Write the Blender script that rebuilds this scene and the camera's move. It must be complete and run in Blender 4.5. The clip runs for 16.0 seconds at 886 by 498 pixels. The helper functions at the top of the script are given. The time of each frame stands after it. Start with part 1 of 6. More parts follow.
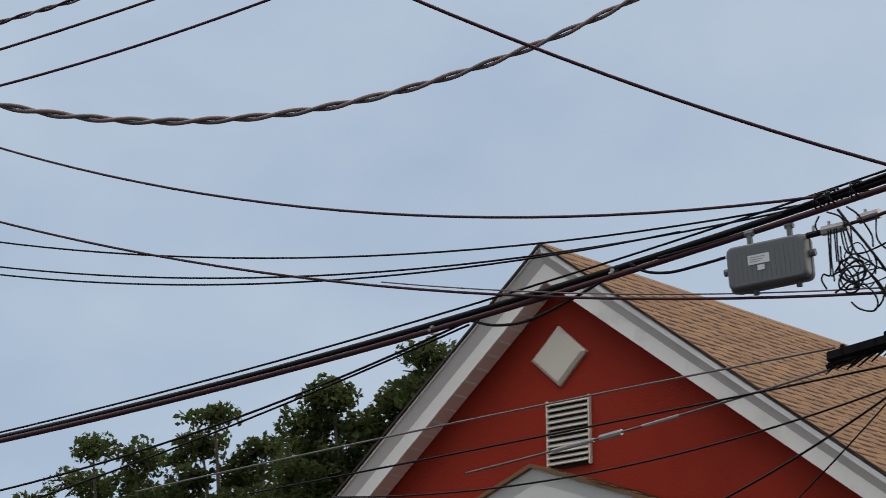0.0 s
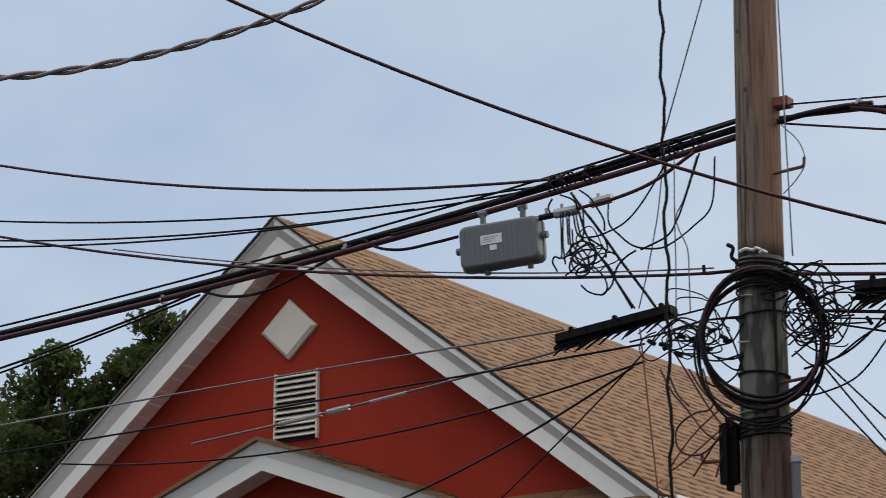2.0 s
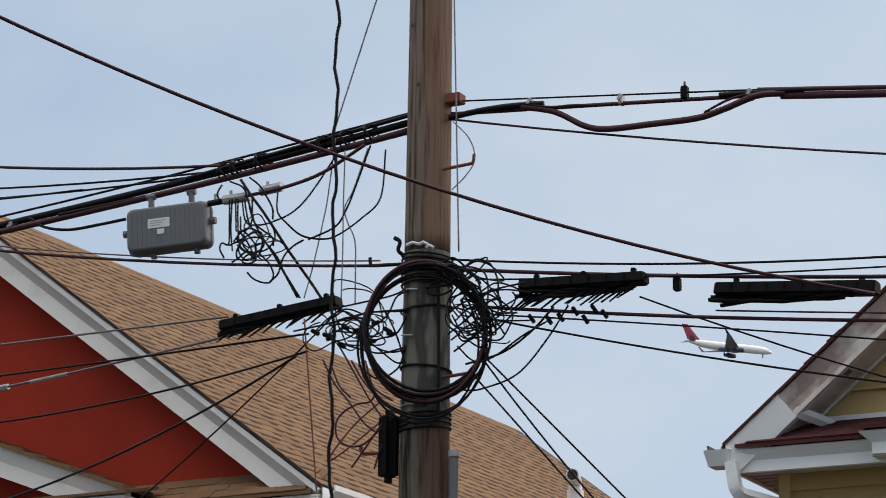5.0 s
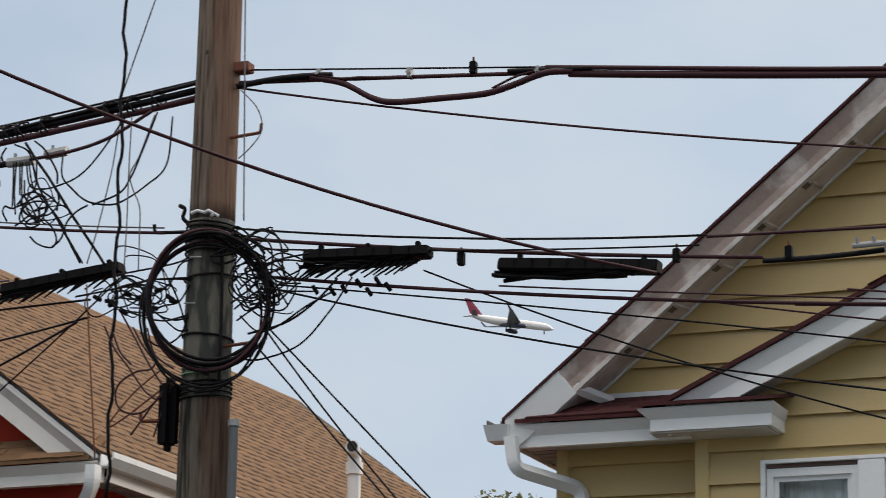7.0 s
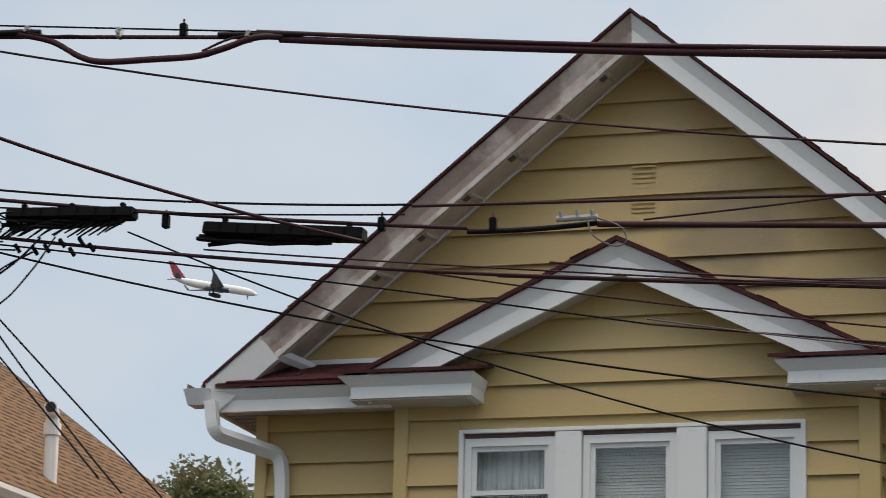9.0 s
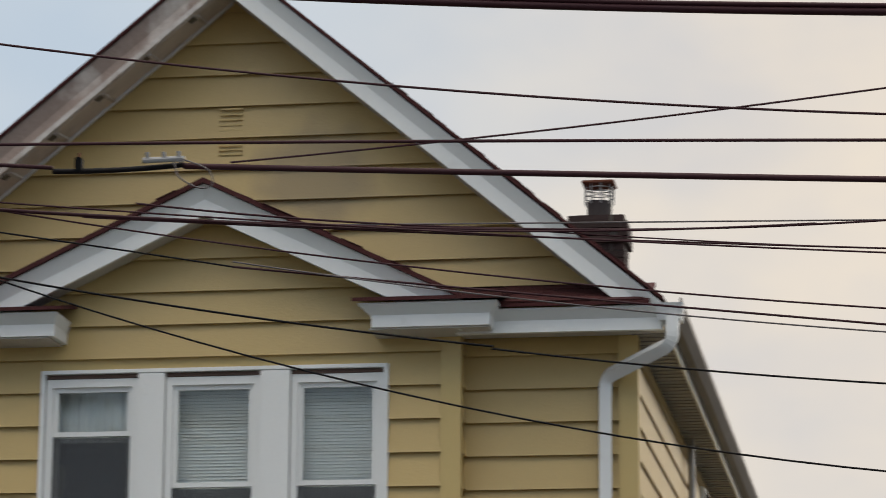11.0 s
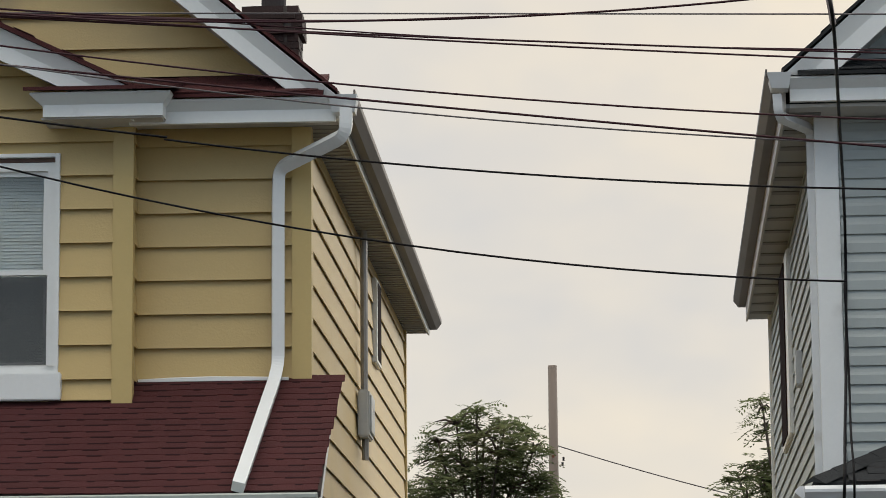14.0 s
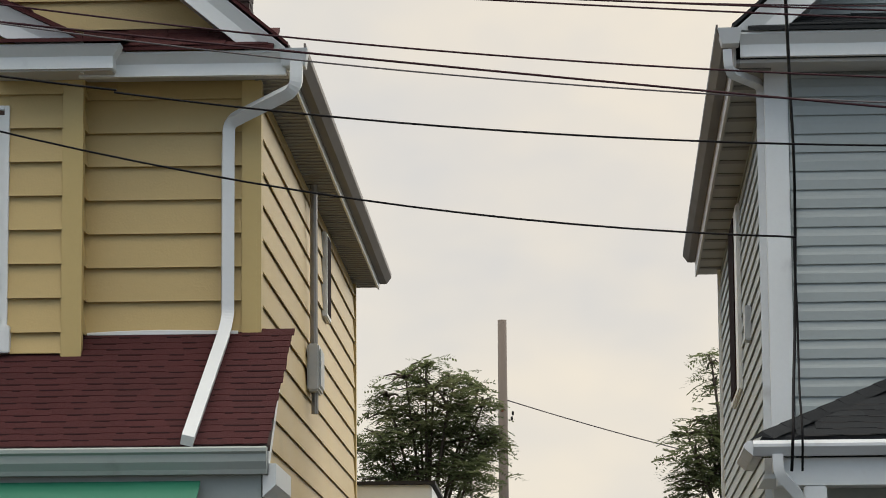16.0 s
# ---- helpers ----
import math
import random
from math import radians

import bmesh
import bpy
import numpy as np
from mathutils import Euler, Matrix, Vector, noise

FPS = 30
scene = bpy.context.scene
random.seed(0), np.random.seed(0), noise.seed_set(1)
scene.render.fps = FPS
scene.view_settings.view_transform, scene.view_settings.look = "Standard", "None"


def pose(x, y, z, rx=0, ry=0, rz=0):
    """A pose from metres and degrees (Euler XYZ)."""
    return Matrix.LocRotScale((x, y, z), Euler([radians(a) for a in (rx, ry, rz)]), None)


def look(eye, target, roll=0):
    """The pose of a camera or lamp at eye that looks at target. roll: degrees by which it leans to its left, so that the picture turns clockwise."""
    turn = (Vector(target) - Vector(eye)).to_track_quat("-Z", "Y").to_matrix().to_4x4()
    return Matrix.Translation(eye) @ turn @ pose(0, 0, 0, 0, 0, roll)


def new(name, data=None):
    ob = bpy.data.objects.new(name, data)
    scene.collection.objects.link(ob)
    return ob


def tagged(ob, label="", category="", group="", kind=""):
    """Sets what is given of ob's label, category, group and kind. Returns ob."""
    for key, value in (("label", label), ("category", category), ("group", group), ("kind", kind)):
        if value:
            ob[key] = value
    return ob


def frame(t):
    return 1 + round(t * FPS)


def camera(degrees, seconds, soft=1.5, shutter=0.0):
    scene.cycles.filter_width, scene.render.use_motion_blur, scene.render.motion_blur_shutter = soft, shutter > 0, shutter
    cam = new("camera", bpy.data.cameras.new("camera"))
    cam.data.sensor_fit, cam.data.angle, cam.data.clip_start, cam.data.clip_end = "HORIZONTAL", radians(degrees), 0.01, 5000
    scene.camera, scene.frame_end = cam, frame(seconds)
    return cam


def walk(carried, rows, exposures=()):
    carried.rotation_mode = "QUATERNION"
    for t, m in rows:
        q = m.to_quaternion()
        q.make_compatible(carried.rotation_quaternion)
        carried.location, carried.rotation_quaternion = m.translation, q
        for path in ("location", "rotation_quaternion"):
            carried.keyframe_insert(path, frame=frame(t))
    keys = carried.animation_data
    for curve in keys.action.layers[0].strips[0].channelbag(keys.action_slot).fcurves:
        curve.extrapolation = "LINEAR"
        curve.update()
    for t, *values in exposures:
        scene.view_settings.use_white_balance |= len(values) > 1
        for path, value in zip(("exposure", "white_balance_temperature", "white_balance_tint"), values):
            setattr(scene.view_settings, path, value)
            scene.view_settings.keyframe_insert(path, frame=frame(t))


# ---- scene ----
cam = camera(16.053, 16.0, soft=0.65, shutter=0.3)
EYE = (0.0, 0.0, 1.6)
# seconds, turn to the left, tilt up, lean; the camera turns where it stands
PATH = [
    (0, 37.669, 15.686, -0.564),
    (0.5, 36.609, 15.767, -0.734),
    (1, 35.587, 15.901, -0.530),
    (1.5, 34.052, 15.485, -0.083),
    (2, 32.630, 15.190, 0.084),
    (2.5, 31.522, 15.397, 0.231),
    (3, 30.178, 15.526, 0.368),
    (3.5, 28.936, 15.588, 0.380),
    (4, 28.007, 15.437, 0.414),
    (4.2, 27.686, 15.366, 0.545),
    (6.3, 23.984, 14.599, 0.998),
    (6.5, 23.585, 14.596, 1.156),
    (7, 22.288, 14.568, 1.111),
    (7.5, 20.814, 14.404, 1.137),
    (8, 19.458, 14.377, 1.167),
    (8.2, 18.927, 14.363, 1.243),
    (10.3, 12.910, 13.382, 0.861),
    (10.5, 12.213, 13.253, 0.737),
    (11, 8.958, 13.135, 0.361),
    (11.5, 6.008, 12.776, 0.751),
    (12, 4.333, 11.606, 0.592),
    (12.5, 3.351, 10.287, 0.170),
    (13, 3.334, 9.426, -0.199),
    (13.5, 3.217, 9.346, -0.375),
    (14, 2.898, 9.327, -0.470),
    (14.5, 2.638, 9.329, -0.600),
    (15, 2.253, 9.263, -0.452),
    (15.5, 1.946, 8.914, -0.321),
    (16, 1.982, 8.486, -0.424),
]
# seconds, stops, white balance: the camera's own balance drifts as it turns to the bright side
EXPOSURES = [(0, -0.12, 6400, 10), (1.7, 0.0, 6320, 10), (4.2, 0.0, 6300, 10), (6.5, 0.0, 6470, 10), (8.2, 0.0, 6600, 10), (10.4, 0.0, 6750, 10), (11.4, -0.07, 6560, 8), (12.5, -0.06, 6510, 7), (16, 0.0, 6490, 7)]
walk(cam, [(t, pose(*EYE, 90 + tilt, 0, turn) @ pose(0, 0, 0, 0, 0, lean)) for t, turn, tilt, lean in PATH], EXPOSURES)

# ---- world and sun: a bright overcast evening sky, the sun behind thin cloud to the right ----
SUN_TURN, SUN_UP = -38.0, 22.0
sun_way = Vector((-math.sin(radians(SUN_TURN)) * math.cos(radians(SUN_UP)), math.cos(radians(SUN_TURN)) * math.cos(radians(SUN_UP)), math.sin(radians(SUN_UP))))

world = bpy.data.worlds.new("overcast_sky")
scene.world = world
world.use_nodes = True
wn, wl = world.node_tree.nodes, world.node_tree.links
wn.clear()


def wnode(kind, **values):
    n = wn.new(kind)
    for k, val in values.items():
        n.inputs[k].default_value = val
    return n


def wmath(op, a, b=0.0, clamp=False):
    n = wn.new("ShaderNodeMath")
    n.operation, n.use_clamp = op, clamp
    for i, val in enumerate((a, b)):
        if isinstance(val, (int, float)):
            n.inputs[i].default_value = val
        else:
            wl.new(val, n.inputs[i])
    return n.outputs[0]


def wmix(fac, a, b):
    n = wn.new("ShaderNodeMix")
    n.data_type = "RGBA"
    for sock, val in ((n.inputs[0], fac), (n.inputs[6], a), (n.inputs[7], b)):
        if isinstance(val, (int, float, tuple)):
            sock.default_value = val
        else:
            wl.new(val, sock)
    return n.outputs[2]


wco = wn.new("ShaderNodeTexCoord").outputs["Generated"]
sky = wn.new("ShaderNodeTexSky")
sky.sky_type, sky.sun_disc = "NISHITA", False
sky.sun_elevation, sky.sun_rotation = radians(SUN_UP), radians(-SUN_TURN)
sep = wn.new("ShaderNodeSeparateXYZ")
wl.new(wco, sep.inputs[0])
toward = wn.new("ShaderNodeVectorMath")
toward.operation = "DOT_PRODUCT"
wl.new(wco, toward.inputs[0])
toward.inputs[1].default_value = Vector((0.16, 0.97, 0.2)).normalized()
warm_n = wn.new("ShaderNodeMapRange")
warm_n.interpolation_type = "SMOOTHSTEP"
wl.new(toward.outputs["Value"], warm_n.inputs["Value"])
warm_n.inputs["From Min"].default_value, warm_n.inputs["From Max"].default_value = 0.915, 0.985
pale_n = wn.new("ShaderNodeMapRange")
pale_n.interpolation_type = "SMOOTHSTEP"
wl.new(toward.outputs["Value"], pale_n.inputs["Value"])
pale_n.inputs["From Min"].default_value, pale_n.inputs["From Max"].default_value = 0.62, 0.93
cloud_a = wnode("ShaderNodeTexNoise", Scale=5.0, Detail=4.0, Roughness=0.5)
cloud_b = wnode("ShaderNodeTexNoise", Scale=17.0, Detail=3.0, Roughness=0.5)
stretch = wn.new("ShaderNodeMapping")
stretch.inputs["Scale"].default_value = (1.0, 1.0, 1.8)
wl.new(wco, stretch.inputs["Vector"])
wl.new(stretch.outputs[0], cloud_a.inputs["Vector"])
wl.new(stretch.outputs[0], cloud_b.inputs["Vector"])
lump = wmath("ADD", wmath("MULTIPLY", cloud_a.outputs[0], 0.7), wmath("MULTIPLY", cloud_b.outputs[0], 0.3))
lump_n = wn.new("ShaderNodeMapRange")
wl.new(lump, lump_n.inputs["Value"])
lump_n.inputs["From Min"].default_value, lump_n.inputs["From Max"].default_value = 0.35, 0.65
cool = wmix(lump_n.outputs[0], (0.366, 0.475, 0.64, 1), (0.508, 0.61, 0.735, 1))
pale = wmix(lump_n.outputs[0], (0.543, 0.64, 0.755, 1), (0.646, 0.71, 0.775, 1))
mild = wmix(lump_n.outputs[0], (0.675, 0.655, 0.66, 1), (0.955, 0.83, 0.675, 1))
low_cloud = wmix(warm_n.outputs[0], wmix(pale_n.outputs[0], cool, pale), mild)
# an overcast dome is brightest and whitest overhead
high_n = wn.new("ShaderNodeMapRange")
wl.new(sep.outputs[2], high_n.inputs["Value"])
high_n.inputs["From Min"].default_value, high_n.inputs["From Max"].default_value = 0.38, 0.75
cloud = wmix(high_n.outputs[0], low_cloud, (0.76, 0.71, 0.655, 1))
dome_n = wn.new("ShaderNodeMapRange")
wl.new(sep.outputs[2], dome_n.inputs["Value"])
for k, val in (("From Min", 0.36), ("From Max", 0.90), ("To Min", 1.06), ("To Max", 3.6)):
    dome_n.inputs[k].default_value = val
bg_cloud, bg_sky, add = wn.new("ShaderNodeBackground"), wn.new("ShaderNodeBackground"), wn.new("ShaderNodeMixShader")
wl.new(cloud, bg_cloud.inputs["Color"])
wl.new(dome_n.outputs[0], bg_cloud.inputs["Strength"])
wl.new(sky.outputs[0], bg_sky.inputs["Color"])
bg_sky.inputs["Strength"].default_value = 0.05
# the cloud hides nine tenths of the clear sky
add.inputs[0].default_value = 0.1
wl.new(bg_cloud.outputs[0], add.inputs[1])
wl.new(bg_sky.outputs[0], add.inputs[2])
wl.new(add.outputs[0], wn.new("ShaderNodeOutputWorld").inputs[0])

sun_data = bpy.data.lights.new("sun", "SUN")
sun_data.energy, sun_data.angle, sun_data.color = 1.5, radians(18), (1.0, 0.92, 0.82)
sun = new("sun", sun_data)
sun.matrix_world = look(sun_way * 60, (0, 0, 0))


# ---- materials ----
def material(name, base, rough=0.6, metal=0.0, vary=0.12, scale=1.2, grain=40.0, grain_amt=0.06, bump=0.0, bump_scale=80.0,
             stretch=(1, 1, 1), dirt=None, dirt_at=(0.55, 0.75), dirt_scale=1.5, piece="", piece_amt=0.1, spec=0.5):
    """A painted or raw surface: two scales of variation, optional stains and small relief; piece: '' none, 'object' or 'island'."""
    m = bpy.data.materials.new(name)
    m.use_nodes = True
    nt = m.node_tree
    n, l = nt.nodes, nt.links
    b = n["Principled BSDF"]
    b.inputs["Roughness"].default_value, b.inputs["Metallic"].default_value = rough, metal
    b.inputs["Specular IOR Level"].default_value = spec
    co = n.new("ShaderNodeTexCoord").outputs["Object"]
    mp = n.new("ShaderNodeMapping")
    mp.inputs["Scale"].default_value = stretch
    l.new(co, mp.inputs["Vector"])
    if piece == "object":
        shift = n.new("ShaderNodeVectorMath")
        shift.operation = "ADD"
        l.new(n.new("ShaderNodeObjectInfo").outputs["Location"], shift.inputs[1])
        l.new(mp.outputs[0], shift.inputs[0])
        vec = shift.outputs[0]
    else:
        vec = mp.outputs[0]

    def noise_of(s, detail=4.0):
        t = n.new("ShaderNodeTexNoise")
        t.inputs["Scale"].default_value, t.inputs["Detail"].default_value = s, detail
        l.new(vec, t.inputs["Vector"])
        return t.outputs[0]

    def calc(op, a, bb):
        k = n.new("ShaderNodeMath")
        k.operation = op
        for i, val in enumerate((a, bb)):
            if isinstance(val, (int, float)):
                k.inputs[i].default_value = val
            else:
                l.new(val, k.inputs[i])
        return k.outputs[0]

    big, fine = noise_of(scale), noise_of(grain, 3.0)
    value = calc("ADD", calc("MULTIPLY", calc("SUBTRACT", big, 0.5), 2 * vary), calc("MULTIPLY", calc("SUBTRACT", fine, 0.5), 2 * grain_amt))
    if piece:
        src = n.new("ShaderNodeObjectInfo").outputs["Random"] if piece == "object" else n.new("ShaderNodeNewGeometry").outputs["Random Per Island"]
        value = calc("ADD", value, calc("MULTIPLY", calc("SUBTRACT", src, 0.5), 2 * piece_amt))
    hsv = n.new("ShaderNodeHueSaturation")
    hsv.inputs["Color"].default_value = (*base, 1)
    l.new(calc("ADD", value, 1.0), hsv.inputs["Value"])
    colour = hsv.outputs[0]
    if dirt:
        rng = n.new("ShaderNodeMapRange")
        rng.inputs["From Min"].default_value, rng.inputs["From Max"].default_value = dirt_at
        l.new(noise_of(dirt_scale, 6.0), rng.inputs["Value"])
        mix = n.new("ShaderNodeMix")
        mix.data_type = "RGBA"
        l.new(rng.outputs[0], mix.inputs[0])
        l.new(colour, mix.inputs[6])
        mix.inputs[7].default_value = (*dirt, 1)
        colour = mix.outputs[2]
    l.new(colour, b.inputs["Base Color"])
    l.new(calc("ADD", calc("MULTIPLY", calc("SUBTRACT", big, 0.5), 0.2), rough), b.inputs["Roughness"])
    if bump:
        bp = n.new("ShaderNodeBump")
        bp.inputs["Strength"].default_value, bp.inputs["Distance"].default_value = bump, 0.01
        l.new(noise_of(bump_scale, 4.0), bp.inputs["Height"])
        l.new(bp.outputs[0], b.inputs["Normal"])
    return m


YELLOW = material("yellow_siding_paint", (0.52, 0.375, 0.152), 0.45, vary=0.06, scale=0.7, grain=25, grain_amt=0.03, bump=0.15, bump_scale=60, dirt=(0.36, 0.27, 0.12), dirt_at=(0.62, 0.95), dirt_scale=0.9, piece="object", piece_amt=0.03)


def dark_patch(m, centre, size, colour):
    """A darker patch with an uneven edge on the boards, at one spot of the wall."""
    n, l = m.node_tree.nodes, m.node_tree.links
    geo, mp, nz, add, ln, rg, mix = (n.new("ShaderNode" + k) for k in ("NewGeometry", "Mapping", "TexNoise", "VectorMath", "VectorMath", "MapRange", "Mix"))
    mp.vector_type = "TEXTURE"
    mp.inputs["Location"].default_value, mp.inputs["Scale"].default_value = centre, size
    l.new(geo.outputs["Position"], mp.inputs["Vector"])
    nz.inputs["Scale"].default_value = 3.0
    l.new(geo.outputs["Position"], nz.inputs["Vector"])
    add.operation, ln.operation = "MULTIPLY_ADD", "LENGTH"
    add.inputs[1].default_value = (0.9, 0.9, 0.9)
    l.new(nz.outputs["Color"], add.inputs[0])
    l.new(mp.outputs[0], add.inputs[2])
    l.new(add.outputs[0], ln.inputs[0])
    rg.inputs["From Min"].default_value, rg.inputs["From Max"].default_value = 1.35, 0.75
    l.new(ln.outputs["Value"], rg.inputs["Value"])
    mix.data_type = "RGBA"
    b = n["Principled BSDF"]
    l.new(rg.outputs[0], mix.inputs[0])
    l.new(b.inputs["Base Color"].links[0].from_socket, mix.inputs[6])
    mix.inputs[7].default_value = (*colour, 1)
    l.new(mix.outputs[2], b.inputs["Base Color"])


dark_patch(YELLOW, (-4.24, 22.4, 7.53), (0.38, 1.0, 0.38), (0.34, 0.25, 0.12))
YELLOW_TRIM = material("yellow_trim_paint", (0.54, 0.40, 0.16), 0.45, vary=0.05, grain_amt=0.03)
RED = material("red_stucco", (0.272, 0.026, 0.012), 0.85, spec=0.15, vary=0.10, scale=0.8, grain=30, grain_amt=0.06, bump=0.35, bump_scale=45, dirt=(0.20, 0.020, 0.010), dirt_at=(0.5, 0.8), dirt_scale=0.8)
WHITE = material("white_trim_metal", (0.755, 0.76, 0.74), 0.4, vary=0.05, scale=1.0, grain_amt=0.03, dirt=(0.45, 0.44, 0.42), dirt_at=(0.66, 0.95), dirt_scale=3.0)
AGED_TRIM = material("aged_cream_trim_metal", (0.70, 0.665, 0.61), 0.5, vary=0.08, scale=1.0, grain_amt=0.04, dirt=(0.42, 0.39, 0.35), dirt_at=(0.58, 0.9), dirt_scale=2.2, spec=0.3)
# Weathered trim metal, a taupe darker than AGED_TRIM: the cove's shade put into colour.
SHADED_COVE = material("shaded_cove_metal", (0.50, 0.455, 0.42), 0.6, vary=0.1, scale=1.5, grain_amt=0.05, dirt=(0.34, 0.30, 0.27), dirt_at=(0.55, 0.9), dirt_scale=3, spec=0.3)
CREAM = material("cream_panel_paint", (0.58, 0.52, 0.42), 0.5, vary=0.06, grain_amt=0.03)
VENT = material("beige_vent_paint", (0.62, 0.57, 0.48), 0.5, vary=0.06, grain_amt=0.04)
OLD_WOOD = material("weathered_bare_wood", (0.34, 0.26, 0.22), 0.85, vary=0.25, scale=2.5, grain=18, grain_amt=0.18, bump=0.5, bump_scale=30, stretch=(1, 1, 1), dirt=(0.66, 0.60, 0.55), dirt_at=(0.5, 0.7), dirt_scale=3.5)
OLD_PAINT = material("flaking_white_paint", (0.58, 0.54, 0.50), 0.7, vary=0.2, scale=5, grain=25, grain_amt=0.12, dirt=(0.34, 0.28, 0.24), dirt_at=(0.5, 0.7), dirt_scale=6)
OLD_SOFFIT = material("dusty_old_soffit", (0.62, 0.56, 0.50), 0.7, vary=0.16, scale=3, grain=20, grain_amt=0.08, dirt=(0.44, 0.38, 0.33), dirt_at=(0.5, 0.75), dirt_scale=4, spec=0.25)
SOFFIT = material("grey_soffit_metal", (0.50, 0.48, 0.45), 0.5, vary=0.08, grain_amt=0.04)
SOFFIT_PINK = material("dusty_soffit_panels", (0.74, 0.62, 0.57), 0.6, vary=0.12, grain_amt=0.05)
# The grey soffit metal in a darker tone that carries the eaves' shade.
SOFFIT_SIDE = material("shaded_soffit_metal", (0.27, 0.262, 0.25), 0.5, vary=0.08, grain_amt=0.04)
DARK = material("dark_gap", (0.02, 0.018, 0.018), 0.9, vary=0.05)
PIPE_WHITE = material("white_downspout_metal", (0.70, 0.71, 0.70), 0.35, vary=0.05, scale=2, grain_amt=0.03)
GUTTER = material("white_gutter_metal", (0.66, 0.67, 0.67), 0.4, vary=0.07, scale=1.5, grain_amt=0.04, dirt=(0.38, 0.36, 0.34), dirt_at=(0.6, 0.9), dirt_scale=4)
GREY_GUTTER = material("greenish_grey_gutter_metal", (0.36, 0.385, 0.355), 0.4, vary=0.08, scale=1.2, grain_amt=0.04, dirt=(0.22, 0.21, 0.19), dirt_at=(0.6, 0.9), dirt_scale=4)
DARK_GUTTER = material("weathered_brown_gutter", (0.095, 0.080, 0.070), 0.5, vary=0.12, grain_amt=0.05)
MAROON = material("maroon_shingle", (0.062, 0.018, 0.018), 0.9, vary=0.14, scale=1.5, grain=120, grain_amt=0.2, bump=0.6, bump_scale=220, piece="object", piece_amt=0.08, spec=0.25)
TAN = material("tan_shingle", (0.176, 0.100, 0.051), 0.95, vary=0.10, scale=1.5, grain=90, grain_amt=0.14, bump=0.6, bump_scale=220, piece="object", piece_amt=0.13, spec=0.25)
TAN_REST = material("tan_shingle_rest", (0.176, 0.100, 0.051), 0.95, vary=0.10, scale=1.5, grain=90, grain_amt=0.14, bump=0.6, bump_scale=220, piece="island", piece_amt=0.13, spec=0.25)
SLATE = material("charcoal_shingle", (0.025, 0.0265, 0.028), 0.9, vary=0.14, scale=1.5, grain=120, grain_amt=0.28, bump=0.6, bump_scale=220, piece="object", piece_amt=0.18, spec=0.25)
MAROON_REST = material("maroon_shingle_rest", (0.062, 0.018, 0.018), 0.9, vary=0.14, scale=1.5, grain=120, grain_amt=0.2, bump=0.6, bump_scale=220, piece="object", piece_amt=0.08, spec=0.25)
SLATE_REST = material("charcoal_shingle_rest", (0.025, 0.0265, 0.028), 0.9, vary=0.14, scale=1.5, grain=120, grain_amt=0.28, bump=0.6, bump_scale=220, piece="island", piece_amt=0.18, spec=0.25)
# Strips below the shingle edges: the shadow line is put into their colour.
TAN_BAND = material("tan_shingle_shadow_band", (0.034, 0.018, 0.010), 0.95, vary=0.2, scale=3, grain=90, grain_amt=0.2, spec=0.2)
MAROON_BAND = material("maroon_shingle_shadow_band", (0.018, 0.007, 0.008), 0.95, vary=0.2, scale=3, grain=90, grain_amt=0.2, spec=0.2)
UNDERLAY = material("roof_underlay", (0.05, 0.035, 0.03), 0.95, vary=0.1)
GREY_SIDING = material("blue_grey_vinyl_siding", (0.36, 0.39, 0.38), 0.5, vary=0.06, scale=0.9, grain=30, grain_amt=0.04, bump=0.12, bump_scale=50, piece="object", piece_amt=0.03)
BRICK = material("sooty_brick", (0.034, 0.019, 0.017), 0.9, vary=0.2, scale=6, grain=60, grain_amt=0.2, bump=0.5, bump_scale=60, piece="object", piece_amt=0.3)
MORTAR = material("old_mortar", (0.10, 0.085, 0.075), 0.95, vary=0.15, bump=0.4)
POT = material("clay_flue_soot", (0.035, 0.028, 0.028), 0.85, vary=0.15)
STEEL = material("galvanised_steel", (0.30, 0.30, 0.30), 0.6, 0.3, vary=0.12, scale=6, grain_amt=0.06)
RUST = material("rusty_bolt", (0.16, 0.055, 0.03), 0.8, 0.3, vary=0.25, scale=12)
AMP = material("cast_grey_housing", (0.105, 0.112, 0.115), 0.65, 0.1, vary=0.12, scale=5, grain=60, grain_amt=0.08, bump=0.2, bump_scale=90, dirt=(0.10, 0.10, 0.10), dirt_at=(0.55, 0.8), dirt_scale=9)
STICKER = material("pale_sticker", (0.55, 0.56, 0.56), 0.5, vary=0.08, scale=20)
BARS = material("faded_print", (0.25, 0.26, 0.27), 0.6)
RUBBER = material("black_cable_jacket", (0.005, 0.004, 0.005), 0.6, vary=0.2, scale=3, grain_amt=0.1, spec=0.15)
WINE = material("dark_wine_cable_jacket", (0.036, 0.009, 0.013), 0.6, vary=0.2, scale=3, grain_amt=0.1, spec=0.25)
GREY_WIRE = material("weathered_grey_wire", (0.10, 0.085, 0.085), 0.5, vary=0.25, scale=2, grain_amt=0.1)
BARE_WIRE = material("bare_aluminium_wire", (0.33, 0.27, 0.25), 0.5, 0.5, vary=0.3, scale=5)
TWIST_WIRE = material("dull_brown_aluminium_wire", (0.16, 0.105, 0.098), 0.6, 0.2, vary=0.3, scale=5)
BLACK_PLASTIC = material("black_closure_plastic", (0.003, 0.003, 0.0035), 0.7, spec=0.1, vary=0.2, scale=6, grain_amt=0.1)
COPPER_GREEN = material("green_tape", (0.03, 0.14, 0.06), 0.5)
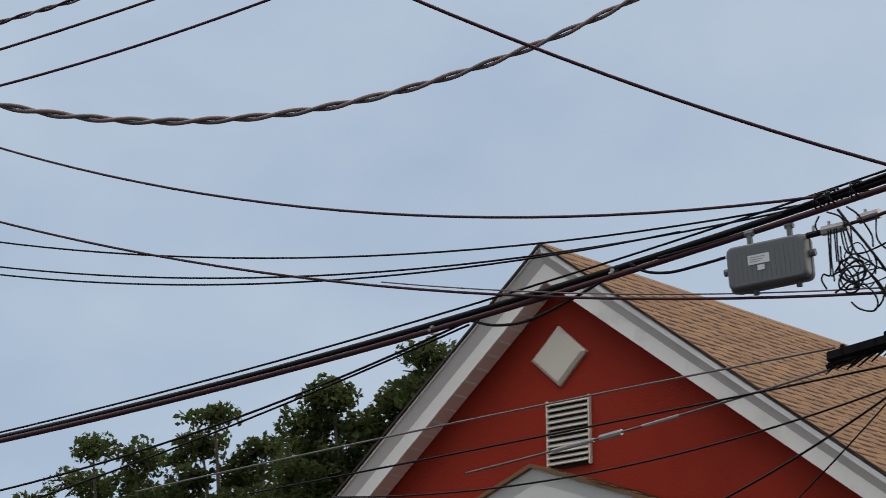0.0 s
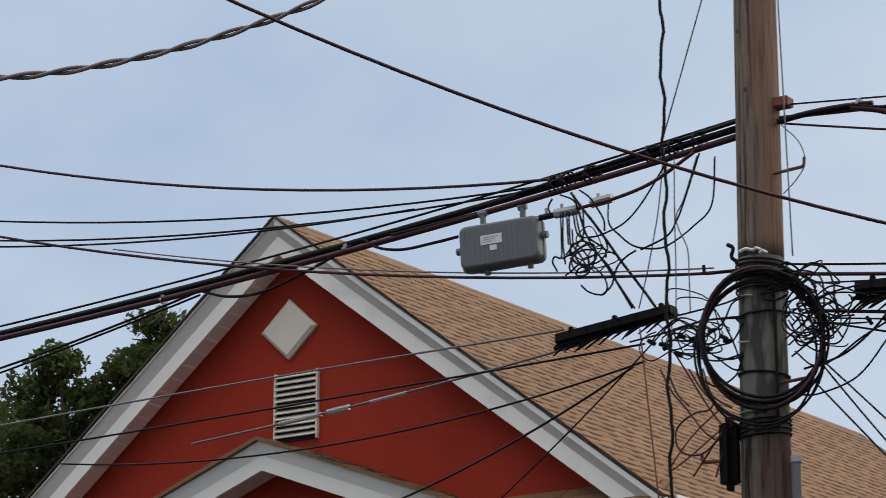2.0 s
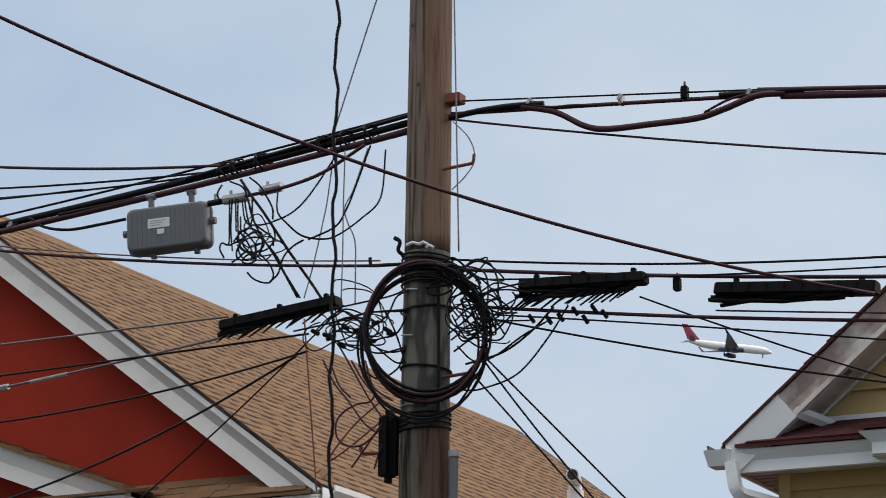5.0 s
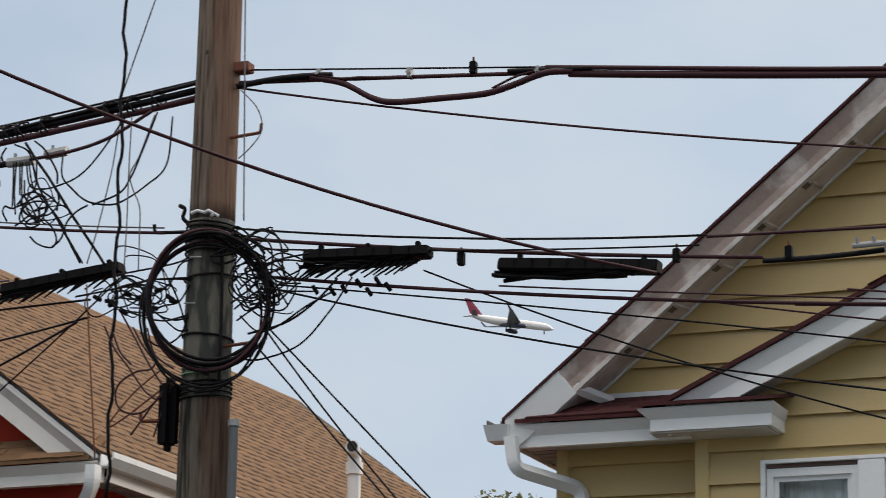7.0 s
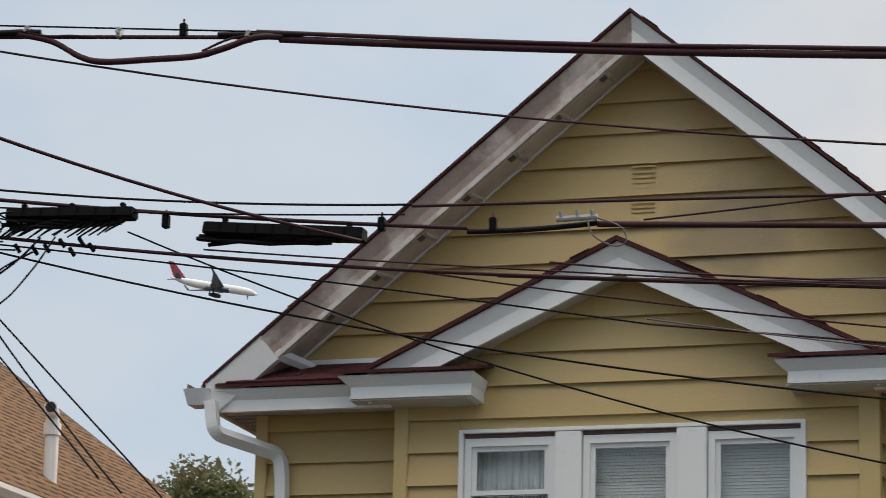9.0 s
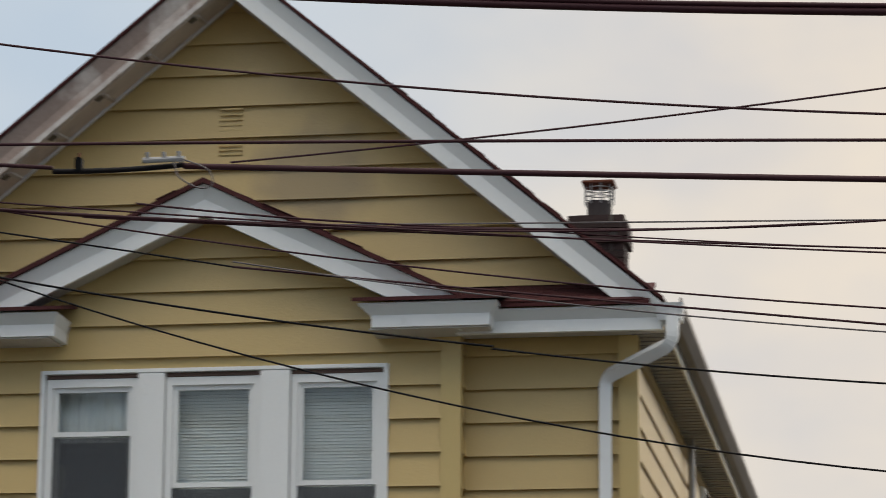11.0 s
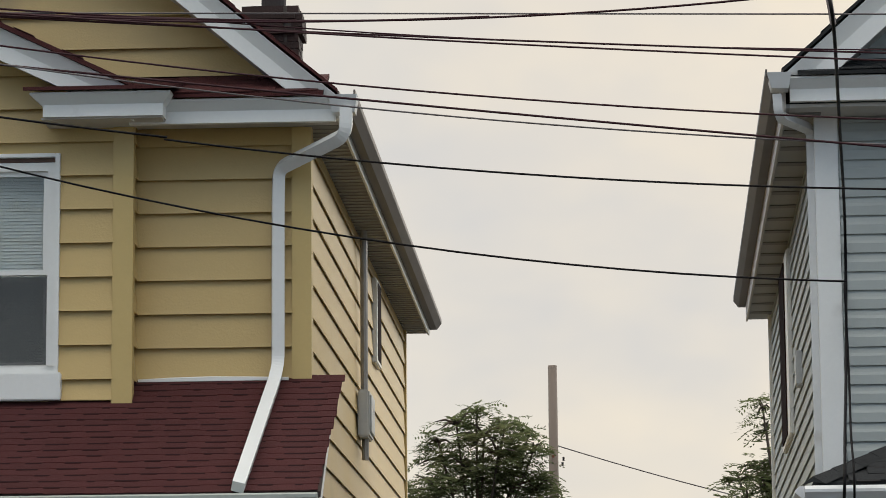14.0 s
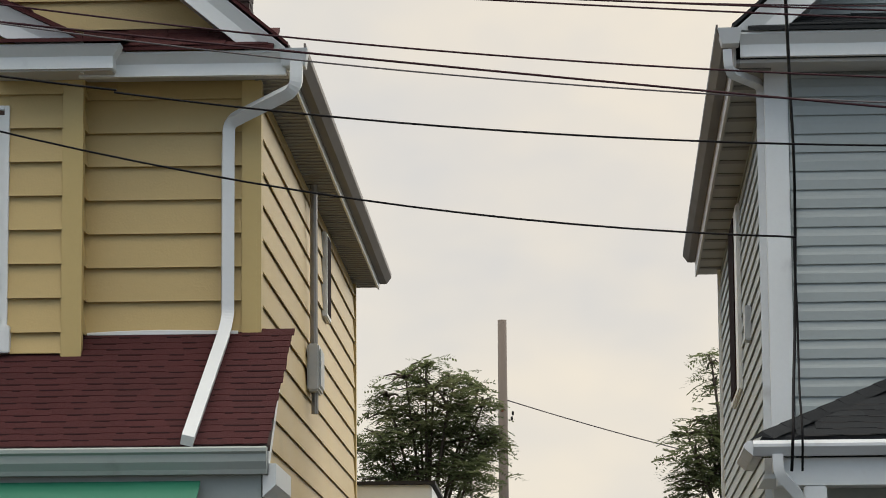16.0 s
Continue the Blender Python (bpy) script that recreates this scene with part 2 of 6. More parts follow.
ROOM_SHADE = material("room_shade_tone", (0.05, 0.055, 0.06), 0.8, vary=0.3, scale=2)
HEAD_BROWN = material("bare_brown_wood_strip", (0.10, 0.06, 0.045), 0.8, vary=0.2, scale=4, grain_amt=0.1)
BLIND = material("white_blind_slats", (0.80, 0.79, 0.75), 0.6, vary=0.05)
CURTAIN = material("sheer_curtain", (0.78, 0.78, 0.75), 0.8, vary=0.22, scale=5, stretch=(1, 1, 0.35), grain_amt=0.05)
MAROON_FRAME = material("maroon_window_frame", (0.016, 0.008, 0.008), 0.9, spec=0.05)
FAR_POLE = material("pale_pole_wood", (0.165, 0.130, 0.105), 0.85, vary=0.15, scale=2, stretch=(5, 5, 0.4))
AWNING = material("green_awning_metal", (0.022, 0.155, 0.09), 0.45, vary=0.1)
BARK = material("bark", (0.08, 0.06, 0.045), 0.95, vary=0.3, scale=4, grain=30, grain_amt=0.2, bump=0.8, bump_scale=25)
METAL_BOX = material("grey_meter_box", (0.52, 0.53, 0.53), 0.45, 0.2, vary=0.08)
CONDUIT = material("grey_conduit_metal", (0.32, 0.31, 0.30), 0.45, 0.3, vary=0.1)
GRASSY = material("ground_asphalt_and_dust", (0.07, 0.068, 0.062), 0.95, vary=0.25, scale=0.15, grain=20, grain_amt=0.2, bump=0.5, bump_scale=30)
PLANE_WHITE = material("aircraft_white_paint", (0.82, 0.78, 0.74), 0.35, vary=0.03, scale=0.1, grain_amt=0.01)
PLANE_NAVY = material("aircraft_navy_paint", (0.03, 0.035, 0.06), 0.35, vary=0.03, scale=0.1, grain_amt=0.01)
PLANE_RED = material("aircraft_red_paint", (0.26, 0.03, 0.05), 0.35, vary=0.05, scale=0.1, grain_amt=0.01)
PLANE_GREY = material("aircraft_grey_metal", (0.13, 0.14, 0.17), 0.4, 0.2, vary=0.05, scale=0.1)


def leaf_material(name, base, other):
    m = material(name, base, 0.85, spec=0.2, vary=0.35, scale=0.5, grain=3, grain_amt=0.2, piece="island", piece_amt=0.35, dirt=other, dirt_at=(0.56, 0.78), dirt_scale=0.35)
    n, l = m.node_tree.nodes, m.node_tree.links
    b, out = n["Principled BSDF"], n["Material Output"]
    thin, mix = n.new("ShaderNodeBsdfTranslucent"), n.new("ShaderNodeMixShader")
    l.new(b.inputs["Base Color"].links[0].from_socket, thin.inputs["Color"])
    mix.inputs[0].default_value = 0.48
    l.new(b.outputs[0], mix.inputs[1])
    l.new(thin.outputs[0], mix.inputs[2])
    l.new(mix.outputs[0], out.inputs["Surface"])
    return m


LEAF_OAK = leaf_material("oak_leaf", (0.058, 0.078, 0.024), (0.13, 0.07, 0.034))
LEAF_ASH = leaf_material("ash_leaf", (0.125, 0.145, 0.068), (0.25, 0.165, 0.095))


def glass_material():
    m = bpy.data.materials.new("window_glass")
    m.use_nodes = True
    b = m.node_tree.nodes["Principled BSDF"]
    b.inputs["Base Color"].default_value = (0.85, 0.9, 0.9, 1)
    b.inputs["Roughness"].default_value, b.inputs["Transmission Weight"].default_value, b.inputs["IOR"].default_value = 0.03, 1.0, 1.5
    return m


GLASS = glass_material()


def screen_material():
    """A dark insect screen: half woven wire, half open."""
    m = bpy.data.materials.new("insect_screen_mesh")
    m.use_nodes = True
    n, l = m.node_tree.nodes, m.node_tree.links
    b = n["Principled BSDF"]
    b.inputs["Base Color"].default_value, b.inputs["Roughness"].default_value = (0.05, 0.055, 0.06, 1), 0.6
    t, mix = n.new("ShaderNodeBsdfTransparent"), n.new("ShaderNodeMixShader")
    mix.inputs[0].default_value = 0.55
    l.new(t.outputs[0], mix.inputs[1])
    l.new(b.outputs[0], mix.inputs[2])
    l.new(mix.outputs[0], n["Material Output"].inputs["Surface"])
    return m


SCREEN = screen_material()


def pole_wood():
    """Weathered pole: long grain and checks; the dark green-black length lower down has its own material."""
    m = material("utility_pole_wood", (0.165, 0.125, 0.096), 0.85, vary=0.30, scale=1.4, grain=22, grain_amt=0.45, bump=1.0, bump_scale=24, stretch=(5.5, 5.5, 0.25), dirt=(0.045, 0.032, 0.025), dirt_at=(0.47, 0.66), dirt_scale=7, spec=0.15)
    return m




def redder_side(m, colour, edge):
    """A redder tone on one side of the pole, with a ragged border."""
    n, l = m.node_tree.nodes, m.node_tree.links
    co, sp, nz, ad, rg, mix = (n.new("ShaderNode" + k) for k in ("TexCoord", "SeparateXYZ", "TexNoise", "Math", "MapRange", "Mix"))
    mp = n.new("ShaderNodeMapping")
    mp.inputs["Scale"].default_value = (9, 9, 0.8)
    l.new(co.outputs["Object"], sp.inputs[0])
    l.new(co.outputs["Object"], mp.inputs["Vector"])
    l.new(mp.outputs[0], nz.inputs["Vector"])
    nz.inputs["Scale"].default_value = 1.5
    ad.operation = "MULTIPLY_ADD"
    ad.inputs[1].default_value = 0.22
    l.new(nz.outputs[0], ad.inputs[0])
    l.new(sp.outputs[0], ad.inputs[2])
    rg.inputs["From Min"].default_value, rg.inputs["From Max"].default_value, rg.inputs["To Max"].default_value = edge, edge + 0.07, 0.5
    l.new(ad.outputs[0], rg.inputs["Value"])
    b = n["Principled BSDF"]
    mix.data_type = "RGBA"
    l.new(rg.outputs[0], mix.inputs[0])
    l.new(b.inputs["Base Color"].links[0].from_socket, mix.inputs[6])
    mix.inputs[7].default_value = (*colour, 1)
    l.new(mix.outputs[2], b.inputs["Base Color"])
    return m


POLE = redder_side(pole_wood(), (0.19, 0.095, 0.055), 0.13)
POLE_LOW = material("stained_pole_wood", (0.105, 0.088, 0.068), 0.85, vary=0.35, scale=1.4, grain=18, grain_amt=0.4, bump=1.0, bump_scale=20, stretch=(5, 5, 0.3), dirt=(0.016, 0.016, 0.013), dirt_at=(0.44, 0.62), dirt_scale=7, spec=0.12)
redder_side(POLE_LOW, (0.085, 0.034, 0.02), 0.15)
POLE_DARK = material("dark_pole_wood", (0.030, 0.032, 0.026), 0.85, vary=0.4, scale=1.3, grain=5, grain_amt=0.4, bump=1.0, bump_scale=10, stretch=(7, 7, 1.3), dirt=(0.12, 0.112, 0.088), dirt_at=(0.47, 0.58), dirt_scale=2.0)


# ---- shapes ----
def part(name, bm, mat, parent=None, label="", smooth=False):
    me = bpy.data.meshes.new(name)
    bmesh.ops.recalc_face_normals(bm, faces=bm.faces)
    bm.to_mesh(me)
    bm.free()
    me.materials.append(mat)
    if smooth:
        me.polygons.foreach_set("use_smooth", [True] * len(me.polygons))
    ob = new(name, me)
    ob.parent = parent
    if label:
        ob["label"] = label
    return ob


def empty(name, m, label, category, group="", kind=""):
    ob = new(name)
    ob.matrix_world = m
    ob.empty_display_size = 0.3
    return tagged(ob, label, category, group, kind)


def box(bm, x0, x1, y0, y1, z0, z1, bevel=0.0):
    vs = [bm.verts.new((x, y, z)) for x in (x0, x1) for y in (y0, y1) for z in (z0, z1)]
    fs = [bm.faces.new([vs[i] for i in q]) for q in ((0, 1, 3, 2), (4, 6, 7, 5), (0, 4, 5, 1), (2, 3, 7, 6), (0, 2, 6, 4), (1, 5, 7, 3))]
    if bevel:
        bmesh.ops.bevel(bm, geom=list({e for f in fs for e in f.edges}), offset=bevel, segments=2, affect="EDGES")
    return bm


def boxed(*a, **k):
    return box(bmesh.new(), *a, **k)


def solid(bm, rings, close=True):
    """Skin rings of equal length into a closed tube with end caps."""
    vr = [[bm.verts.new(p) for p in r] for r in rings]
    n = len(vr[0])
    for a, b in zip(vr, vr[1:]):
        for i in range(n):
            bm.faces.new((a[i], a[(i + 1) % n], b[(i + 1) % n], b[i]))
    if close:
        bm.faces.new(vr[0][::-1])
        bm.faces.new(vr[-1])
    return bm


def sweep(poly, a, b, axis="x", bm=None):
    """Sweep a profile from a to b; its points are (y, z) for axis x and (x, z) for axis y, added to a and b."""
    bm = bm or bmesh.new()
    at = (lambda o: [(o[0], o[1] + u, o[2] + w) for u, w in poly]) if axis == "x" else (lambda o: [(o[0] + u, o[1], o[2] + w) for u, w in poly])
    return solid(bm, [at(a), at(b)])


def prism(points, y0, y1, bm=None):
    """An upright plate: outline (x, z) between y0 and y1."""
    bm = bm or bmesh.new()
    return solid(bm, [[(x, y0, z) for x, z in points], [(x, y1, z) for x, z in points]])


def tube(pts, r, n=6, bm=None, r_end=None, flat=None):
    """A round rod along a line of points; flat=(w, d) gives a rectangular one."""
    bm = bm or bmesh.new()
    pts = [Vector(p) for p in pts]
    rings = []
    ref = Vector((0, 0, 1))
    d0 = (pts[1] - pts[0]).normalized()
    if abs(d0.z) > 0.9:
        ref = Vector((0, 1, 0))
    side = None
    for i, p in enumerate(pts):
        d = (pts[min(i + 1, len(pts) - 1)] - pts[max(i - 1, 0)]).normalized()
        if side is None:
            side = d.cross(ref).normalized()
        else:
            side = (side - d * side.dot(d)).normalized()
        up = side.cross(d)
        rr = r if r_end is None else r + (r_end - r) * i / (len(pts) - 1)
        if flat:
            w, h = flat
            ring = [p + side * (sx * w / 2) + up * (sy * h / 2) for sx, sy in ((-1, -1), (1, -1), (1, 1), (-1, 1))]
        else:
            ring = [p + (side * math.cos(2 * math.pi * k / n) + up * math.sin(2 * math.pi * k / n)) * rr for k in range(n)]
        rings.append(ring)
    return solid(bm, rings)


def rounded(pts, r=0.1, steps=5):
    """A line of points with its inner corners rounded."""
    pts = [Vector(p) for p in pts]
    out = [pts[0]]
    for a, b, c in zip(pts, pts[1:], pts[2:]):
        k = min(r, (b - a).length / 2.1, (c - b).length / 2.1)
        p, q = b + (a - b).normalized() * k, b + (c - b).normalized() * k
        for i in range(steps + 1):
            t = i / steps
            out.append(p * (1 - t) ** 2 + b * 2 * t * (1 - t) + q * t ** 2)
    return out + [pts[-1]]


def spline(pts, steps=8):
    """A smooth line through points."""
    p = [Vector(q) for q in pts]
    p = [2 * p[0] - p[1]] + p + [2 * p[-1] - p[-2]]
    out = []
    for i in range(1, len(p) - 2):
        for k in range(steps):
            t = k / steps
            out.append(0.5 * ((2 * p[i]) + (p[i + 1] - p[i - 1]) * t + (2 * p[i - 1] - 5 * p[i] + 4 * p[i + 1] - p[i + 2]) * t * t + (3 * p[i] - p[i - 1] - 3 * p[i + 1] + p[i + 2]) * t ** 3))
    return out + [p[-2]]


def span(a, b, sag, s0=0.0, s1=1.0, n=28):
    """Points of a hanging line from a to b; s0 and s1 carry it on past its ends."""
    a, b = Vector(a), Vector(b)
    out = []
    for i in range(n + 1):
        s = s0 + (s1 - s0) * i / n
        p = a.lerp(b, s) if 0 <= s <= 1 else a + (b - a) * s
        p.z -= sag * 4 * s * (1 - s)
        out.append(p)
    return out


# ---- ground ----
gb = bmesh.new()
bmesh.ops.create_grid(gb, x_segments=8, y_segments=8, size=3000)
tagged(part("ground", gb, GRASSY), "dusty dark asphalt ground below the houses", "ground", kind="structure")
# ---- houses ----
PITCH, DATUM = 0.2425, 5.985


def board(bm, face, s0b, s1b, s0t, s1t, z0, z1, off, lip=0.04, dutch=False):
    """One lap of siding: thin at the top, proud at its lower edge. face: 'front' (off is y) or 'right'/'left' (off is x)."""
    up = min(0.03, (z1 - z0) * 0.4)
    prof = ((0.0, z0 + up, True), (lip - 0.009, z0 + up, True), (lip - 0.009, z0, True), (lip, z0, True), (lip * 0.94, z0 + 0.012, True), (0.004, z1, False), (0.0, z1, False))

    if dutch:
        h = z1 - z0
        prof = prof[:4] + ((lip, z0 + h * 0.5, True), (lip * 0.62, z0 + h * 0.66, False)) + prof[5:]

    def place(s, o, z):
        if face == "front":
            return (s, off - o, z)
        return (off + o, s, z) if face == "right" else (off - o, s, z)

    ra = [place(s0b if low else s0t, o, z) for o, z, low in prof]
    rb = [place(s1b if low else s1t, o, z) for o, z, low in prof]
    return solid(bm, [ra, rb])


def clad(parent, mat, face, z_from, z_to, off, extent, pitch=PITCH, datum=DATUM, lip=0.04, holes=(), dutch=False):
    """Cover a wall with boards. extent(z) gives the wall's two ends at that height; holes: (s0, s1, z0, z1)."""
    k = math.floor((z_from - datum) / pitch)
    while datum + k * pitch < z_to - 0.01:
        z0, z1 = max(datum + k * pitch, z_from), min(datum + (k + 1) * pitch, z_to)
        k += 1
        if z1 - z0 < 0.01:
            continue
        (a0, b0), (a1, b1) = extent(z0), extent(z1)
        runs = [(a0, b0, a1, b1)]
        for h0, h1, hz0, hz1 in holes:
            if z1 > hz0 + 0.02 and z0 < hz1 - 0.02:
                runs = [q for r in runs for q in ((r[0], min(r[1], h0), r[2], min(r[3], h0)), (max(r[0], h1), r[1], max(r[2], h1), r[3]))]
        for r in runs:
            if r[1] - r[0] > 0.02:
                part("siding_board", board(bmesh.new(), face, *r[:2], *r[2:], z0, z1, off, lip, dutch), mat, parent)


def tab_mesh(name, w, e, t=0.009):
    """A roof shingle: a thin tab, thicker at its lower edge, slightly ragged."""
    bm = bmesh.new()
    solid(bm, [[(-w / 2, 0, 0), (-w / 2, 0, t), (-w / 2, e * 1.25, t * 0.35), (-w / 2, e * 1.25, 0)],
               [(w / 2, 0.004, 0), (w / 2, 0.004, t), (w / 2, e * 1.25, t * 0.35), (w / 2, e * 1.25, 0)]])
    me = bpy.data.meshes.new(name)
    bmesh.ops.recalc_face_normals(bm, faces=bm.faces)
    bm.to_mesh(me)
    bm.free()
    return me


def laminated_mesh(name, w, e, off, share, band, thick=0.014):
    """A laminated shingle: one thick tab, with a dark granule strip below part of its edge as a painted shadow line."""
    bm = bmesh.new()
    solid(bm, [[(x, 0.0, 0.0), (x, 0.0, thick), (x, e * 1.2, thick * 0.3), (x, e * 1.2, 0)] for x in (-w / 2, w / 2)])
    k = len(bm.faces)
    x0, x1 = off * w - share * w / 2, off * w + share * w / 2
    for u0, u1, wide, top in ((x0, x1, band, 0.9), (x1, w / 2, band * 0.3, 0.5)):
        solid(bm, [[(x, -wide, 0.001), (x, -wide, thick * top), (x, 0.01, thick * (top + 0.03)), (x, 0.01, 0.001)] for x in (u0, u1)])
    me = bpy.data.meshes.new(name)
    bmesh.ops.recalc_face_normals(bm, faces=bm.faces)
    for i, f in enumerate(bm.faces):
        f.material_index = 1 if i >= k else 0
    bm.to_mesh(me)
    bm.free()
    return me


def shingle_roof(parent, m, rows, w, e, mat, keep, first=300, rest_mat=None, seed=1, near=None, edge=False, thick=0.55, laminated=0.0, band=0.014, band_mat=None):
    """Courses of tabs on a slope. m: slope frame (x along the eave, y up the slope, z out); keep(x, y): where the roof is;
    near(x, y): which tabs are objects of their own when there are too many."""
    rng = random.Random(seed)
    meshes = [tab_mesh("shingle", w * k - 0.003, e, th * thick) for k, th in ((1.0, 0.020), (0.995, 0.034), (0.985, 0.026))]
    if laminated:
        meshes = [laminated_mesh("shingle", w, e, o, s, band, thick=laminated) for o, s in ((-0.2, 0.42), (-0.05, 0.55), (0.12, 0.38), (-0.1, 0.62), (0.0, 0.2))]
    for me in meshes:
        me.materials.append(mat)
        if band_mat:
            me.materials.append(band_mat)
    spots = []
    x_lo, x_hi, length = rows
    for r in range(int(length / e)):
        x = x_lo - w * rng.random()
        while x < x_hi:
            if keep(x + w / 2, r * e + e / 2):
                spots.append((x + w / 2, r * e))
            x += w
        if edge == "hi":
            spots.append((x_hi - w * rng.uniform(0.46, 0.54), r * e))
        if callable(edge):
            spots.append((edge(r * e) - w * rng.uniform(0.48, 0.53), r * e))
        if edge == "lo":
            spots.append((x_lo + w * rng.uniform(0.46, 0.54), r * e))
    singles = [s for s in spots if near is None or near(*s)][:first]
    chosen = set(singles)
    verts, faces, slots = [], [], []
    for x, y in spots:
        lift = rng.random() * (0.0006 if laminated else 0.004)
        tm = m @ Matrix.Translation((x, y + (rng.uniform(-0.0015, 0.0015) if laminated else rng.uniform(-0.003, 0.003)) + (0.006 * math.sin(x * 2.3 + y * 5.0) + 0.003 * math.sin(x * 7.1 + y * 31) if laminated else 0.0), 0.003 + lift)) @ Euler((rng.uniform(-0.01, 0.02) * (0.2 if laminated else 1.0), 0, rng.uniform(-0.012, 0.012) * (0.4 if laminated else 1.0))).to_matrix().to_4x4()
        me = rng.choice(meshes)
        if (x, y) in chosen:
            ob = new("shingle", me)
            ob.parent = parent
            ob.matrix_local = tm
        else:
            k = len(verts)
            verts += [tuple(tm @ v.co) for v in me.vertices]
            faces += [tuple(k + i for i in p.vertices) for p in me.polygons]
            slots += [p.material_index for p in me.polygons]
    if verts:
        me = bpy.data.meshes.new("shingles_beyond")
        me.from_pydata(verts, [], faces)
        me.materials.append(rest_mat or mat)
        if band_mat:
            me.materials.append(band_mat)
            me.polygons.foreach_set("material_index", slots)
        ob = new("shingles_beyond", me)
        ob.parent = parent
        ob["kind"] = "stuff"


def slope_frame(origin, along, up):
    x, y = Vector(along).normalized(), Vector(up).normalized()
    z = x.cross(y)
    return Matrix(((x.x, y.x, z.x, origin[0]), (x.y, y.y, z.y, origin[1]), (x.z, y.z, z.z, origin[2]), (0, 0, 0, 1)))




def raked(poly, a, b, z_cut):
    """A sloping trim whose foot is cut level at z_cut."""
    s = (b[2] - a[2]) / (b[0] - a[0])
    rings = []
    for o in (a, b):
        rings.append([(o[0] if o[2] + w >= z_cut else o[0] + (z_cut - o[2] - w) / s, o[1] + u, max(o[2] + w, z_cut)) for u, w in poly])
    return solid(bmesh.new(), rings)


def rake(house, x0, z0, x1, z1, y, height, mat, name="rake_board", soffit=None, depth=0.45, cut=-9.0, cove=None):
    """A sloping gable trim from (x0, z0) to (x1, z1): a crown that leans back, and a flat board below it."""
    h = height / 2
    if cove:
        lip = 0.055 if x0 >= -0.01 else 0.014
        r = part(name, raked([(-0.012, 0.0), (-0.012, -lip), (0.004, -lip), (0.10, -lip), (0.10, 0.0)], (x0, y, z0), (x1, y, z1), cut), mat, house)
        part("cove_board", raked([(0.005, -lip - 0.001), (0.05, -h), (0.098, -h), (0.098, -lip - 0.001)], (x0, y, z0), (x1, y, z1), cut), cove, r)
    else:
        r = part(name, raked([(0.0, 0.0), (0.0, -0.012), (0.05, -h), (0.10, -h), (0.10, 0.0)], (x0, y, z0), (x1, y, z1), cut), mat, house)
    part("frieze_board", raked([(0.042, -h + 0.004), (0.042, -height), (0.075, -height), (0.075, -h + 0.004)], (x0, y, z0), (x1, y, z1), cut), mat, r)
    if soffit:
        part("soffit", raked([(0.075, -height + 0.05), (0.075, -height + 0.03), (depth, -height + 0.03), (depth, -height + 0.05)], (x0, y, z0), (x1, y, z1), cut), soffit, r)
    return r


def cornice(house, x0, x1, y, z_top, height, mat, name="cornice", depth=0.3, splay=(0.0, 0.0)):
    """A level eave trim along x: leaning crown over an upright board, with splayed ends."""
    h = height * 0.5
    bm = bmesh.new()
    l, r = splay
    ring = lambda e, s: [(e, y, z_top), (e, y, z_top - 0.014), (e + s, y + 0.065, z_top - h), (e + s, y + depth, z_top - h), (e, y + depth, z_top)]
    solid(bm, [ring(x0, l), ring(x1, -r)])
    c = part(name, bm, mat, house)
    part("lower_board", boxed(x0 + l, x1 - r, y + 0.058, y + depth - 0.01, z_top - height, z_top - h + 0.003), mat, c)
    return c


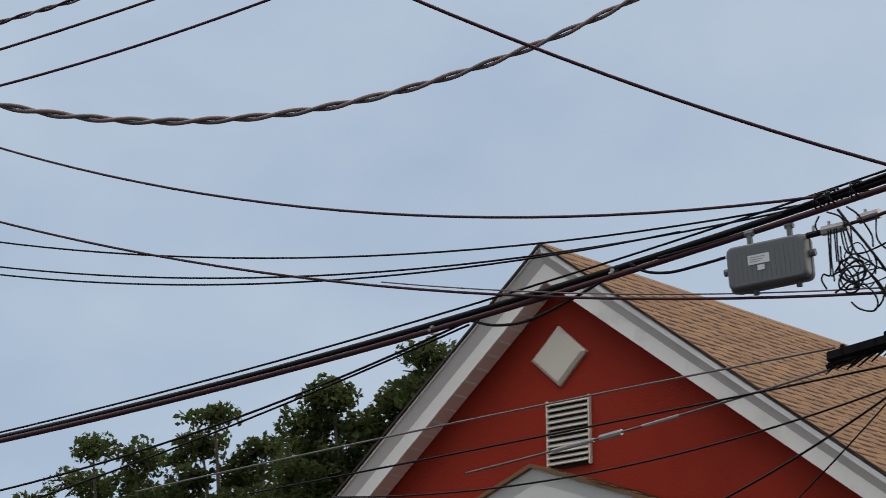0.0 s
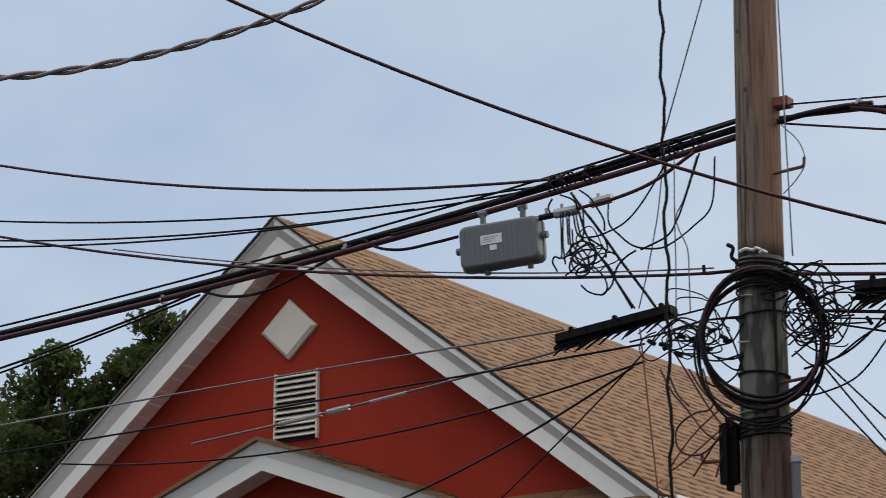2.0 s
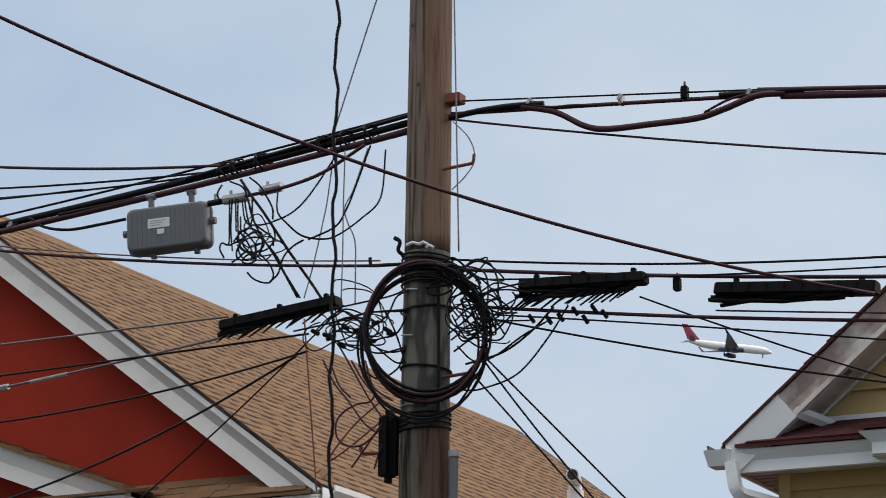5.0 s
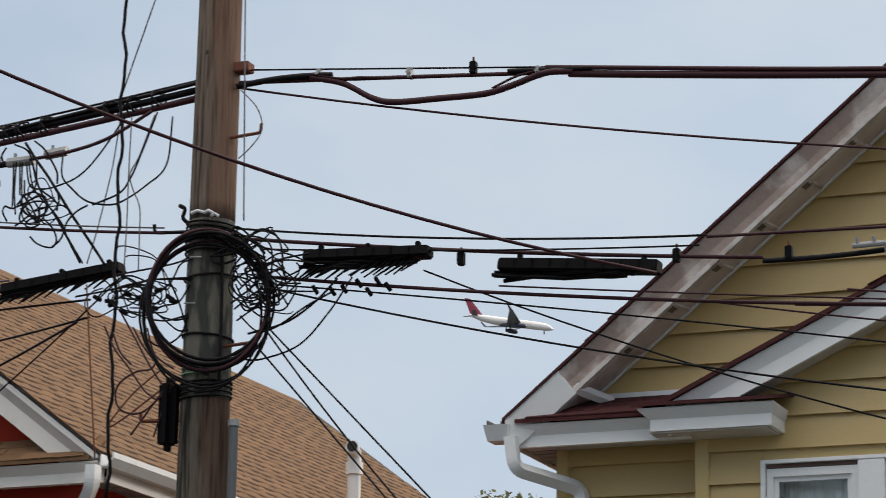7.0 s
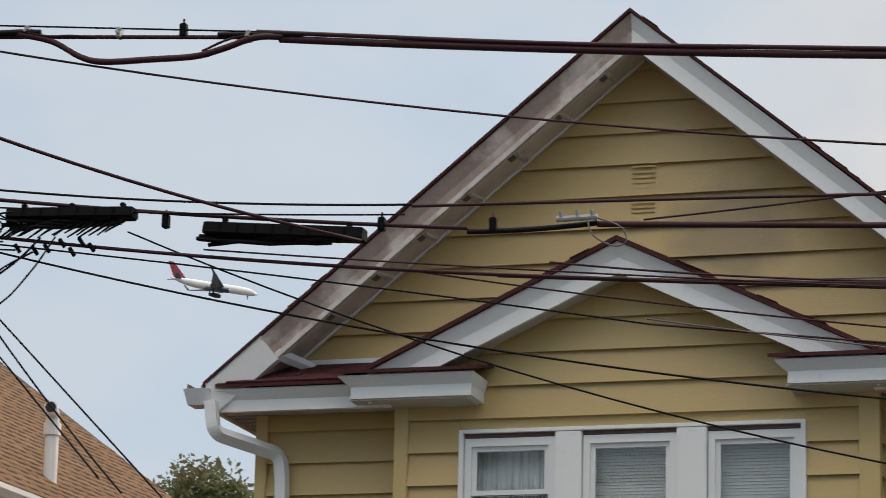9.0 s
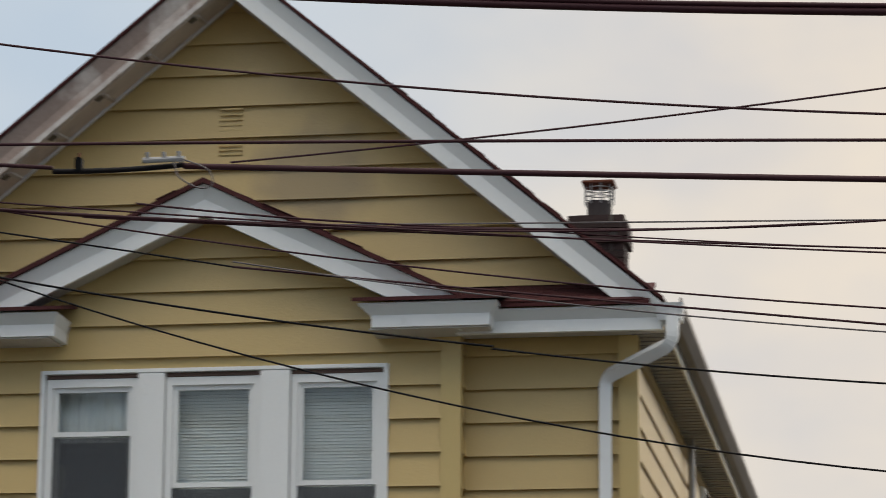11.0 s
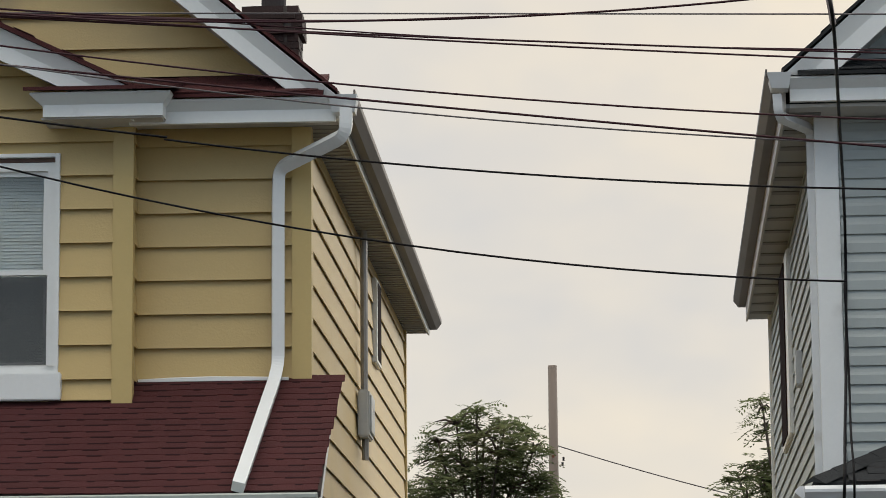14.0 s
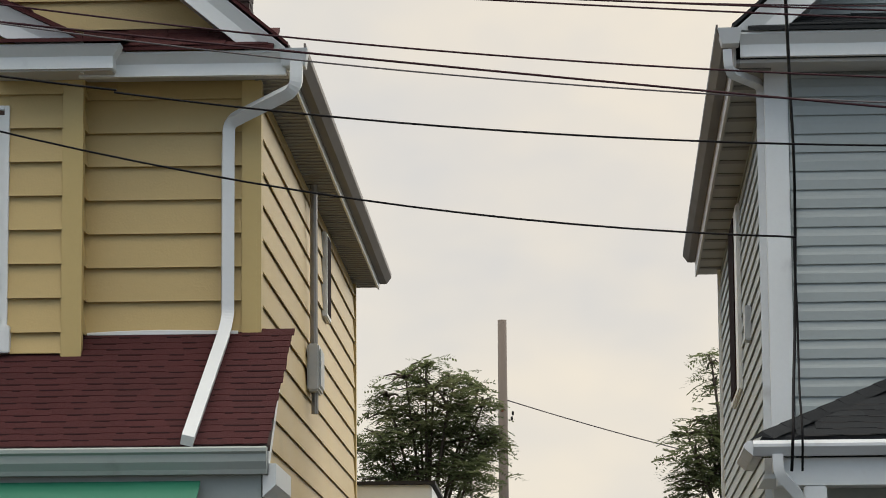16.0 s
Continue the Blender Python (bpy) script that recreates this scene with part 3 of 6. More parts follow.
def sash_window(house, x0, x1, z0, z1, y, mat, cover, rail, cover_to, name="window"):
    """A double-hung window set into its opening: casing, two sashes, two panes, and what hangs behind."""
    w = part(name, boxed(x0, x1, y + 0.02, y + 0.10, z0, z0 + 0.05), mat, house)
    b = bmesh.new()
    for q in ((x0, x0 + 0.05, z0 + 0.05, z1), (x1 - 0.05, x1, z0 + 0.05, z1), (x0 + 0.05, x1 - 0.05, z1 - 0.06, z1)):
        box(b, q[0], q[1], y + 0.0, y + 0.10, q[2], q[3])
    part("frame", b, mat, w)
    for lo, hi, yy, nm in ((z0 + 0.05, rail + 0.02, y + 0.06, "lower_sash"), (rail - 0.02, z1 - 0.06, y + 0.025, "upper_sash")):
        b = bmesh.new()
        xa, xb = x0 + 0.05, x1 - 0.05
        for q in ((xa, xa + 0.035, lo, hi), (xb - 0.035, xb, lo, hi), (xa + 0.035, xb - 0.035, lo, lo + 0.035), (xa + 0.035, xb - 0.035, hi - 0.035, hi)):
            box(b, q[0], q[1], yy, yy + 0.03, q[2], q[3])
        part(nm, b, mat, w)
        g = part("pane", boxed(xa + 0.03, xb - 0.03, yy + 0.012, yy + 0.017, lo + 0.03, hi - 0.03), GLASS, w)
        g.visible_shadow = False
    sc_ = part("insect_screen", boxed(x0 + 0.05, x1 - 0.05, y + 0.03, y + 0.034, z0 + 0.06, rail - 0.03), SCREEN, w)
    sc_.visible_shadow = False
    b = bmesh.new()
    zc = z1 - 0.06
    if cover == "blind":
        z = zc
        while z > cover_to:
            solid(b, [[(xx, y + 0.150, z), (xx, y + 0.153, z), (xx, y + 0.144, z - 0.0238), (xx, y + 0.141, z - 0.0238)] for xx in (x0 + 0.06, x1 - 0.06)])
            z -= 0.024
        part("blind", b, BLIND, w)
    else:
        n, prev = 40, None
        rings = []
        for i in range(n + 1):
            xx = x0 + 0.06 + (x1 - x0 - 0.12) * i / n
            yy = y + 0.16 + 0.012 * math.sin(i * 0.9) + 0.008 * math.sin(i * 2.3 + x0)
            rings.append([(xx, yy, cover_to), (xx, yy + 0.004, cover_to), (xx, yy + 0.004, zc), (xx, yy, zc)])
        solid(b, rings)
        part("curtain", b, CURTAIN, w)
    # A dark panel stands in for the unlit room; the shade is its colour.
    part("dark_room_behind", boxed(x0, x1, y + 0.55, y + 0.58, z0, z1), ROOM_SHADE, w)
    return w


def roof_pair(house, apex, tip_l, tip_r, y0, y1, under, edge_mat, th=0.045, hip=0.0):
    """Two roof slopes as slabs that meet at the ridge; hip pulls the ridge's far end in."""
    ax, az = apex
    out = []
    for (tx, tz), nm in ((tip_l, "roof_slope"), (tip_r, "roof_slope")):
        bm = bmesh.new()
        sgn = 1 if tx > ax else -1
        bot = [(ax, y0, az - th), (tx, y0, tz - th), (tx, y1, tz - th), (ax, y1 - hip, az - th)]
        top = [(p[0], p[1], p[2] + th) for p in bot]
        solid(bm, [bot, top])
        out.append(part(nm, bm, edge_mat, house))
    return out


def gable_house(name, m, label, p):
    """Shared build of a narrow gable-fronted house: walls, gable, pent strips, bay with its small pediment, eaves and roof."""
    house = empty(name, m, label, "house")
    hw, depth, ap, az = p["hw"], p["depth"], 0.0, p["apex"]
    (lx, lz), (rx, rz) = p["tip_l"], p["tip_r"]
    oh, mat, trim = p.get("oh", 0.5), p["wall"], p["trim"]
    sl, sr = (az - lz) / -lx, (az - rz) / rx
    sof = p["soffit_z"]
    core = p["core"]
    # walls with thickness
    under = lambda x: az - 0.10 - (sl * -x if x < 0 else sr * x)
    bay = p.get("bay")
    fw = bmesh.new()
    if bay:
        b0, b1, by = bay["x0"], bay["x1"], bay["y"]
        box(fw, -hw, b0, 0.0, 0.18, 0, sof + 0.25)
        box(fw, b1, hw, 0.0, 0.18, 0, sof + 0.25)
        box(fw, b0, b1, 0.0, 0.18, 0, bay["hole"][2] - 0.2)
    else:
        box(fw, -hw, hw, 0.0, 0.18, 0, sof + 0.25)
    front = part("front_wall", fw, core, house)
    gx = hw
    gable = part("gable_wall", prism([(-gx, sof + 0.254), (gx, sof + 0.254), (gx, max(under(gx), sof + 0.26)), (0, under(0)), (-gx, max(under(-gx), sof + 0.26))], 0.0, 0.18), core, house)
    right = part("right_wall", boxed(hw - 0.18, hw, 0.183, depth, 0, sof + 0.05), core, house)
    left = part("left_wall", boxed(-hw, -hw + 0.18, 0.183, depth, 0, sof + 0.05), core, house)
    part("back_wall", prism([(-hw + 0.19, 0), (hw - 0.19, 0), (hw - 0.19, sof), (0, under(0)), (-hw + 0.19, sof)], depth - 0.18, depth), core, house)
    # roof
    y_back = depth + 0.35
    roof_pair(house, (0.0, az), (lx, lz), (rx, rz), -oh - 0.03, y_back + (p["hip"] if p.get("hip") else 0), None, p.get("slab", p["roof_edge"]), th=p.get("th", 0.045), hip=p.get("hip", 0.0))
    # rakes
    rh = p["rake_h"]
    drop = p.get("th", 0.045) + 0.005
    if p.get("left_rake") is not False:
        rake(house, lx + 0.02, lz - drop, 0, az - drop, -oh, rh, trim, soffit=p["rake_soffit"], depth=oh - 0.02, cut=p["gut_z"] + 0.012, cove=p.get("cove"))
    rake(house, 0, az - drop, rx - 0.02, rz - drop, -oh, rh, trim, soffit=p["rake_soffit"], depth=oh - 0.02, cut=p["gut_z"] + 0.012, cove=p.get("cove"))
    # level eave along the front
    gz = p["gut_z"]
    ends = p["front_eave"]
    for x0, x1 in ends:
        c = cornice(house, x0, x1, -oh, gz, p["gut_h"], trim, "eave_trim", 0.12)
        part("soffit", boxed(x0, x1, -oh + 0.122, -0.03, sof - 0.012, sof + 0.012), SOFFIT, c)
        # pent strip
        s = part("pent_roof", solid(bmesh.new(), [[(x, -oh - 0.03, gz + 0.004), (x, -oh - 0.03, gz + 0.03), (x, 0.0, gz + p["pent_rise"]), (x, 0.0, gz + p["pent_rise"] - 0.03)] for x in (max(x0 - 0.02, lx + 0.1), min(x1 + 0.02, rx - 0.1))]), p["roof_edge"], house)
        up = Vector((0, oh + 0.03, p["pent_rise"] - 0.03))
        shingle_roof(s, slope_frame((0, -oh - 0.03, gz + 0.03), (1, 0, 0), up), (x0, x1, up.length), 0.3, 0.13, p["shingle"], lambda x, y, a=max(x0, lx + 0.12), b=min(x1, rx - 0.12): a + 0.15 < x < b - 0.15, seed=int(hw * 100), thick=0.3)
    # side eaves: soffit, fascia and gutter along the depth
    for sgn, tx, nm in ((1, rx, "right"), (-1, -lx, "left")):
        x_in, x_out = hw - 0.02, tx
        flip = lambda u: u * sgn
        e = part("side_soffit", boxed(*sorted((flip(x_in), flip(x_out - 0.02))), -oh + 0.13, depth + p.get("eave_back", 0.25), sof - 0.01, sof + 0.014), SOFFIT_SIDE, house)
        ribs = bmesh.new()
        y = -oh + 0.3
        while y < depth + 0.2:
            box(ribs, *sorted((flip(x_in + 0.01), flip(x_out - 0.03))), y, y + (0.13 if p.get("wide_ribs") else 0.03), sof - 0.018, sof - 0.0105)
            y += 0.62 if p.get("wide_ribs") else 0.14
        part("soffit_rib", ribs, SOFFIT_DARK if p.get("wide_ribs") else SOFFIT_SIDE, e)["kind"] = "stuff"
        f = part("side_fascia", boxed(*sorted((flip(x_out - 0.018), flip(x_out))), -oh + 0.13, depth + p.get("eave_back", 0.25), sof - 0.03, rz - 0.02), p.get("side_fascia", trim), house)
        gp = [(flip(a), b) for a, b in ((0.002, -0.02), (0.002, -0.12), (0.075, -0.12), (0.125, -0.055), (0.125, -0.01), (0.112, -0.01), (0.112, -0.05), (0.07, -0.108), (0.014, -0.108), (0.014, -0.02))]
        part("gutter", sweep(gp, (flip(x_out), -oh - 0.02, rz), (flip(x_out), depth + 0.05 + p.get("eave_back", 0.25), rz), "y"), p["side_gutter"], house)
    return house, front, gable, right, left


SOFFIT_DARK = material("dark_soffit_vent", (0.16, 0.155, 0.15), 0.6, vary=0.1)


def pediment(house, ax, az, half_l, half_r, tip_z, y, height, trim, wall, shingle, edge, y_wall, base_z, core, clad_mat=None):
    """The small gable over a bay: roof slabs, trims, wall."""
    for x1, sg in ((ax - half_l, -1), (ax + half_r, 1)):
        bm = bmesh.new()
        bot = [(ax, y - 0.04, az - 0.03), (x1, y - 0.04, tip_z - 0.03), (x1, -0.002, tip_z - 0.03), (ax, -0.002, az - 0.03)]
        solid(bm, [bot, [(p[0], p[1], p[2] + 0.035) for p in bot]])
        s = part("pediment_roof", bm, edge, house)
        up = Vector((ax - x1, 0, az - tip_z))
        if sg > 0:
            mf = slope_frame((x1, 0, tip_z + 0.005), (0, 1, 0), up)
            rng = (y - 0.03, 0.0, up.length)
        else:
            mf = slope_frame((x1, 0, tip_z + 0.005), (0, -1, 0), up)
            rng = (0.0, -y + 0.03, up.length)
        shingle_roof(s, mf, rng, 0.3, 0.13, shingle, lambda u, v, a=rng[0], b=rng[1], L=up.length: a + 0.12 < u < b - 0.12 and v < L - 0.02, seed=7, thick=0.28)
        rake(house, x1 if sg < 0 else ax, (tip_z if sg < 0 else az) - 0.032, ax if sg < 0 else x1, (az if sg < 0 else tip_z) - 0.032, y, height, trim, "pediment_trim", soffit=SOFFIT, depth=y_wall - y - 0.03)
    slope = (az - tip_z) / half_r
    drop = height + 0.0
    zt = az - drop * 0.6
    pw = part("pediment_wall", prism([(ax - (zt - base_z) / slope, base_z), (ax + (zt - base_z) / slope, base_z), (ax, zt)], y_wall, y_wall + 0.15), core, house)
    if clad_mat:
        ext = lambda z: (ax - max((zt - z) / slope, 0.01), ax + max((zt - z) / slope, 0.01))
        clad(pw, clad_mat, "front", DATUM + PITCH, zt - 0.03, y_wall, ext)
    return pw


# ---- yellow house ----
YX, FY = -5.06, 22.0
yp = dict(hw=2.975, depth=10.75, apex=8.985, tip_l=(-3.24, 6.285), tip_r=(3.24, 6.285), soffit_z=6.13, wall=YELLOW, core=YELLOW_TRIM, trim=WHITE, th=0.026, roof_edge=MAROON,
          rake_h=0.245, rake_soffit=SOFFIT, gut_z=6.235, gut_h=0.165, front_eave=((-3.2, -1.80), (1.76, 3.22)), pent_rise=0.27, shingle=MAROON, side_gutter=DARK_GUTTER,
          left_rake=False, bay=dict(x0=-1.80, x1=1.735, y=-0.25, hole=(-1.30, 1.24, 4.34, 5.90)))
yellow, y_front, y_gable, y_right, y_left = gable_house("house", pose(YX, FY, 0), "yellow lap-sided gable house with white trim and maroon shingles", yp)
# weathered left rake whose metal cover is gone but for its lowest end
slope_y = (8.985 - 6.285) / 3.24
at_y = lambda x: 8.985 + slope_y * x - 0.031
lr = part("rake_board", sweep([(0.0, 0.0), (0.0, -0.012), (0.05, -0.135), (0.10, -0.135), (0.10, 0.0)], (-2.93, -0.5, at_y(-2.93)), (0, -0.5, at_y(0))), OLD_WOOD, yellow, "bare weathered wood with peeling paint")
part("frieze_board", sweep([(0.042, -0.131), (0.042, -0.255), (0.075, -0.255), (0.075, -0.131)], (-2.93, -0.5, at_y(-2.93)), (0, -0.5, at_y(0))), OLD_WOOD, lr)
part("soffit", sweep([(0.077, -0.250), (0.077, -0.262), (0.47, -0.215), (0.47, -0.200)], (-2.9, -0.5, at_y(-2.9)), (0.0, -0.5, at_y(0.0))), OLD_SOFFIT, lr, "dusty grey-brown soffit panels")
part("seam_strip", sweep([(0.034, -0.212), (0.034, -0.258), (0.076, -0.258), (0.076, -0.212)], (-2.85, -0.5, at_y(-2.85)), (0.0, -0.5, at_y(0.0))), OLD_PAINT, lr)
part("wall_strip", sweep([(0.435, -0.222), (0.435, -0.245), (0.458, -0.245), (0.458, -0.220)], (-2.8, -0.5, at_y(-2.8)), (0.0, -0.5, at_y(0.0))), WHITE, lr)
for i in range(1, 8):
    # panel joints: a pale folded edge beside a short dark strip, coloured as an open gap's shade
    x = -2.62 + i * 0.345
    for name_, dx, wide, y_a, y_b, low, mat_ in (("panel_edge", 0.0, 0.018, -0.40, -0.07, 0.016, OLD_PAINT), ("gap", -0.050, 0.045, -0.42, -0.30, 0.004, DARK_GUTTER), ("panel_lap", -0.06, 0.05, -0.29, -0.07, 0.007, OLD_SOFFIT)):
        rings = []
        for yy in (y_a, y_b):
            zz = at_y(x + dx) - 0.262 + 0.12 * (yy + 0.423)
            rings.append([(x + dx, yy, zz - low), (x + dx + wide, yy, zz - low + wide * slope_y), (x + dx + wide, yy, zz + 0.002 + wide * slope_y), (x + dx, yy, zz + 0.002)])
        part(name_, solid(bmesh.new(), rings), mat_, lr)
# the cover's upper end is cut square to the slope
rings = []
for x, square in ((-3.22, 0.0), (-2.80, 1.0)):
    rings.append([(x, -0.512, at_y(x) + 0.01), (x, -0.512, at_y(x) - 0.02), (x + 0.13 * square, -0.47, at_y(x) - (0.165 if square else 0.27)), (x + 0.13 * square, -0.41, at_y(x) - (0.165 if square else 0.27)), (x, -0.41, at_y(x) + 0.01)])
cap = part("rake_cover", solid(bmesh.new(), rings), WHITE, yellow, "last white metal cover on the rake")
part("cover_return", solid(bmesh.new(), [[(x, -0.46, at_y(x) - 0.20), (x, -0.46, at_y(x) - 0.25), (x + 0.16, -0.10, at_y(x) - 0.29), (x + 0.16, -0.10, at_y(x) - 0.25)] for x in (-2.70, -2.66)]), WHITE, cap)
# gable boards and louvres
ext_g = lambda z: (-(8.985 - 0.12 - z) / slope_y, (8.985 - 0.12 - z) / slope_y)
for x0, x1 in ((-2.88, -1.95),):
    part("flashing", boxed(x0, x1, -0.06, -0.042, 6.485, 6.525, bevel=0.004), WHITE, y_gable)
clad(y_gable, YELLOW, "front", 6.50, 8.80, 0.0, lambda z: (max(ext_g(z)[0], -2.95), min(ext_g(z)[1], 2.95)))
for z in (7.905, 7.862, 7.822, 7.782, 7.742, 7.628, 7.592, 7.556):
    part("gable_louvre", boxed(-0.09, 0.085, -0.034, -0.0255, z - 0.006, z + 0.006), YELLOW_TRIM, y_gable)
# front walls beside the bay
clad(y_front, YELLOW, "front", 4.0, 6.12, 0.0, lambda z: (-2.975, -1.80))
clad(y_front, YELLOW, "front", 4.0, 6.12, 0.0, lambda z: (1.735, 2.975))
for x0, x1 in ((-2.98, -2.885), (2.87, 2.985)):
    part("corner_board", boxed(x0, x1, -0.045, 0.0, 3.2, 6.115, bevel=0.006), YELLOW_TRIM, yellow)
part("corner_board", boxed(2.976, 3.012, -0.0445, 0.10, 3.2, 6.115), YELLOW_TRIM, yellow)
# bay
bay = part("bay_wall", boxed(-1.30, 1.24, -0.25, -0.10, 5.90, 6.3), YELLOW_TRIM, yellow)
for q in ((-1.80, -1.30, 3.7, 6.3), (1.24, 1.735, 3.7, 6.3), (-1.30, 1.24, 3.7, 4.34)):
    part("bay_pier", boxed(q[0], q[1], -0.25, -0.10, q[2], q[3]), YELLOW_TRIM, bay)
for q in ((-1.80, -1.70), (1.635, 1.735)):
    part("bay_side", boxed(q[0], q[1], -0.098, 0.15, 3.7, 6.3), YELLOW_TRIM, bay)
clad(bay, YELLOW, "front", 4.14, DATUM + PITCH, -0.25, lambda z: (-1.80, 1.735), holes=((-1.305, 1.245, 4.2, 5.905),))
clad(bay, YELLOW, "right", 4.0, 6.12, 1.735, lambda z: (-0.25, -0.02))
for x0, x1 in ((-1.81, -1.70), (1.625, 1.745)):
    part("corner_board", boxed(x0, x1, -0.29, -0.245, 4.10, 6.12, bevel=0.006), YELLOW_TRIM, bay)
part("corner_board", boxed(1.737, 1.772, -0.2895, -0.19, 4.10, 6.12), YELLOW_TRIM, bay)
# three windows between flat white mullions under one casing
for x0, x1, z0, z1 in ((-1.31, -1.275, 4.2, 5.905), (1.215, 1.25, 4.2, 5.905), (-1.275, 1.215, 5.875, 5.905)):
    part("window_casing", boxed(x0, x1, -0.30, -0.10, z0, z1, bevel=0.004), WHITE, bay)
for x0, x1 in ((-0.585, -0.385), (0.315, 0.535)):
    part("mullion", boxed(x0, x1, -0.30, -0.12, 4.34, 5.872, bevel=0.006), WHITE, bay)
part("window_sill", boxed(-1.33, 1.275, -0.335, -0.10, 4.14, 4.335, bevel=0.008), WHITE, bay)
for x0, x1, cover, to, rail in ((-1.27, -0.59, "curtain", 5.40, 5.445), (-0.38, 0.31, "blind", 4.45, 5.06), (0.54, 1.21, "blind", 4.45, 5.06)):
    part("head_strip", boxed(x0, x1, -0.272, -0.12, 5.846, 5.8715), HEAD_BROWN, bay, "bare brown strip over the sash")
    sash_window(bay, x0, x1, 4.34, 5.843, -0.265, WHITE, cover, rail, to)
# pediment and the returns at its feet
pediment(yellow, -0.06, 7.225, 1.87, 1.87, 6.33, -0.60, 0.225, WHITE, YELLOW, MAROON, MAROON, -0.25, 6.302, YELLOW_TRIM, YELLOW)
for x0, x1, spl in ((-2.125, -1.10, (0.08, 0.03)), (1.095, 2.085, (0.085, 0.06))):
    c = cornice(yellow, x0, x1, -0.68, 6.262, 0.165, WHITE, "return_trim", 0.42, spl)
    part("return_soffit", boxed(x0 + 0.07, x1 - 0.07, -0.60, -0.27, 6.085, 6.096), SOFFIT, c)
    part("return_roof", solid(bmesh.new(), [[(x, -0.72, 6.268), (x, -0.72, 6.295), (x, -0.24, 6.40), (x, -0.24, 6.37)] for x in (x0 - 0.04, x1 + 0.04)]), MAROON, yellow)
# side wall: boards, conduit, meter, window
clad(y_right, YELLOW, "right", 2.0, 6.12, 2.975, lambda z: (0.102, 10.75), lip=0.024)
part("corner_board", boxed(2.95, 3.01, 10.65, 10.76, 2.0, 6.12), YELLOW_TRIM, yellow)
sw = part("side_window", boxed(2.978, 3.03, 6.15, 6.72, 5.20, 5.98, bevel=0.01), WHITE, yellow)
part("pane", boxed(3.0305, 3.034, 6.24, 6.66, 5.24, 5.95), MAROON_FRAME, sw)
part("conduit", tube([(3.05, 4.35, 6.10), (3.05, 4.35, 4.72)], 0.032, 8), CONDUIT, yellow, "grey metal service conduit")
part("conduit", tube([(3.05, 4.45, 4.45), (3.05, 4.45, 4.15)], 0.03, 8), CONDUIT, yellow)
mt = part("meter_box", boxed(3.0, 3.10, 4.25, 4.72, 4.33, 4.73, bevel=0.015), METAL_BOX, yellow, "grey metal meter box on the side wall")
part("meter_lid", boxed(3.101, 3.115, 4.29, 4.68, 4.37, 4.69, bevel=0.006), METAL_BOX, mt)
# downspouts
part("downspout", tube(rounded([(3.302, -0.52, 6.14), (3.30, -0.52, 5.953), (2.785, -0.10, 5.80), (2.78, -0.10, 5.60), (2.78, -0.10, 4.40), (2.765, -0.20, 4.27), (2.635, -1.27, 3.43)], 0.075), 0.05, flat=(0.086, 0.08)), PIPE_WHITE, yellow, "white painted metal downspout")
part("downspout", tube(rounded([(-3.17, -0.52, 6.14), (-3.136, -0.52, 5.90), (-2.76, -0.10, 5.80), (-2.735, -0.10, 5.60), (-2.735, -0.10, 3.9)], 0.075), 0.05, flat=(0.086, 0.08)), PIPE_WHITE, yellow, "white painted metal downspout")
for x0, x1 in ((3.18, 3.38), (-3.38, -3.18)):
    part("gutter_corner", solid(bmesh.new(), [[(x0, yy, 6.235 + dz), (x1, yy, 6.235 + dz), (x1 - 0.02, yy + 0.05, 6.12 + dz), (x0 + 0.02, yy + 0.05, 6.12 + dz)] for yy, dz in ((-0.56, 0.0), (-0.40, 0.0))]), GUTTER, yellow)
# porch roof in front with its gutter, beam, posts and green awning
pr_up = Vector((0, 1.2, 0.90))
p_roof = part("porch_roof", solid(bmesh.new(), [[(x, -1.22, 3.36), (x, -1.22, 3.40), (x, 0.0, 4.315), (x, 0.0, 4.27)] for x in (-3.2, 3.18)]), UNDERLAY, yellow)
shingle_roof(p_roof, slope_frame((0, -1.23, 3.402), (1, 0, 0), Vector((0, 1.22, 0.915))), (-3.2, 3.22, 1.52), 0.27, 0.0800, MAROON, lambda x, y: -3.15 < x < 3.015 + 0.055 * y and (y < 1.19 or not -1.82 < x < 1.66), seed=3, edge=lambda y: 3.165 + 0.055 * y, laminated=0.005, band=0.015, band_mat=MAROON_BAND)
part("porch_rake", solid(bmesh.new(), [[(x, -1.2, 3.20), (x, -1.2, 3.355), (x, -0.05, 4.23), (x, -0.05, 4.08)] for x in (3.14, 3.17)]), WHITE, yellow)
part("flashing", solid(bmesh.new(), [[(x, -0.065, 4.29), (x, -0.065, z), (x, -0.045, z + 0.008), (x, -0.045, 4.28)] for x, z in ((1.78, 4.302), (2.0, 4.312), (2.3, 4.318), (2.6, 4.312), (2.85, 4.306))]), WHITE, yellow)
part("porch_gutter", sweep([(0, 0), (-0.11, 0), (-0.125, -0.012), (-0.125, -0.035), (-0.105, -0.05), (-0.10, -0.10), (-0.07, -0.15), (-0.06, -0.18), (0, -0.18)], (-3.25, -1.22, 3.385), (3.165, -1.22, 3.385)), GREY_GUTTER, yellow)
part("porch_beam", boxed(-3.1, 3.12, -1.18, -1.02, 3.0, 3.262), GREY_GUTTER, yellow)
part("porch_return", solid(bmesh.new(), [[(3.13, y, 3.06), (3.22, y, 3.14), (3.22, y, 3.28), (3.13, y, 3.28)] for y in (-1.2, -0.02)]), WHITE, yellow)
part("porch_ceiling", boxed(-3.1, 3.12, -1.0, -0.03, 3.10, 3.13), WHITE, yellow)
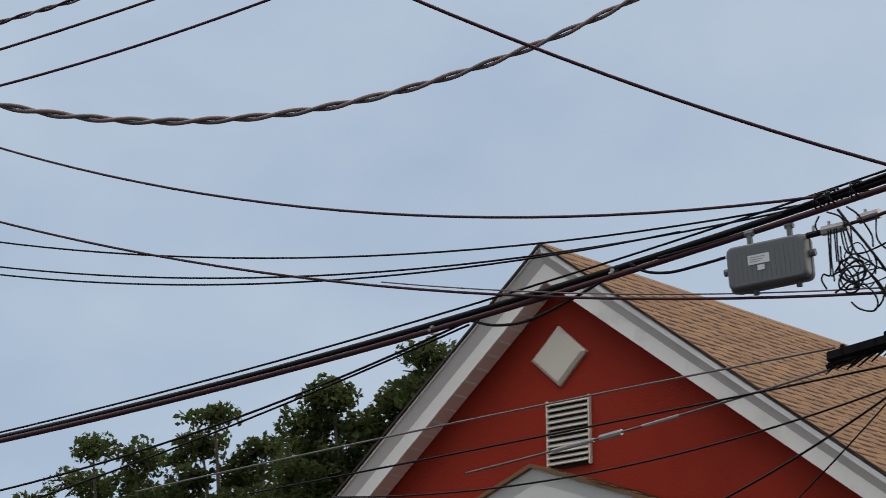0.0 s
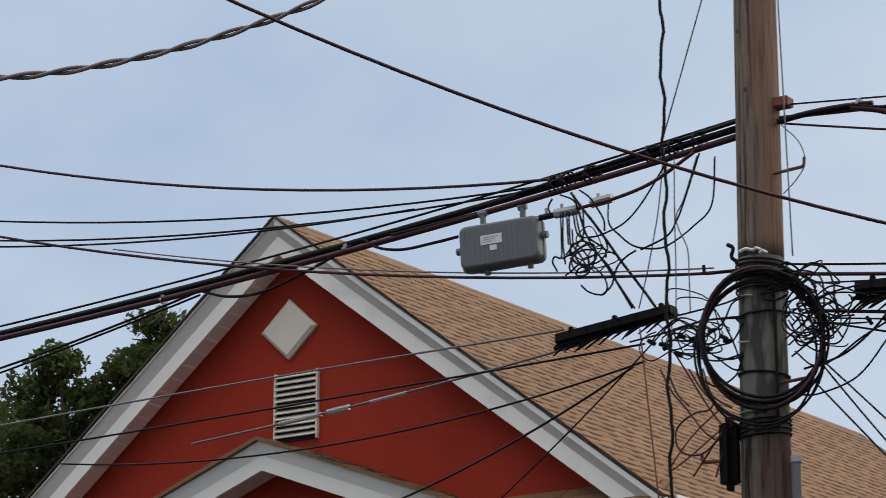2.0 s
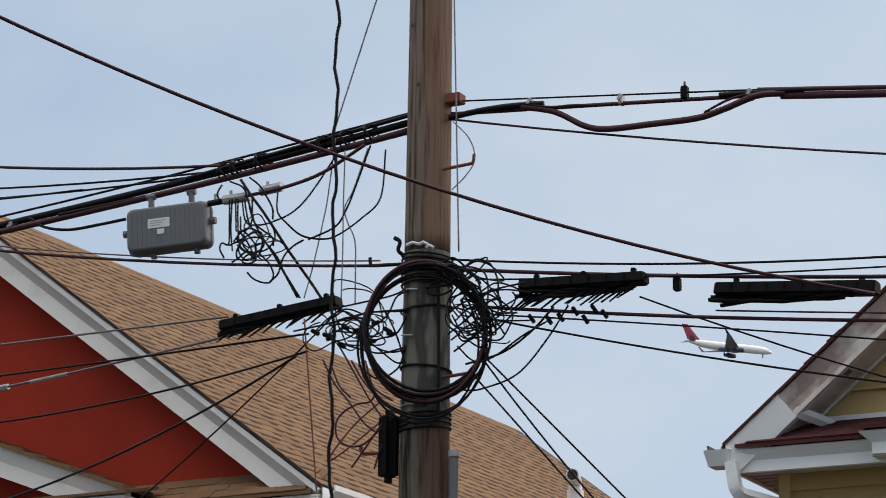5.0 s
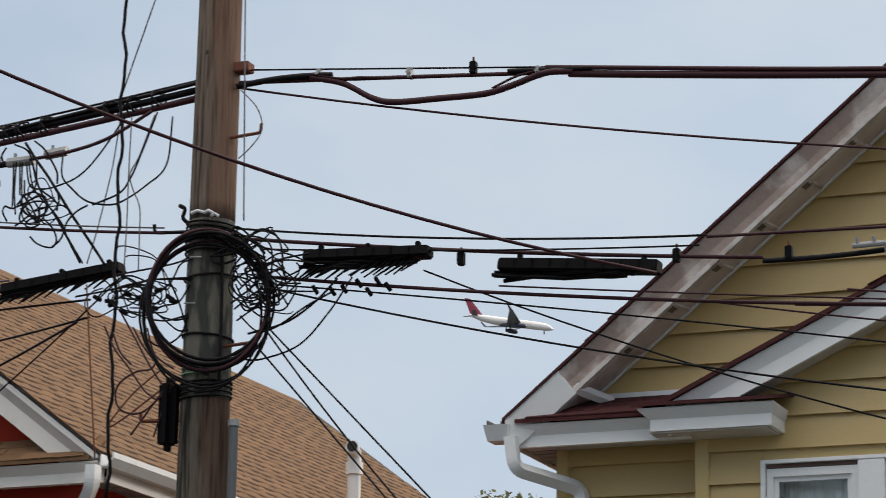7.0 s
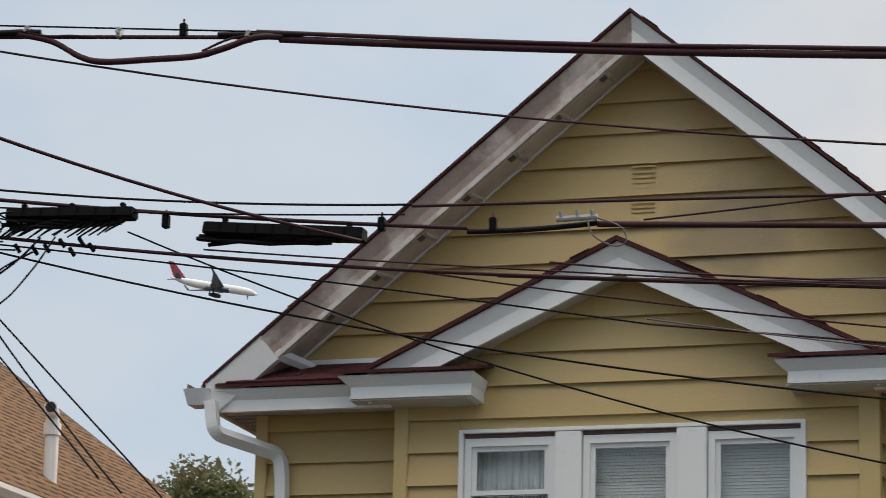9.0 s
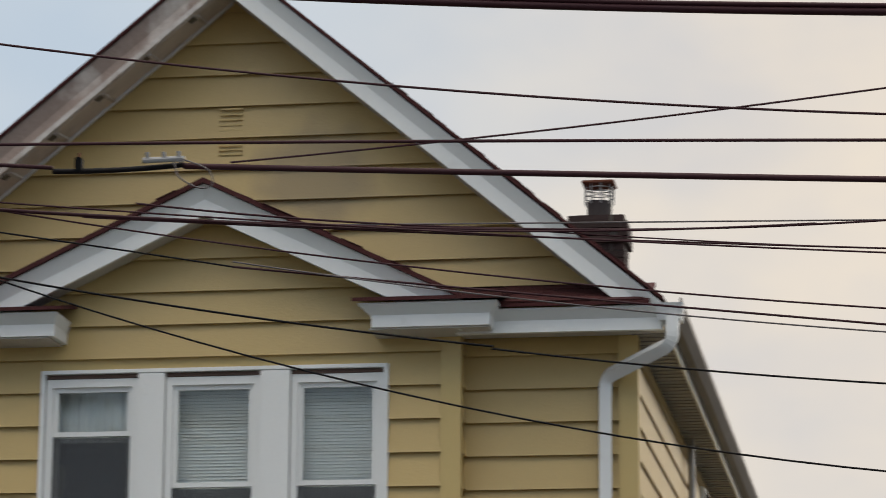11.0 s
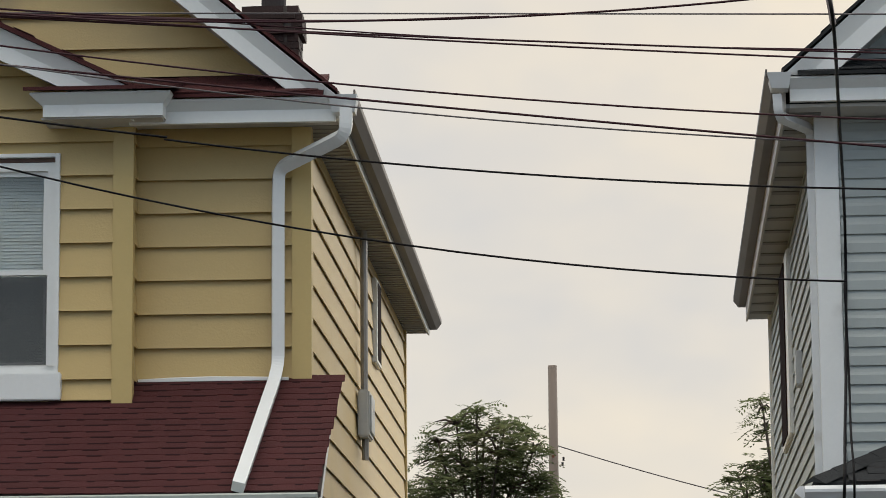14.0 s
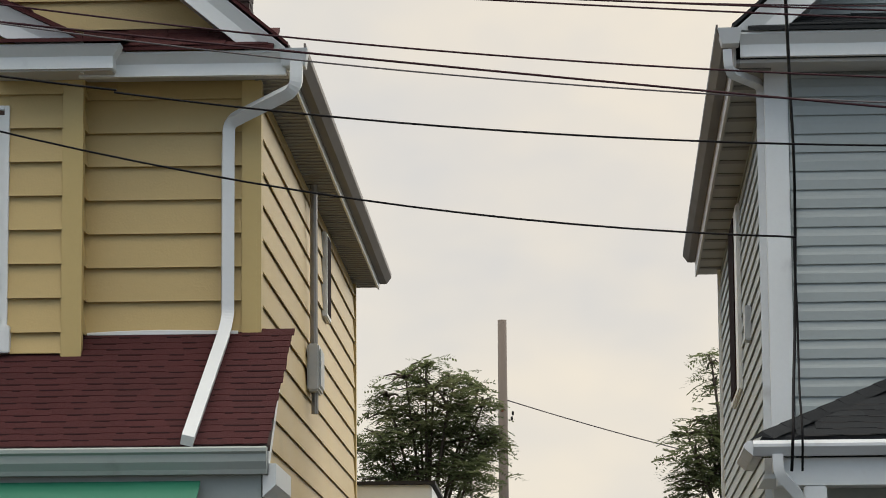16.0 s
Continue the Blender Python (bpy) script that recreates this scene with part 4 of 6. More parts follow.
for x in (-2.95, 0.0, 2.85):
    part("porch_post", boxed(x - 0.08, x + 0.08, -1.175, -1.03, 0.0, 2.998, bevel=0.01), WHITE, yellow)
slats = 14
aw_top = [(-1.24 - 0.86 * (i + k) / slats, 3.165 - 0.47 * (i + k) / slats - (0.012 if k else 0.0)) for i in range(slats) for k in (0, 0.92)]
aw = sweep(aw_top + [(y, z - 0.012) for y, z in aw_top[::-1]], (-3.0, 0, 0), (2.72, 0, 0))
part("awning", aw, AWNING, yellow, "green ribbed metal awning")

# chimney on the yellow roof
chim = empty("chimney", pose(-2.86, 27.0, 0), "sooty dark brick chimney with clay flue and wire cap", "chimney")
core_c = part("mortar_core", boxed(-0.235, 0.235, -0.19, 0.19, 6.35, 8.20), MORTAR, chim)
rngc = random.Random(5)
brick_bm = boxed(-0.098, 0.098, -0.05, 0.05, -0.028, 0.028)
brick_me = bpy.data.meshes.new("brick")
brick_bm.to_mesh(brick_me)
brick_bm.free()
brick_me.materials.append(BRICK)
for k in range(26):
    z = 6.52 + k * 0.066
    grow = 0.03 if k in (22, 23, 24) else 0.0
    for i in range(3):
        x = -0.157 + (i - 0.0) * 0.157 * 1.0 + (0.05 if k % 2 else -0.0)
        for yy in (-0.155 - grow, 0.155 + grow):
            if -0.2 < x < 0.2:
                b = new("brick", brick_me)
                b.parent = core_c
                b.matrix_local = pose(x * 0.92, yy + rngc.uniform(-0.004, 0.004), z, 0, 0, rngc.uniform(-1.5, 1.5)) @ Matrix.Diagonal((0.74, 1, 1, 1))
    for yy in (-0.10, 0.10):
        for xx in (-0.20 - grow, 0.20 + grow):
            b = new("brick", brick_me)
            b.parent = core_c
            b.matrix_local = pose(xx + rngc.uniform(-0.004, 0.004), yy, z, 0, 0, 90 + rngc.uniform(-1.5, 1.5))
part("flue", tube([(0.01, 0, 8.18), (0.01, 0, 8.36)], 0.11, 14), POT, chim)
cage = part("wire_cap", boxed(-0.135, 0.155, -0.14, 0.14, 8.51, 8.535, bevel=0.006), RUST, chim, "rusty flat cap on a wire cage")
for i in range(9):
    a = 2 * math.pi * i / 9
    part("cage_wire", tube([(0.01 + 0.13 * math.cos(a), 0.12 * math.sin(a), 8.33), (0.01 + 0.13 * math.cos(a), 0.13 * math.sin(a), 8.515)], 0.006, 5), STEEL, cage)
for zz in (8.40, 8.44, 8.48):
    part("cage_ring", tube([(0.01 + 0.13 * math.cos(a * 0.5236), 0.13 * math.sin(a * 0.5236), zz) for a in range(13)], 0.005, 5), STEEL, cage)

# ---- red house ----
RED_AT = Matrix.Translation((-15.64, 21.99, 0)) @ pose(0, 0, 0, 0, 0, -1.7)
rp = dict(hw=3.68, depth=10.65, apex=9.15, tip_l=(-3.68, 6.20), tip_r=(3.93, 6.235), soffit_z=6.05, wall=RED, core=RED, trim=AGED_TRIM, cove=SHADED_COVE, th=0.02, roof_edge=TAN,
          rake_h=0.315, rake_soffit=SOFFIT_PINK, gut_z=6.17, gut_h=0.16, front_eave=((-3.64, -1.9), (1.95, 3.90)), pent_rise=0.26, shingle=TAN, side_gutter=GUTTER, oh=0.3, slab=UNDERLAY,
          bay=dict(x0=-1.85, x1=1.90, y=-0.25, hole=(-1.3, 1.25, 4.3, 5.8)))
red, r_front, r_gable, r_right, r_left = gable_house("house", RED_AT, "red stucco gable house with white trim and tan shingle roof", rp)
part("bay_wall", boxed(-1.85, 1.90, -0.25, 0.15, 0, 6.3), RED, red)
# diamond plaque with a bevelled face
dm = bmesh.new()
cx, cz, dx, dz = -0.035, 8.18, 0.305, 0.275
solid(dm, [[(cx - dx, -0.001, cz), (cx, -0.001, cz - dz), (cx + dx, -0.001, cz), (cx, -0.001, cz + dz)], [(cx - dx, -0.03, cz), (cx, -0.03, cz - dz), (cx + dx, -0.03, cz), (cx, -0.03, cz + dz)],
           [(cx - dx * 0.86, -0.055, cz), (cx, -0.055, cz - dz * 0.86), (cx + dx * 0.86, -0.055, cz), (cx, -0.055, cz + dz * 0.86)]])
part("diamond_plaque", dm, CREAM, red, "cream diamond panel")
# Dark plate behind the slats gives the shade between them by colour.
lv = part("gable_vent", boxed(-0.18, 0.29, -0.012, -0.002, 7.17, 7.785), DARK, red, "beige slatted gable vent")
for i in range(11):
    z = 7.20 + i * 0.0535
    part("slat", solid(bmesh.new(), [[(x, -0.013, z + 0.03), (x, -0.05, z), (x, -0.056, z + 0.006), (x, -0.013, z + 0.042)] for x in (-0.165, 0.275)]), VENT, lv)
for x0, x1 in ((-0.182, -0.166), (0.276, 0.292)):
    part("vent_frame", boxed(x0, x1, -0.04, -0.003, 7.168, 7.787), VENT, lv)
# soffit panel joints on the left rake
slope_r = (9.15 - 6.20) / 3.68
for i in range(26):
    x = -3.4 + i * 0.128
    z = 9.15 + slope_r * x - 0.05 - 0.265
    part("soffit_joint", solid(bmesh.new(), [[(x, yy, z - 0.008), (x + 0.014, yy, z - 0.008 + 0.014 * slope_r), (x + 0.014, yy, z + 0.002 + 0.014 * slope_r), (x, yy, z + 0.002)] for yy in (-0.22, -0.03)]), WHITE, red)
pediment(red, 0.11, 7.09, 2.15, 2.15, 6.30, -0.62, 0.25, AGED_TRIM, RED, TAN, TAN, -0.25, 6.28, RED)
rc = cornice(red, 1.35, 2.30, -0.68, 6.22, 0.165, WHITE, "return_trim", 0.42, (0.085, 0.06))
part("return_roof", solid(bmesh.new(), [[(x, -0.72, 6.226), (x, -0.72, 6.25), (x, -0.24, 6.36), (x, -0.24, 6.33)] for x in (1.31, 2.34)]), TAN, red)
part("downspout", tube(rounded([(3.95, -0.45, 6.10), (3.95, -0.45, 5.95), (3.60, -0.10, 5.7), (3.60, -0.10, 3.0)], 0.14), 0.05, flat=(0.085, 0.105)), PIPE_WHITE, red)
# right slope shingles
r_slope = [c for c in red.children if c.name.startswith("roof_slope")][1]
upr = Vector((-3.93, 0, 9.15 - 6.235))
lr_len = upr.length
keep_r = lambda u, v: -0.20 < u < 10.83 and v < lr_len - 0.02
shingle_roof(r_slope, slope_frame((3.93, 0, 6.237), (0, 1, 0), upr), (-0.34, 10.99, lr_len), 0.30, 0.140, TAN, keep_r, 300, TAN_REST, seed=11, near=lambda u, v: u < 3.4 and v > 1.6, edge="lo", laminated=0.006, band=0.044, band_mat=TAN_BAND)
# the slopes that face away
def far_slopes(house, sides, az, hip_end, y0, y1, rest, seed):
    slabs = [c for c in house.children if c.name.startswith("roof_slope")]
    for slab, (tx, tz) in sides:
        up = Vector((-tx, 0, az - tz))
        L = up.length
        if tx < 0:
            f, lo, hi = slope_frame((tx, 0, tz + 0.002), (0, -1, 0), up), -y1, -y0
            keep = lambda u, v, L=L: -y1 + hip_end * v / L + 0.2 < u < -y0 - 0.15 and v < L - 0.03
        else:
            f, lo, hi = slope_frame((tx, 0, tz + 0.002), (0, 1, 0), up), y0, y1
            keep = lambda u, v, L=L: y0 + 0.15 < u < y1 - hip_end * v / L - 0.2 and v < L - 0.03
        shingle_roof(slabs[slab], f, (lo, hi, L), 0.28, 0.12, rest, keep, 0, rest, seed, thick=0.3)


far_slopes(red, ((0, (-3.68, 6.20)),), 9.15, 0.0, -0.33, 10.99, TAN_REST, 31)
far_slopes(yellow, ((0, (-3.24, 6.285)), (1, (3.24, 6.285))), 8.985, 0.0, -0.53, 11.1, MAROON_REST, 32)
part("ridge_cap", solid(bmesh.new(), [[(-0.07, y, 9.105), (0, y, 9.158), (0.07, y, 9.105), (0, y, 9.13)] for y in (-0.325, 11.0)]), TAN, red)

# white vent pipe with an elbow beside the red house
vp = part("vent_pipe", tube(rounded([(3.3, 5.65, 6.60), (3.3, 5.65, 7.36), (3.36, 5.46, 7.38)], 0.08), 0.065, 14), PIPE_WHITE, red, "white plastic vent pipe with an elbow")
part("pipe_collar", tube([(3.3, 5.65, 7.14), (3.3, 5.65, 7.26)], 0.082, 14), PIPE_WHITE, vp)
# Dark disc on the solid end: the hollow's shade as colour.
part("pipe_mouth", tube([(3.355, 5.475, 7.38), (3.365, 5.445, 7.381)], 0.052, 12), DARK, vp)

# ---- grey house ----
GX = 4.52
gp_ = dict(hw=2.955, depth=10.0, apex=9.22, tip_l=(-3.215, 6.375), tip_r=(3.215, 6.375), soffit_z=6.13, wall=GREY_SIDING, core=GREY_SIDING, trim=WHITE, roof_edge=SLATE,
           rake_h=0.30, rake_soffit=SOFFIT, gut_z=6.315, gut_h=0.165, front_eave=((-3.17, 3.17),), pent_rise=0.22, shingle=SLATE, th=0.026, side_gutter=DARK_GUTTER, side_fascia=SOFFIT, wide_ribs=True, eave_back=0.3)
grey, g_front, g_gable, g_right, g_left = gable_house("house", pose(GX, FY - 0.055, 0, 0, 0, -1.06), "blue-grey vinyl-sided house with white trim and charcoal shingles", gp_)
G_PITCH, G_DATUM = 0.1335, 5.0066
clad(g_front, GREY_SIDING, "front", 3.3, 6.12, 0.0, lambda z: (-2.82, 2.82), G_PITCH, G_DATUM, 0.020, dutch=True)
slope_g = (9.22 - 6.375) / 3.215
clad(g_gable, GREY_SIDING, "front", 6.52, 9.05, 0.0, lambda z: (max(-(9.1 - z) / slope_g, -2.9), min((9.1 - z) / slope_g, 2.9)), G_PITCH, G_DATUM, 0.028)
clad(g_left, GREY_SIDING, "left", 2.6, 6.12, -2.955, lambda z: (0.09, 10.0), G_PITCH, G_DATUM, 0.020)
for x0, x1 in ((-2.975, -2.825), (2.825, 2.975)):
    part("corner_board", boxed(x0, x1, -0.04, 0.0, 2.4, 6.115, bevel=0.006), WHITE, grey)
part("corner_board", boxed(-2.99, -2.957, -0.0395, 0.09, 2.4, 6.115), WHITE, grey)
part("corner_board", boxed(-3.0, -2.93, 9.92, 10.01, 2.4, 6.115), WHITE, grey)
gw = part("side_window", boxed(-3.005, -2.957, 5.0, 6.8, 4.38, 6.0, bevel=0.012), WHITE, grey)
part("pane", boxed(-3.016, -3.0055, 5.5, 6.60, 4.43, 5.95), MAROON_FRAME, gw, "dark maroon window frame")
part("side_outlet", boxed(-3.02, -2.957, 3.25, 3.5, 4.60, 4.88, bevel=0.01), METAL_BOX, grey)
part("downspout", tube(rounded([(-3.262, -0.46, 6.20), (-3.255, -0.44, 6.045), (-3.01, 0.07, 6.05), (-3.01, 0.10, 5.90), (-3.01, 0.10, 2.6)], 0.07), 0.04, flat=(0.06, 0.06)), GUTTER, grey)
part("gutter_corner", solid(bmesh.new(), [[(-3.33, yy, 6.335), (-3.16, yy, 6.335), (-3.18, yy + 0.04, 6.23), (-3.30, yy + 0.04, 6.23)] for yy in (-0.56, -0.40)]), GUTTER, grey)
# hipped porch roof
hx, hy, hz, hs = -3.12, -1.22, 3.42, 0.48
hip_bm = bmesh.new()
rise = -hy * hs
bot = [(hx, hy, hz - 0.04), (3.1, hy, hz - 0.04), (3.1, -0.002, hz - 0.04), (hx, -0.002, hz - 0.04)]
vb = [hip_bm.verts.new(q) for q in bot + [(hx, hy, hz), (3.1, hy, hz), (3.1, -0.002, hz + rise), (hx, -0.002, hz), (hx - hy, -0.002, hz + rise)]]
for q in ((0, 3, 2, 1), (0, 1, 5, 4), (4, 5, 6, 8), (4, 8, 7), (0, 4, 7, 3), (1, 2, 6, 5), (3, 7, 8, 6, 2)):
    hip_bm.faces.new([vb[i] for i in q])
far_slopes(grey, ((0, (-3.215, 6.375)), (1, (3.215, 6.375))), 9.22, 0.0, -0.53, 10.33, SLATE_REST, 33)
g_porch = part("porch_roof", hip_bm, SLATE, grey)
up_f = Vector((0, -hy, rise))
shingle_roof(g_porch, slope_frame((0, hy - 0.02, hz + 0.002), (1, 0, 0), up_f), (hx, 3.1, up_f.length), 0.28, 0.115, SLATE, lambda x, y, k=up_f.length: hx + 0.12 - hy * y / k < x < 3.0, seed=21, laminated=0.006, band=0.02, band_mat=DARK)
for i in range(9):
    s0, s1 = i / 9, (i + 1.25) / 9
    pa = [Vector((hx - hy * s, hy - hy * s, hz + rise * s + 0.012)) for s in (s0, min(s1, 1.0))]
    part("hip_cap", solid(bmesh.new(), [[p + Vector((-0.08, 0.08, -0.03)), p + Vector((0, 0, 0.02 + 0.008 * k)), p + Vector((0.08, -0.08, -0.03)), p + Vector((0, 0, -0.01))] for k, p in ((1, pa[0]), (0, pa[1]))]), SLATE, g_porch)
part("porch_gutter", sweep([(0, 0), (-0.09, 0), (-0.12, -0.025), (-0.12, -0.045), (-0.06, -0.10), (0, -0.10)], (hx - 0.06, hy, hz - 0.03), (3.15, hy, hz - 0.03)), GUTTER, grey)
part("porch_gutter", sweep([(0, 0), (-0.09, 0), (-0.12, -0.025), (-0.12, -0.045), (-0.06, -0.10), (0, -0.10)], (hx, hy - 0.06, hz - 0.03), (hx, 0.0, hz - 0.03), "y"), GUTTER, grey)
part("porch_beam", boxed(hx + 0.1, 3.0, hy + 0.03, hy + 0.2, 3.10, 3.28), WHITE, grey)
part("porch_ceiling", boxed(hx + 0.02, 3.0, hy + 0.21, -0.03, 3.16, 3.19), WHITE, grey)
for x in (-2.77, 2.6):
    part("porch_post", boxed(x - 0.075, x + 0.075, hy + 0.03, hy + 0.18, 0, 3.098, bevel=0.01), WHITE, grey)
part("downspout", tube(rounded([(-3.02, hy - 0.06, 3.30), (-3.02, hy - 0.06, 3.18), (-2.86, hy + 0.05, 3.02), (-2.82, hy + 0.0, 0.05)], 0.1), 0.04, flat=(0.07, 0.08)), PIPE_WHITE, grey)

# ---- utility pole ----
PX, PY = -8.78, 17.5
pole = empty("utility_pole", pose(PX, PY, 0), "weathered wooden utility pole, dark lower down", "utility pole")


def shaft(z0, z1, r0, r1, n=28, seed=0):
    bm = bmesh.new()
    rings = []
    m = int((z1 - z0) / 0.12) + 2
    for i in range(m):
        z = z0 + (z1 - z0) * i / (m - 1)
        r = r0 + (r1 - r0) * i / (m - 1)
        rings.append([(math.cos(a) * rr, math.sin(a) * rr, z) for k in range(n) for a in (2 * math.pi * k / n,)
                      for rr in (r * (1 + 0.012 * noise.noise((math.cos(a) * 5, math.sin(a) * 5, z * 0.5 + seed)) + 0.008 * noise.noise((math.cos(a) * 14, math.sin(a) * 14, z * 1.2))),)])
    return solid(bm, rings)


part("shaft", shaft(6.82, 11.2, 0.1485, 0.128), POLE, pole, "brown-grey wood", smooth=True)
part("lower_shaft", shaft(0.0, 5.648, 0.185, 0.158), POLE_LOW, pole, "dark stained grey-brown wood", smooth=True)
part("tarred_shaft", shaft(5.65, 6.818, 0.158, 0.1485), POLE_DARK, pole, "dark green-black wood", smooth=True)
for ang, z in ((-95, 7.93), (-118, 8.35)):
    a = radians(ang)
    part("knot", tube([(0.138 * math.cos(a), 0.138 * math.sin(a), z), (0.147 * math.cos(a), 0.147 * math.sin(a), z)], 0.022, 10, r_end=0.012), POLE_LOW, pole)
part("bolt_block", boxed(0.13, 0.24, -0.05, 0.05, 7.81, 7.875, bevel=0.006), RUST, pole, "rusty block bolted to the pole")
part("pole_step", tube(rounded([(0.12, -0.05, 7.36), (0.37, -0.1, 7.36), (0.375, -0.1, 7.42)], 0.02, 3), 0.011, 6), RUST, pole)
part("pole_step", tube(rounded([(0.12, -0.05, 5.98), (0.40, -0.12, 5.98), (0.405, -0.12, 6.03)], 0.02, 3), 0.011, 6), RUST, pole)
part("bracket", tube(rounded([(-0.12, -0.05, 6.755), (-0.36, -0.1, 6.755), (-0.365, -0.1, 6.81)], 0.02, 3), 0.012, 6), RUBBER, pole)
part("hook", tube(spline([(-0.12, -0.06, 6.80), (-0.17, -0.08, 6.84), (-0.16, -0.08, 6.90), (-0.20, -0.08, 6.93)], 5), 0.014, 6), RUBBER, pole)
part("pole_step", tube(rounded([(-0.13, -0.05, 5.52), (-0.40, -0.1, 5.52), (-0.405, -0.1, 5.57)], 0.02, 3), 0.013, 6), RUST, pole)
for z in (6.79, 6.76, 6.73, 6.70, 6.665, 6.63, 6.60, 6.44, 6.05, 5.75, 5.72, 5.69, 5.66):
    part("band", tube([(0.163 * math.cos(a * 0.2618), 0.163 * math.sin(a * 0.2618), z + 0.012 * math.sin(a * 0.26 + z * 9)) for a in range(25)], 0.008, 5), RUBBER, pole)
for z in (5.80, 5.84):
    part("tape", tube([(0.166 * math.cos(a * 0.2), 0.166 * math.sin(a * 0.2), z) for a in range(-12, -4)], 0.006, 5), COPPER_GREEN, pole, "green tape")
for x, z, w in ((-0.02, 6.845, 0.05), (0.055, 6.84, 0.03), (0.10, 6.815, 0.025)):
    part("cable_tie", tube([(x - w, -0.165, z), (x, -0.172, z + 0.012), (x + w, -0.165, z - 0.004)], 0.011, 6), STICKER, pole, "white plastic tie")
for z, x in ((6.55, -0.03), (6.25, -0.06)):
    part("staple", tube([(x - 0.04, -0.158, z + 0.006), (x + 0.04, -0.160, z)], 0.005, 5), STEEL, pole)
part("junction_box", boxed(-0.272, -0.150, -0.16, -0.02, 5.32, 5.79, bevel=0.045), BLACK_PLASTIC, pole, "black plastic splice box")
part("riser_pipe", tube([(0.235, -0.06, 0.0), (0.235, -0.06, 5.46)], 0.030, 10), AMP, pole, "grey riser pipe up the pole")
part("riser_cap", tube([(0.235, -0.06, 5.46), (0.235, -0.06, 5.50)], 0.038, 10), CONDUIT, pole)
part("riser_cable", tube([(0.15, -0.12, 5.7), (0.155, -0.13, 6.1), (0.14, -0.12, 6.7)], 0.012, 6), RUBBER, pole)


# ---- cables ----
def cable(name, pts, r, mat, label, n=6, group="overhead cables"):
    return tagged(part(name, tube(pts, r, n), mat, smooth=True), label, "cable", group)


def strand_wave(pts, amp, seed):
    rng = random.Random(seed)
    ph = rng.uniform(0, 6)
    return [p + Vector((0, 0, amp * math.sin(i * 0.8 + ph))) for i, p in enumerate(pts)]


def hang(a, b, sag, r, mat, label, name="overhead_wire", s0=0.0, s1=1.0, n=28, wave=0.0):
    pts = span(a, b, sag, s0, s1, n)
    return cable(name, strand_wave(pts, wave, int(r * 9999)) if wave else pts, r, mat, label)


def twisted(a, b, sag, r, pitch, mats, label, s0=0.0, s1=1.0, n=260):
    """Strands wound round one another along a hanging line."""
    pts = span(a, b, sag, s0, s1, n)
    root = empty("twisted_cable", Matrix.Translation(pts[0]), label, "cable", "overhead cables")
    run = 0.0
    tracks = [[] for _ in mats]
    for i, p in enumerate(pts):
        d = (pts[min(i + 1, n)] - pts[max(i - 1, 0)]).normalized()
        side = d.cross(Vector((0, 0, 1))).normalized()
        up = side.cross(d)
        if i:
            run += (p - pts[i - 1]).length
        for k, tr in enumerate(tracks):
            a_ = 2 * math.pi * (run / pitch + k / len(mats))
            tr.append(p + (side * math.cos(a_) + up * math.sin(a_)) * r * 1.05 - pts[0])
    for tr, mt_ in zip(tracks, mats):
        part("strand", tube(tr, r, 6), mt_, root, smooth=True)
    return root


AL, BLP = (-18.06, 17.5, 7.04), (-8.93, 17.5, 7.725)
hang(AL, BLP, 0.118, 0.0235, RUBBER, "thick black trunk cable lashed under a steel strand", "trunk_cable", -0.35)
hang((-18.06, 17.47, 7.003), (-8.93, 17.47, 7.655), 0.119, 0.0215, WINE, "dark wine trunk cable beside the black one", "trunk_cable", -0.35)
hang((-18.06, 17.52, 7.09), (-8.93, 17.5, 7.79), 0.110, 0.008, RUBBER, "steel carrier strand over the trunk cables", "carrier_strand", -0.35)
hang((-11.6, 17.46, 7.39), (-8.82, 17.48, 7.69), 0.03, 0.012, RUBBER, "short black cable tied under the trunk cable", "trunk_cable")
hang((-10.6, 17.48, 7.535), (-8.82, 17.48, 7.782), 0.0, 0.014, RUBBER, "short black cable tied over the trunk cable", "trunk_cable")
twisted((-13.50, 13.0, 7.762), (-10.12, 15.0, 8.232), 0.362, 0.0130, 0.50, (GREY_WIRE, TWIST_WIRE), "twisted grey service cable with a bare strand", -0.12, 1.3)
twisted((-13.52, 13.0, 8.313), (-12.86, 13.0, 8.309), 0.0, 0.008, 0.4, (WINE, GREY_WIRE), "twisted pair of dark wires overhead", -0.4, 2.2, 90)
hang((-13.52, 13.0, 8.132), (-12.22, 13.0, 8.16), 0.004, 0.0085, WINE, "thin dark wire overhead", s0=-0.3, s1=2.0)
hang((-13.51, 13.0, 7.892), (-11.30, 13.0, 7.945), 0.025, 0.0085, WINE, "thin dark wire overhead", s0=-0.3, s1=1.6)
hang((-10.25, 13.0, 7.712), (-5.68, 17.2, 6.177), 0.281, 0.0105, WINE, "dark wine service wire crossing before the pole", s0=-0.35)
hang((-18.16, 17.5, 9.518), (-10.41, 17.5, 7.608), 0.328, 0.0105, WINE, "slack dark wire joining the cable bundle", s0=-0.2, s1=1.06)
hang((-18.13, 17.5, 8.87), (-9.07, 17.4, 6.748), 0.307, 0.0105, WINE, "slack dark wire to the pole bracket", s0=-0.2)
hang((-18.13, 17.5, 8.90), (-9.07, 17.4, 6.782), 0.307, 0.0055, GREY_WIRE, "thin grey wire beside the wire to the pole bracket", s0=0.45)
hang((-18.13, 17.5, 8.697), (-10.55, 17.5, 7.57), 0.234, 0.0075, RUBBER, "thin slack wire joining the cable bundle", s0=-0.2, s1=1.06)
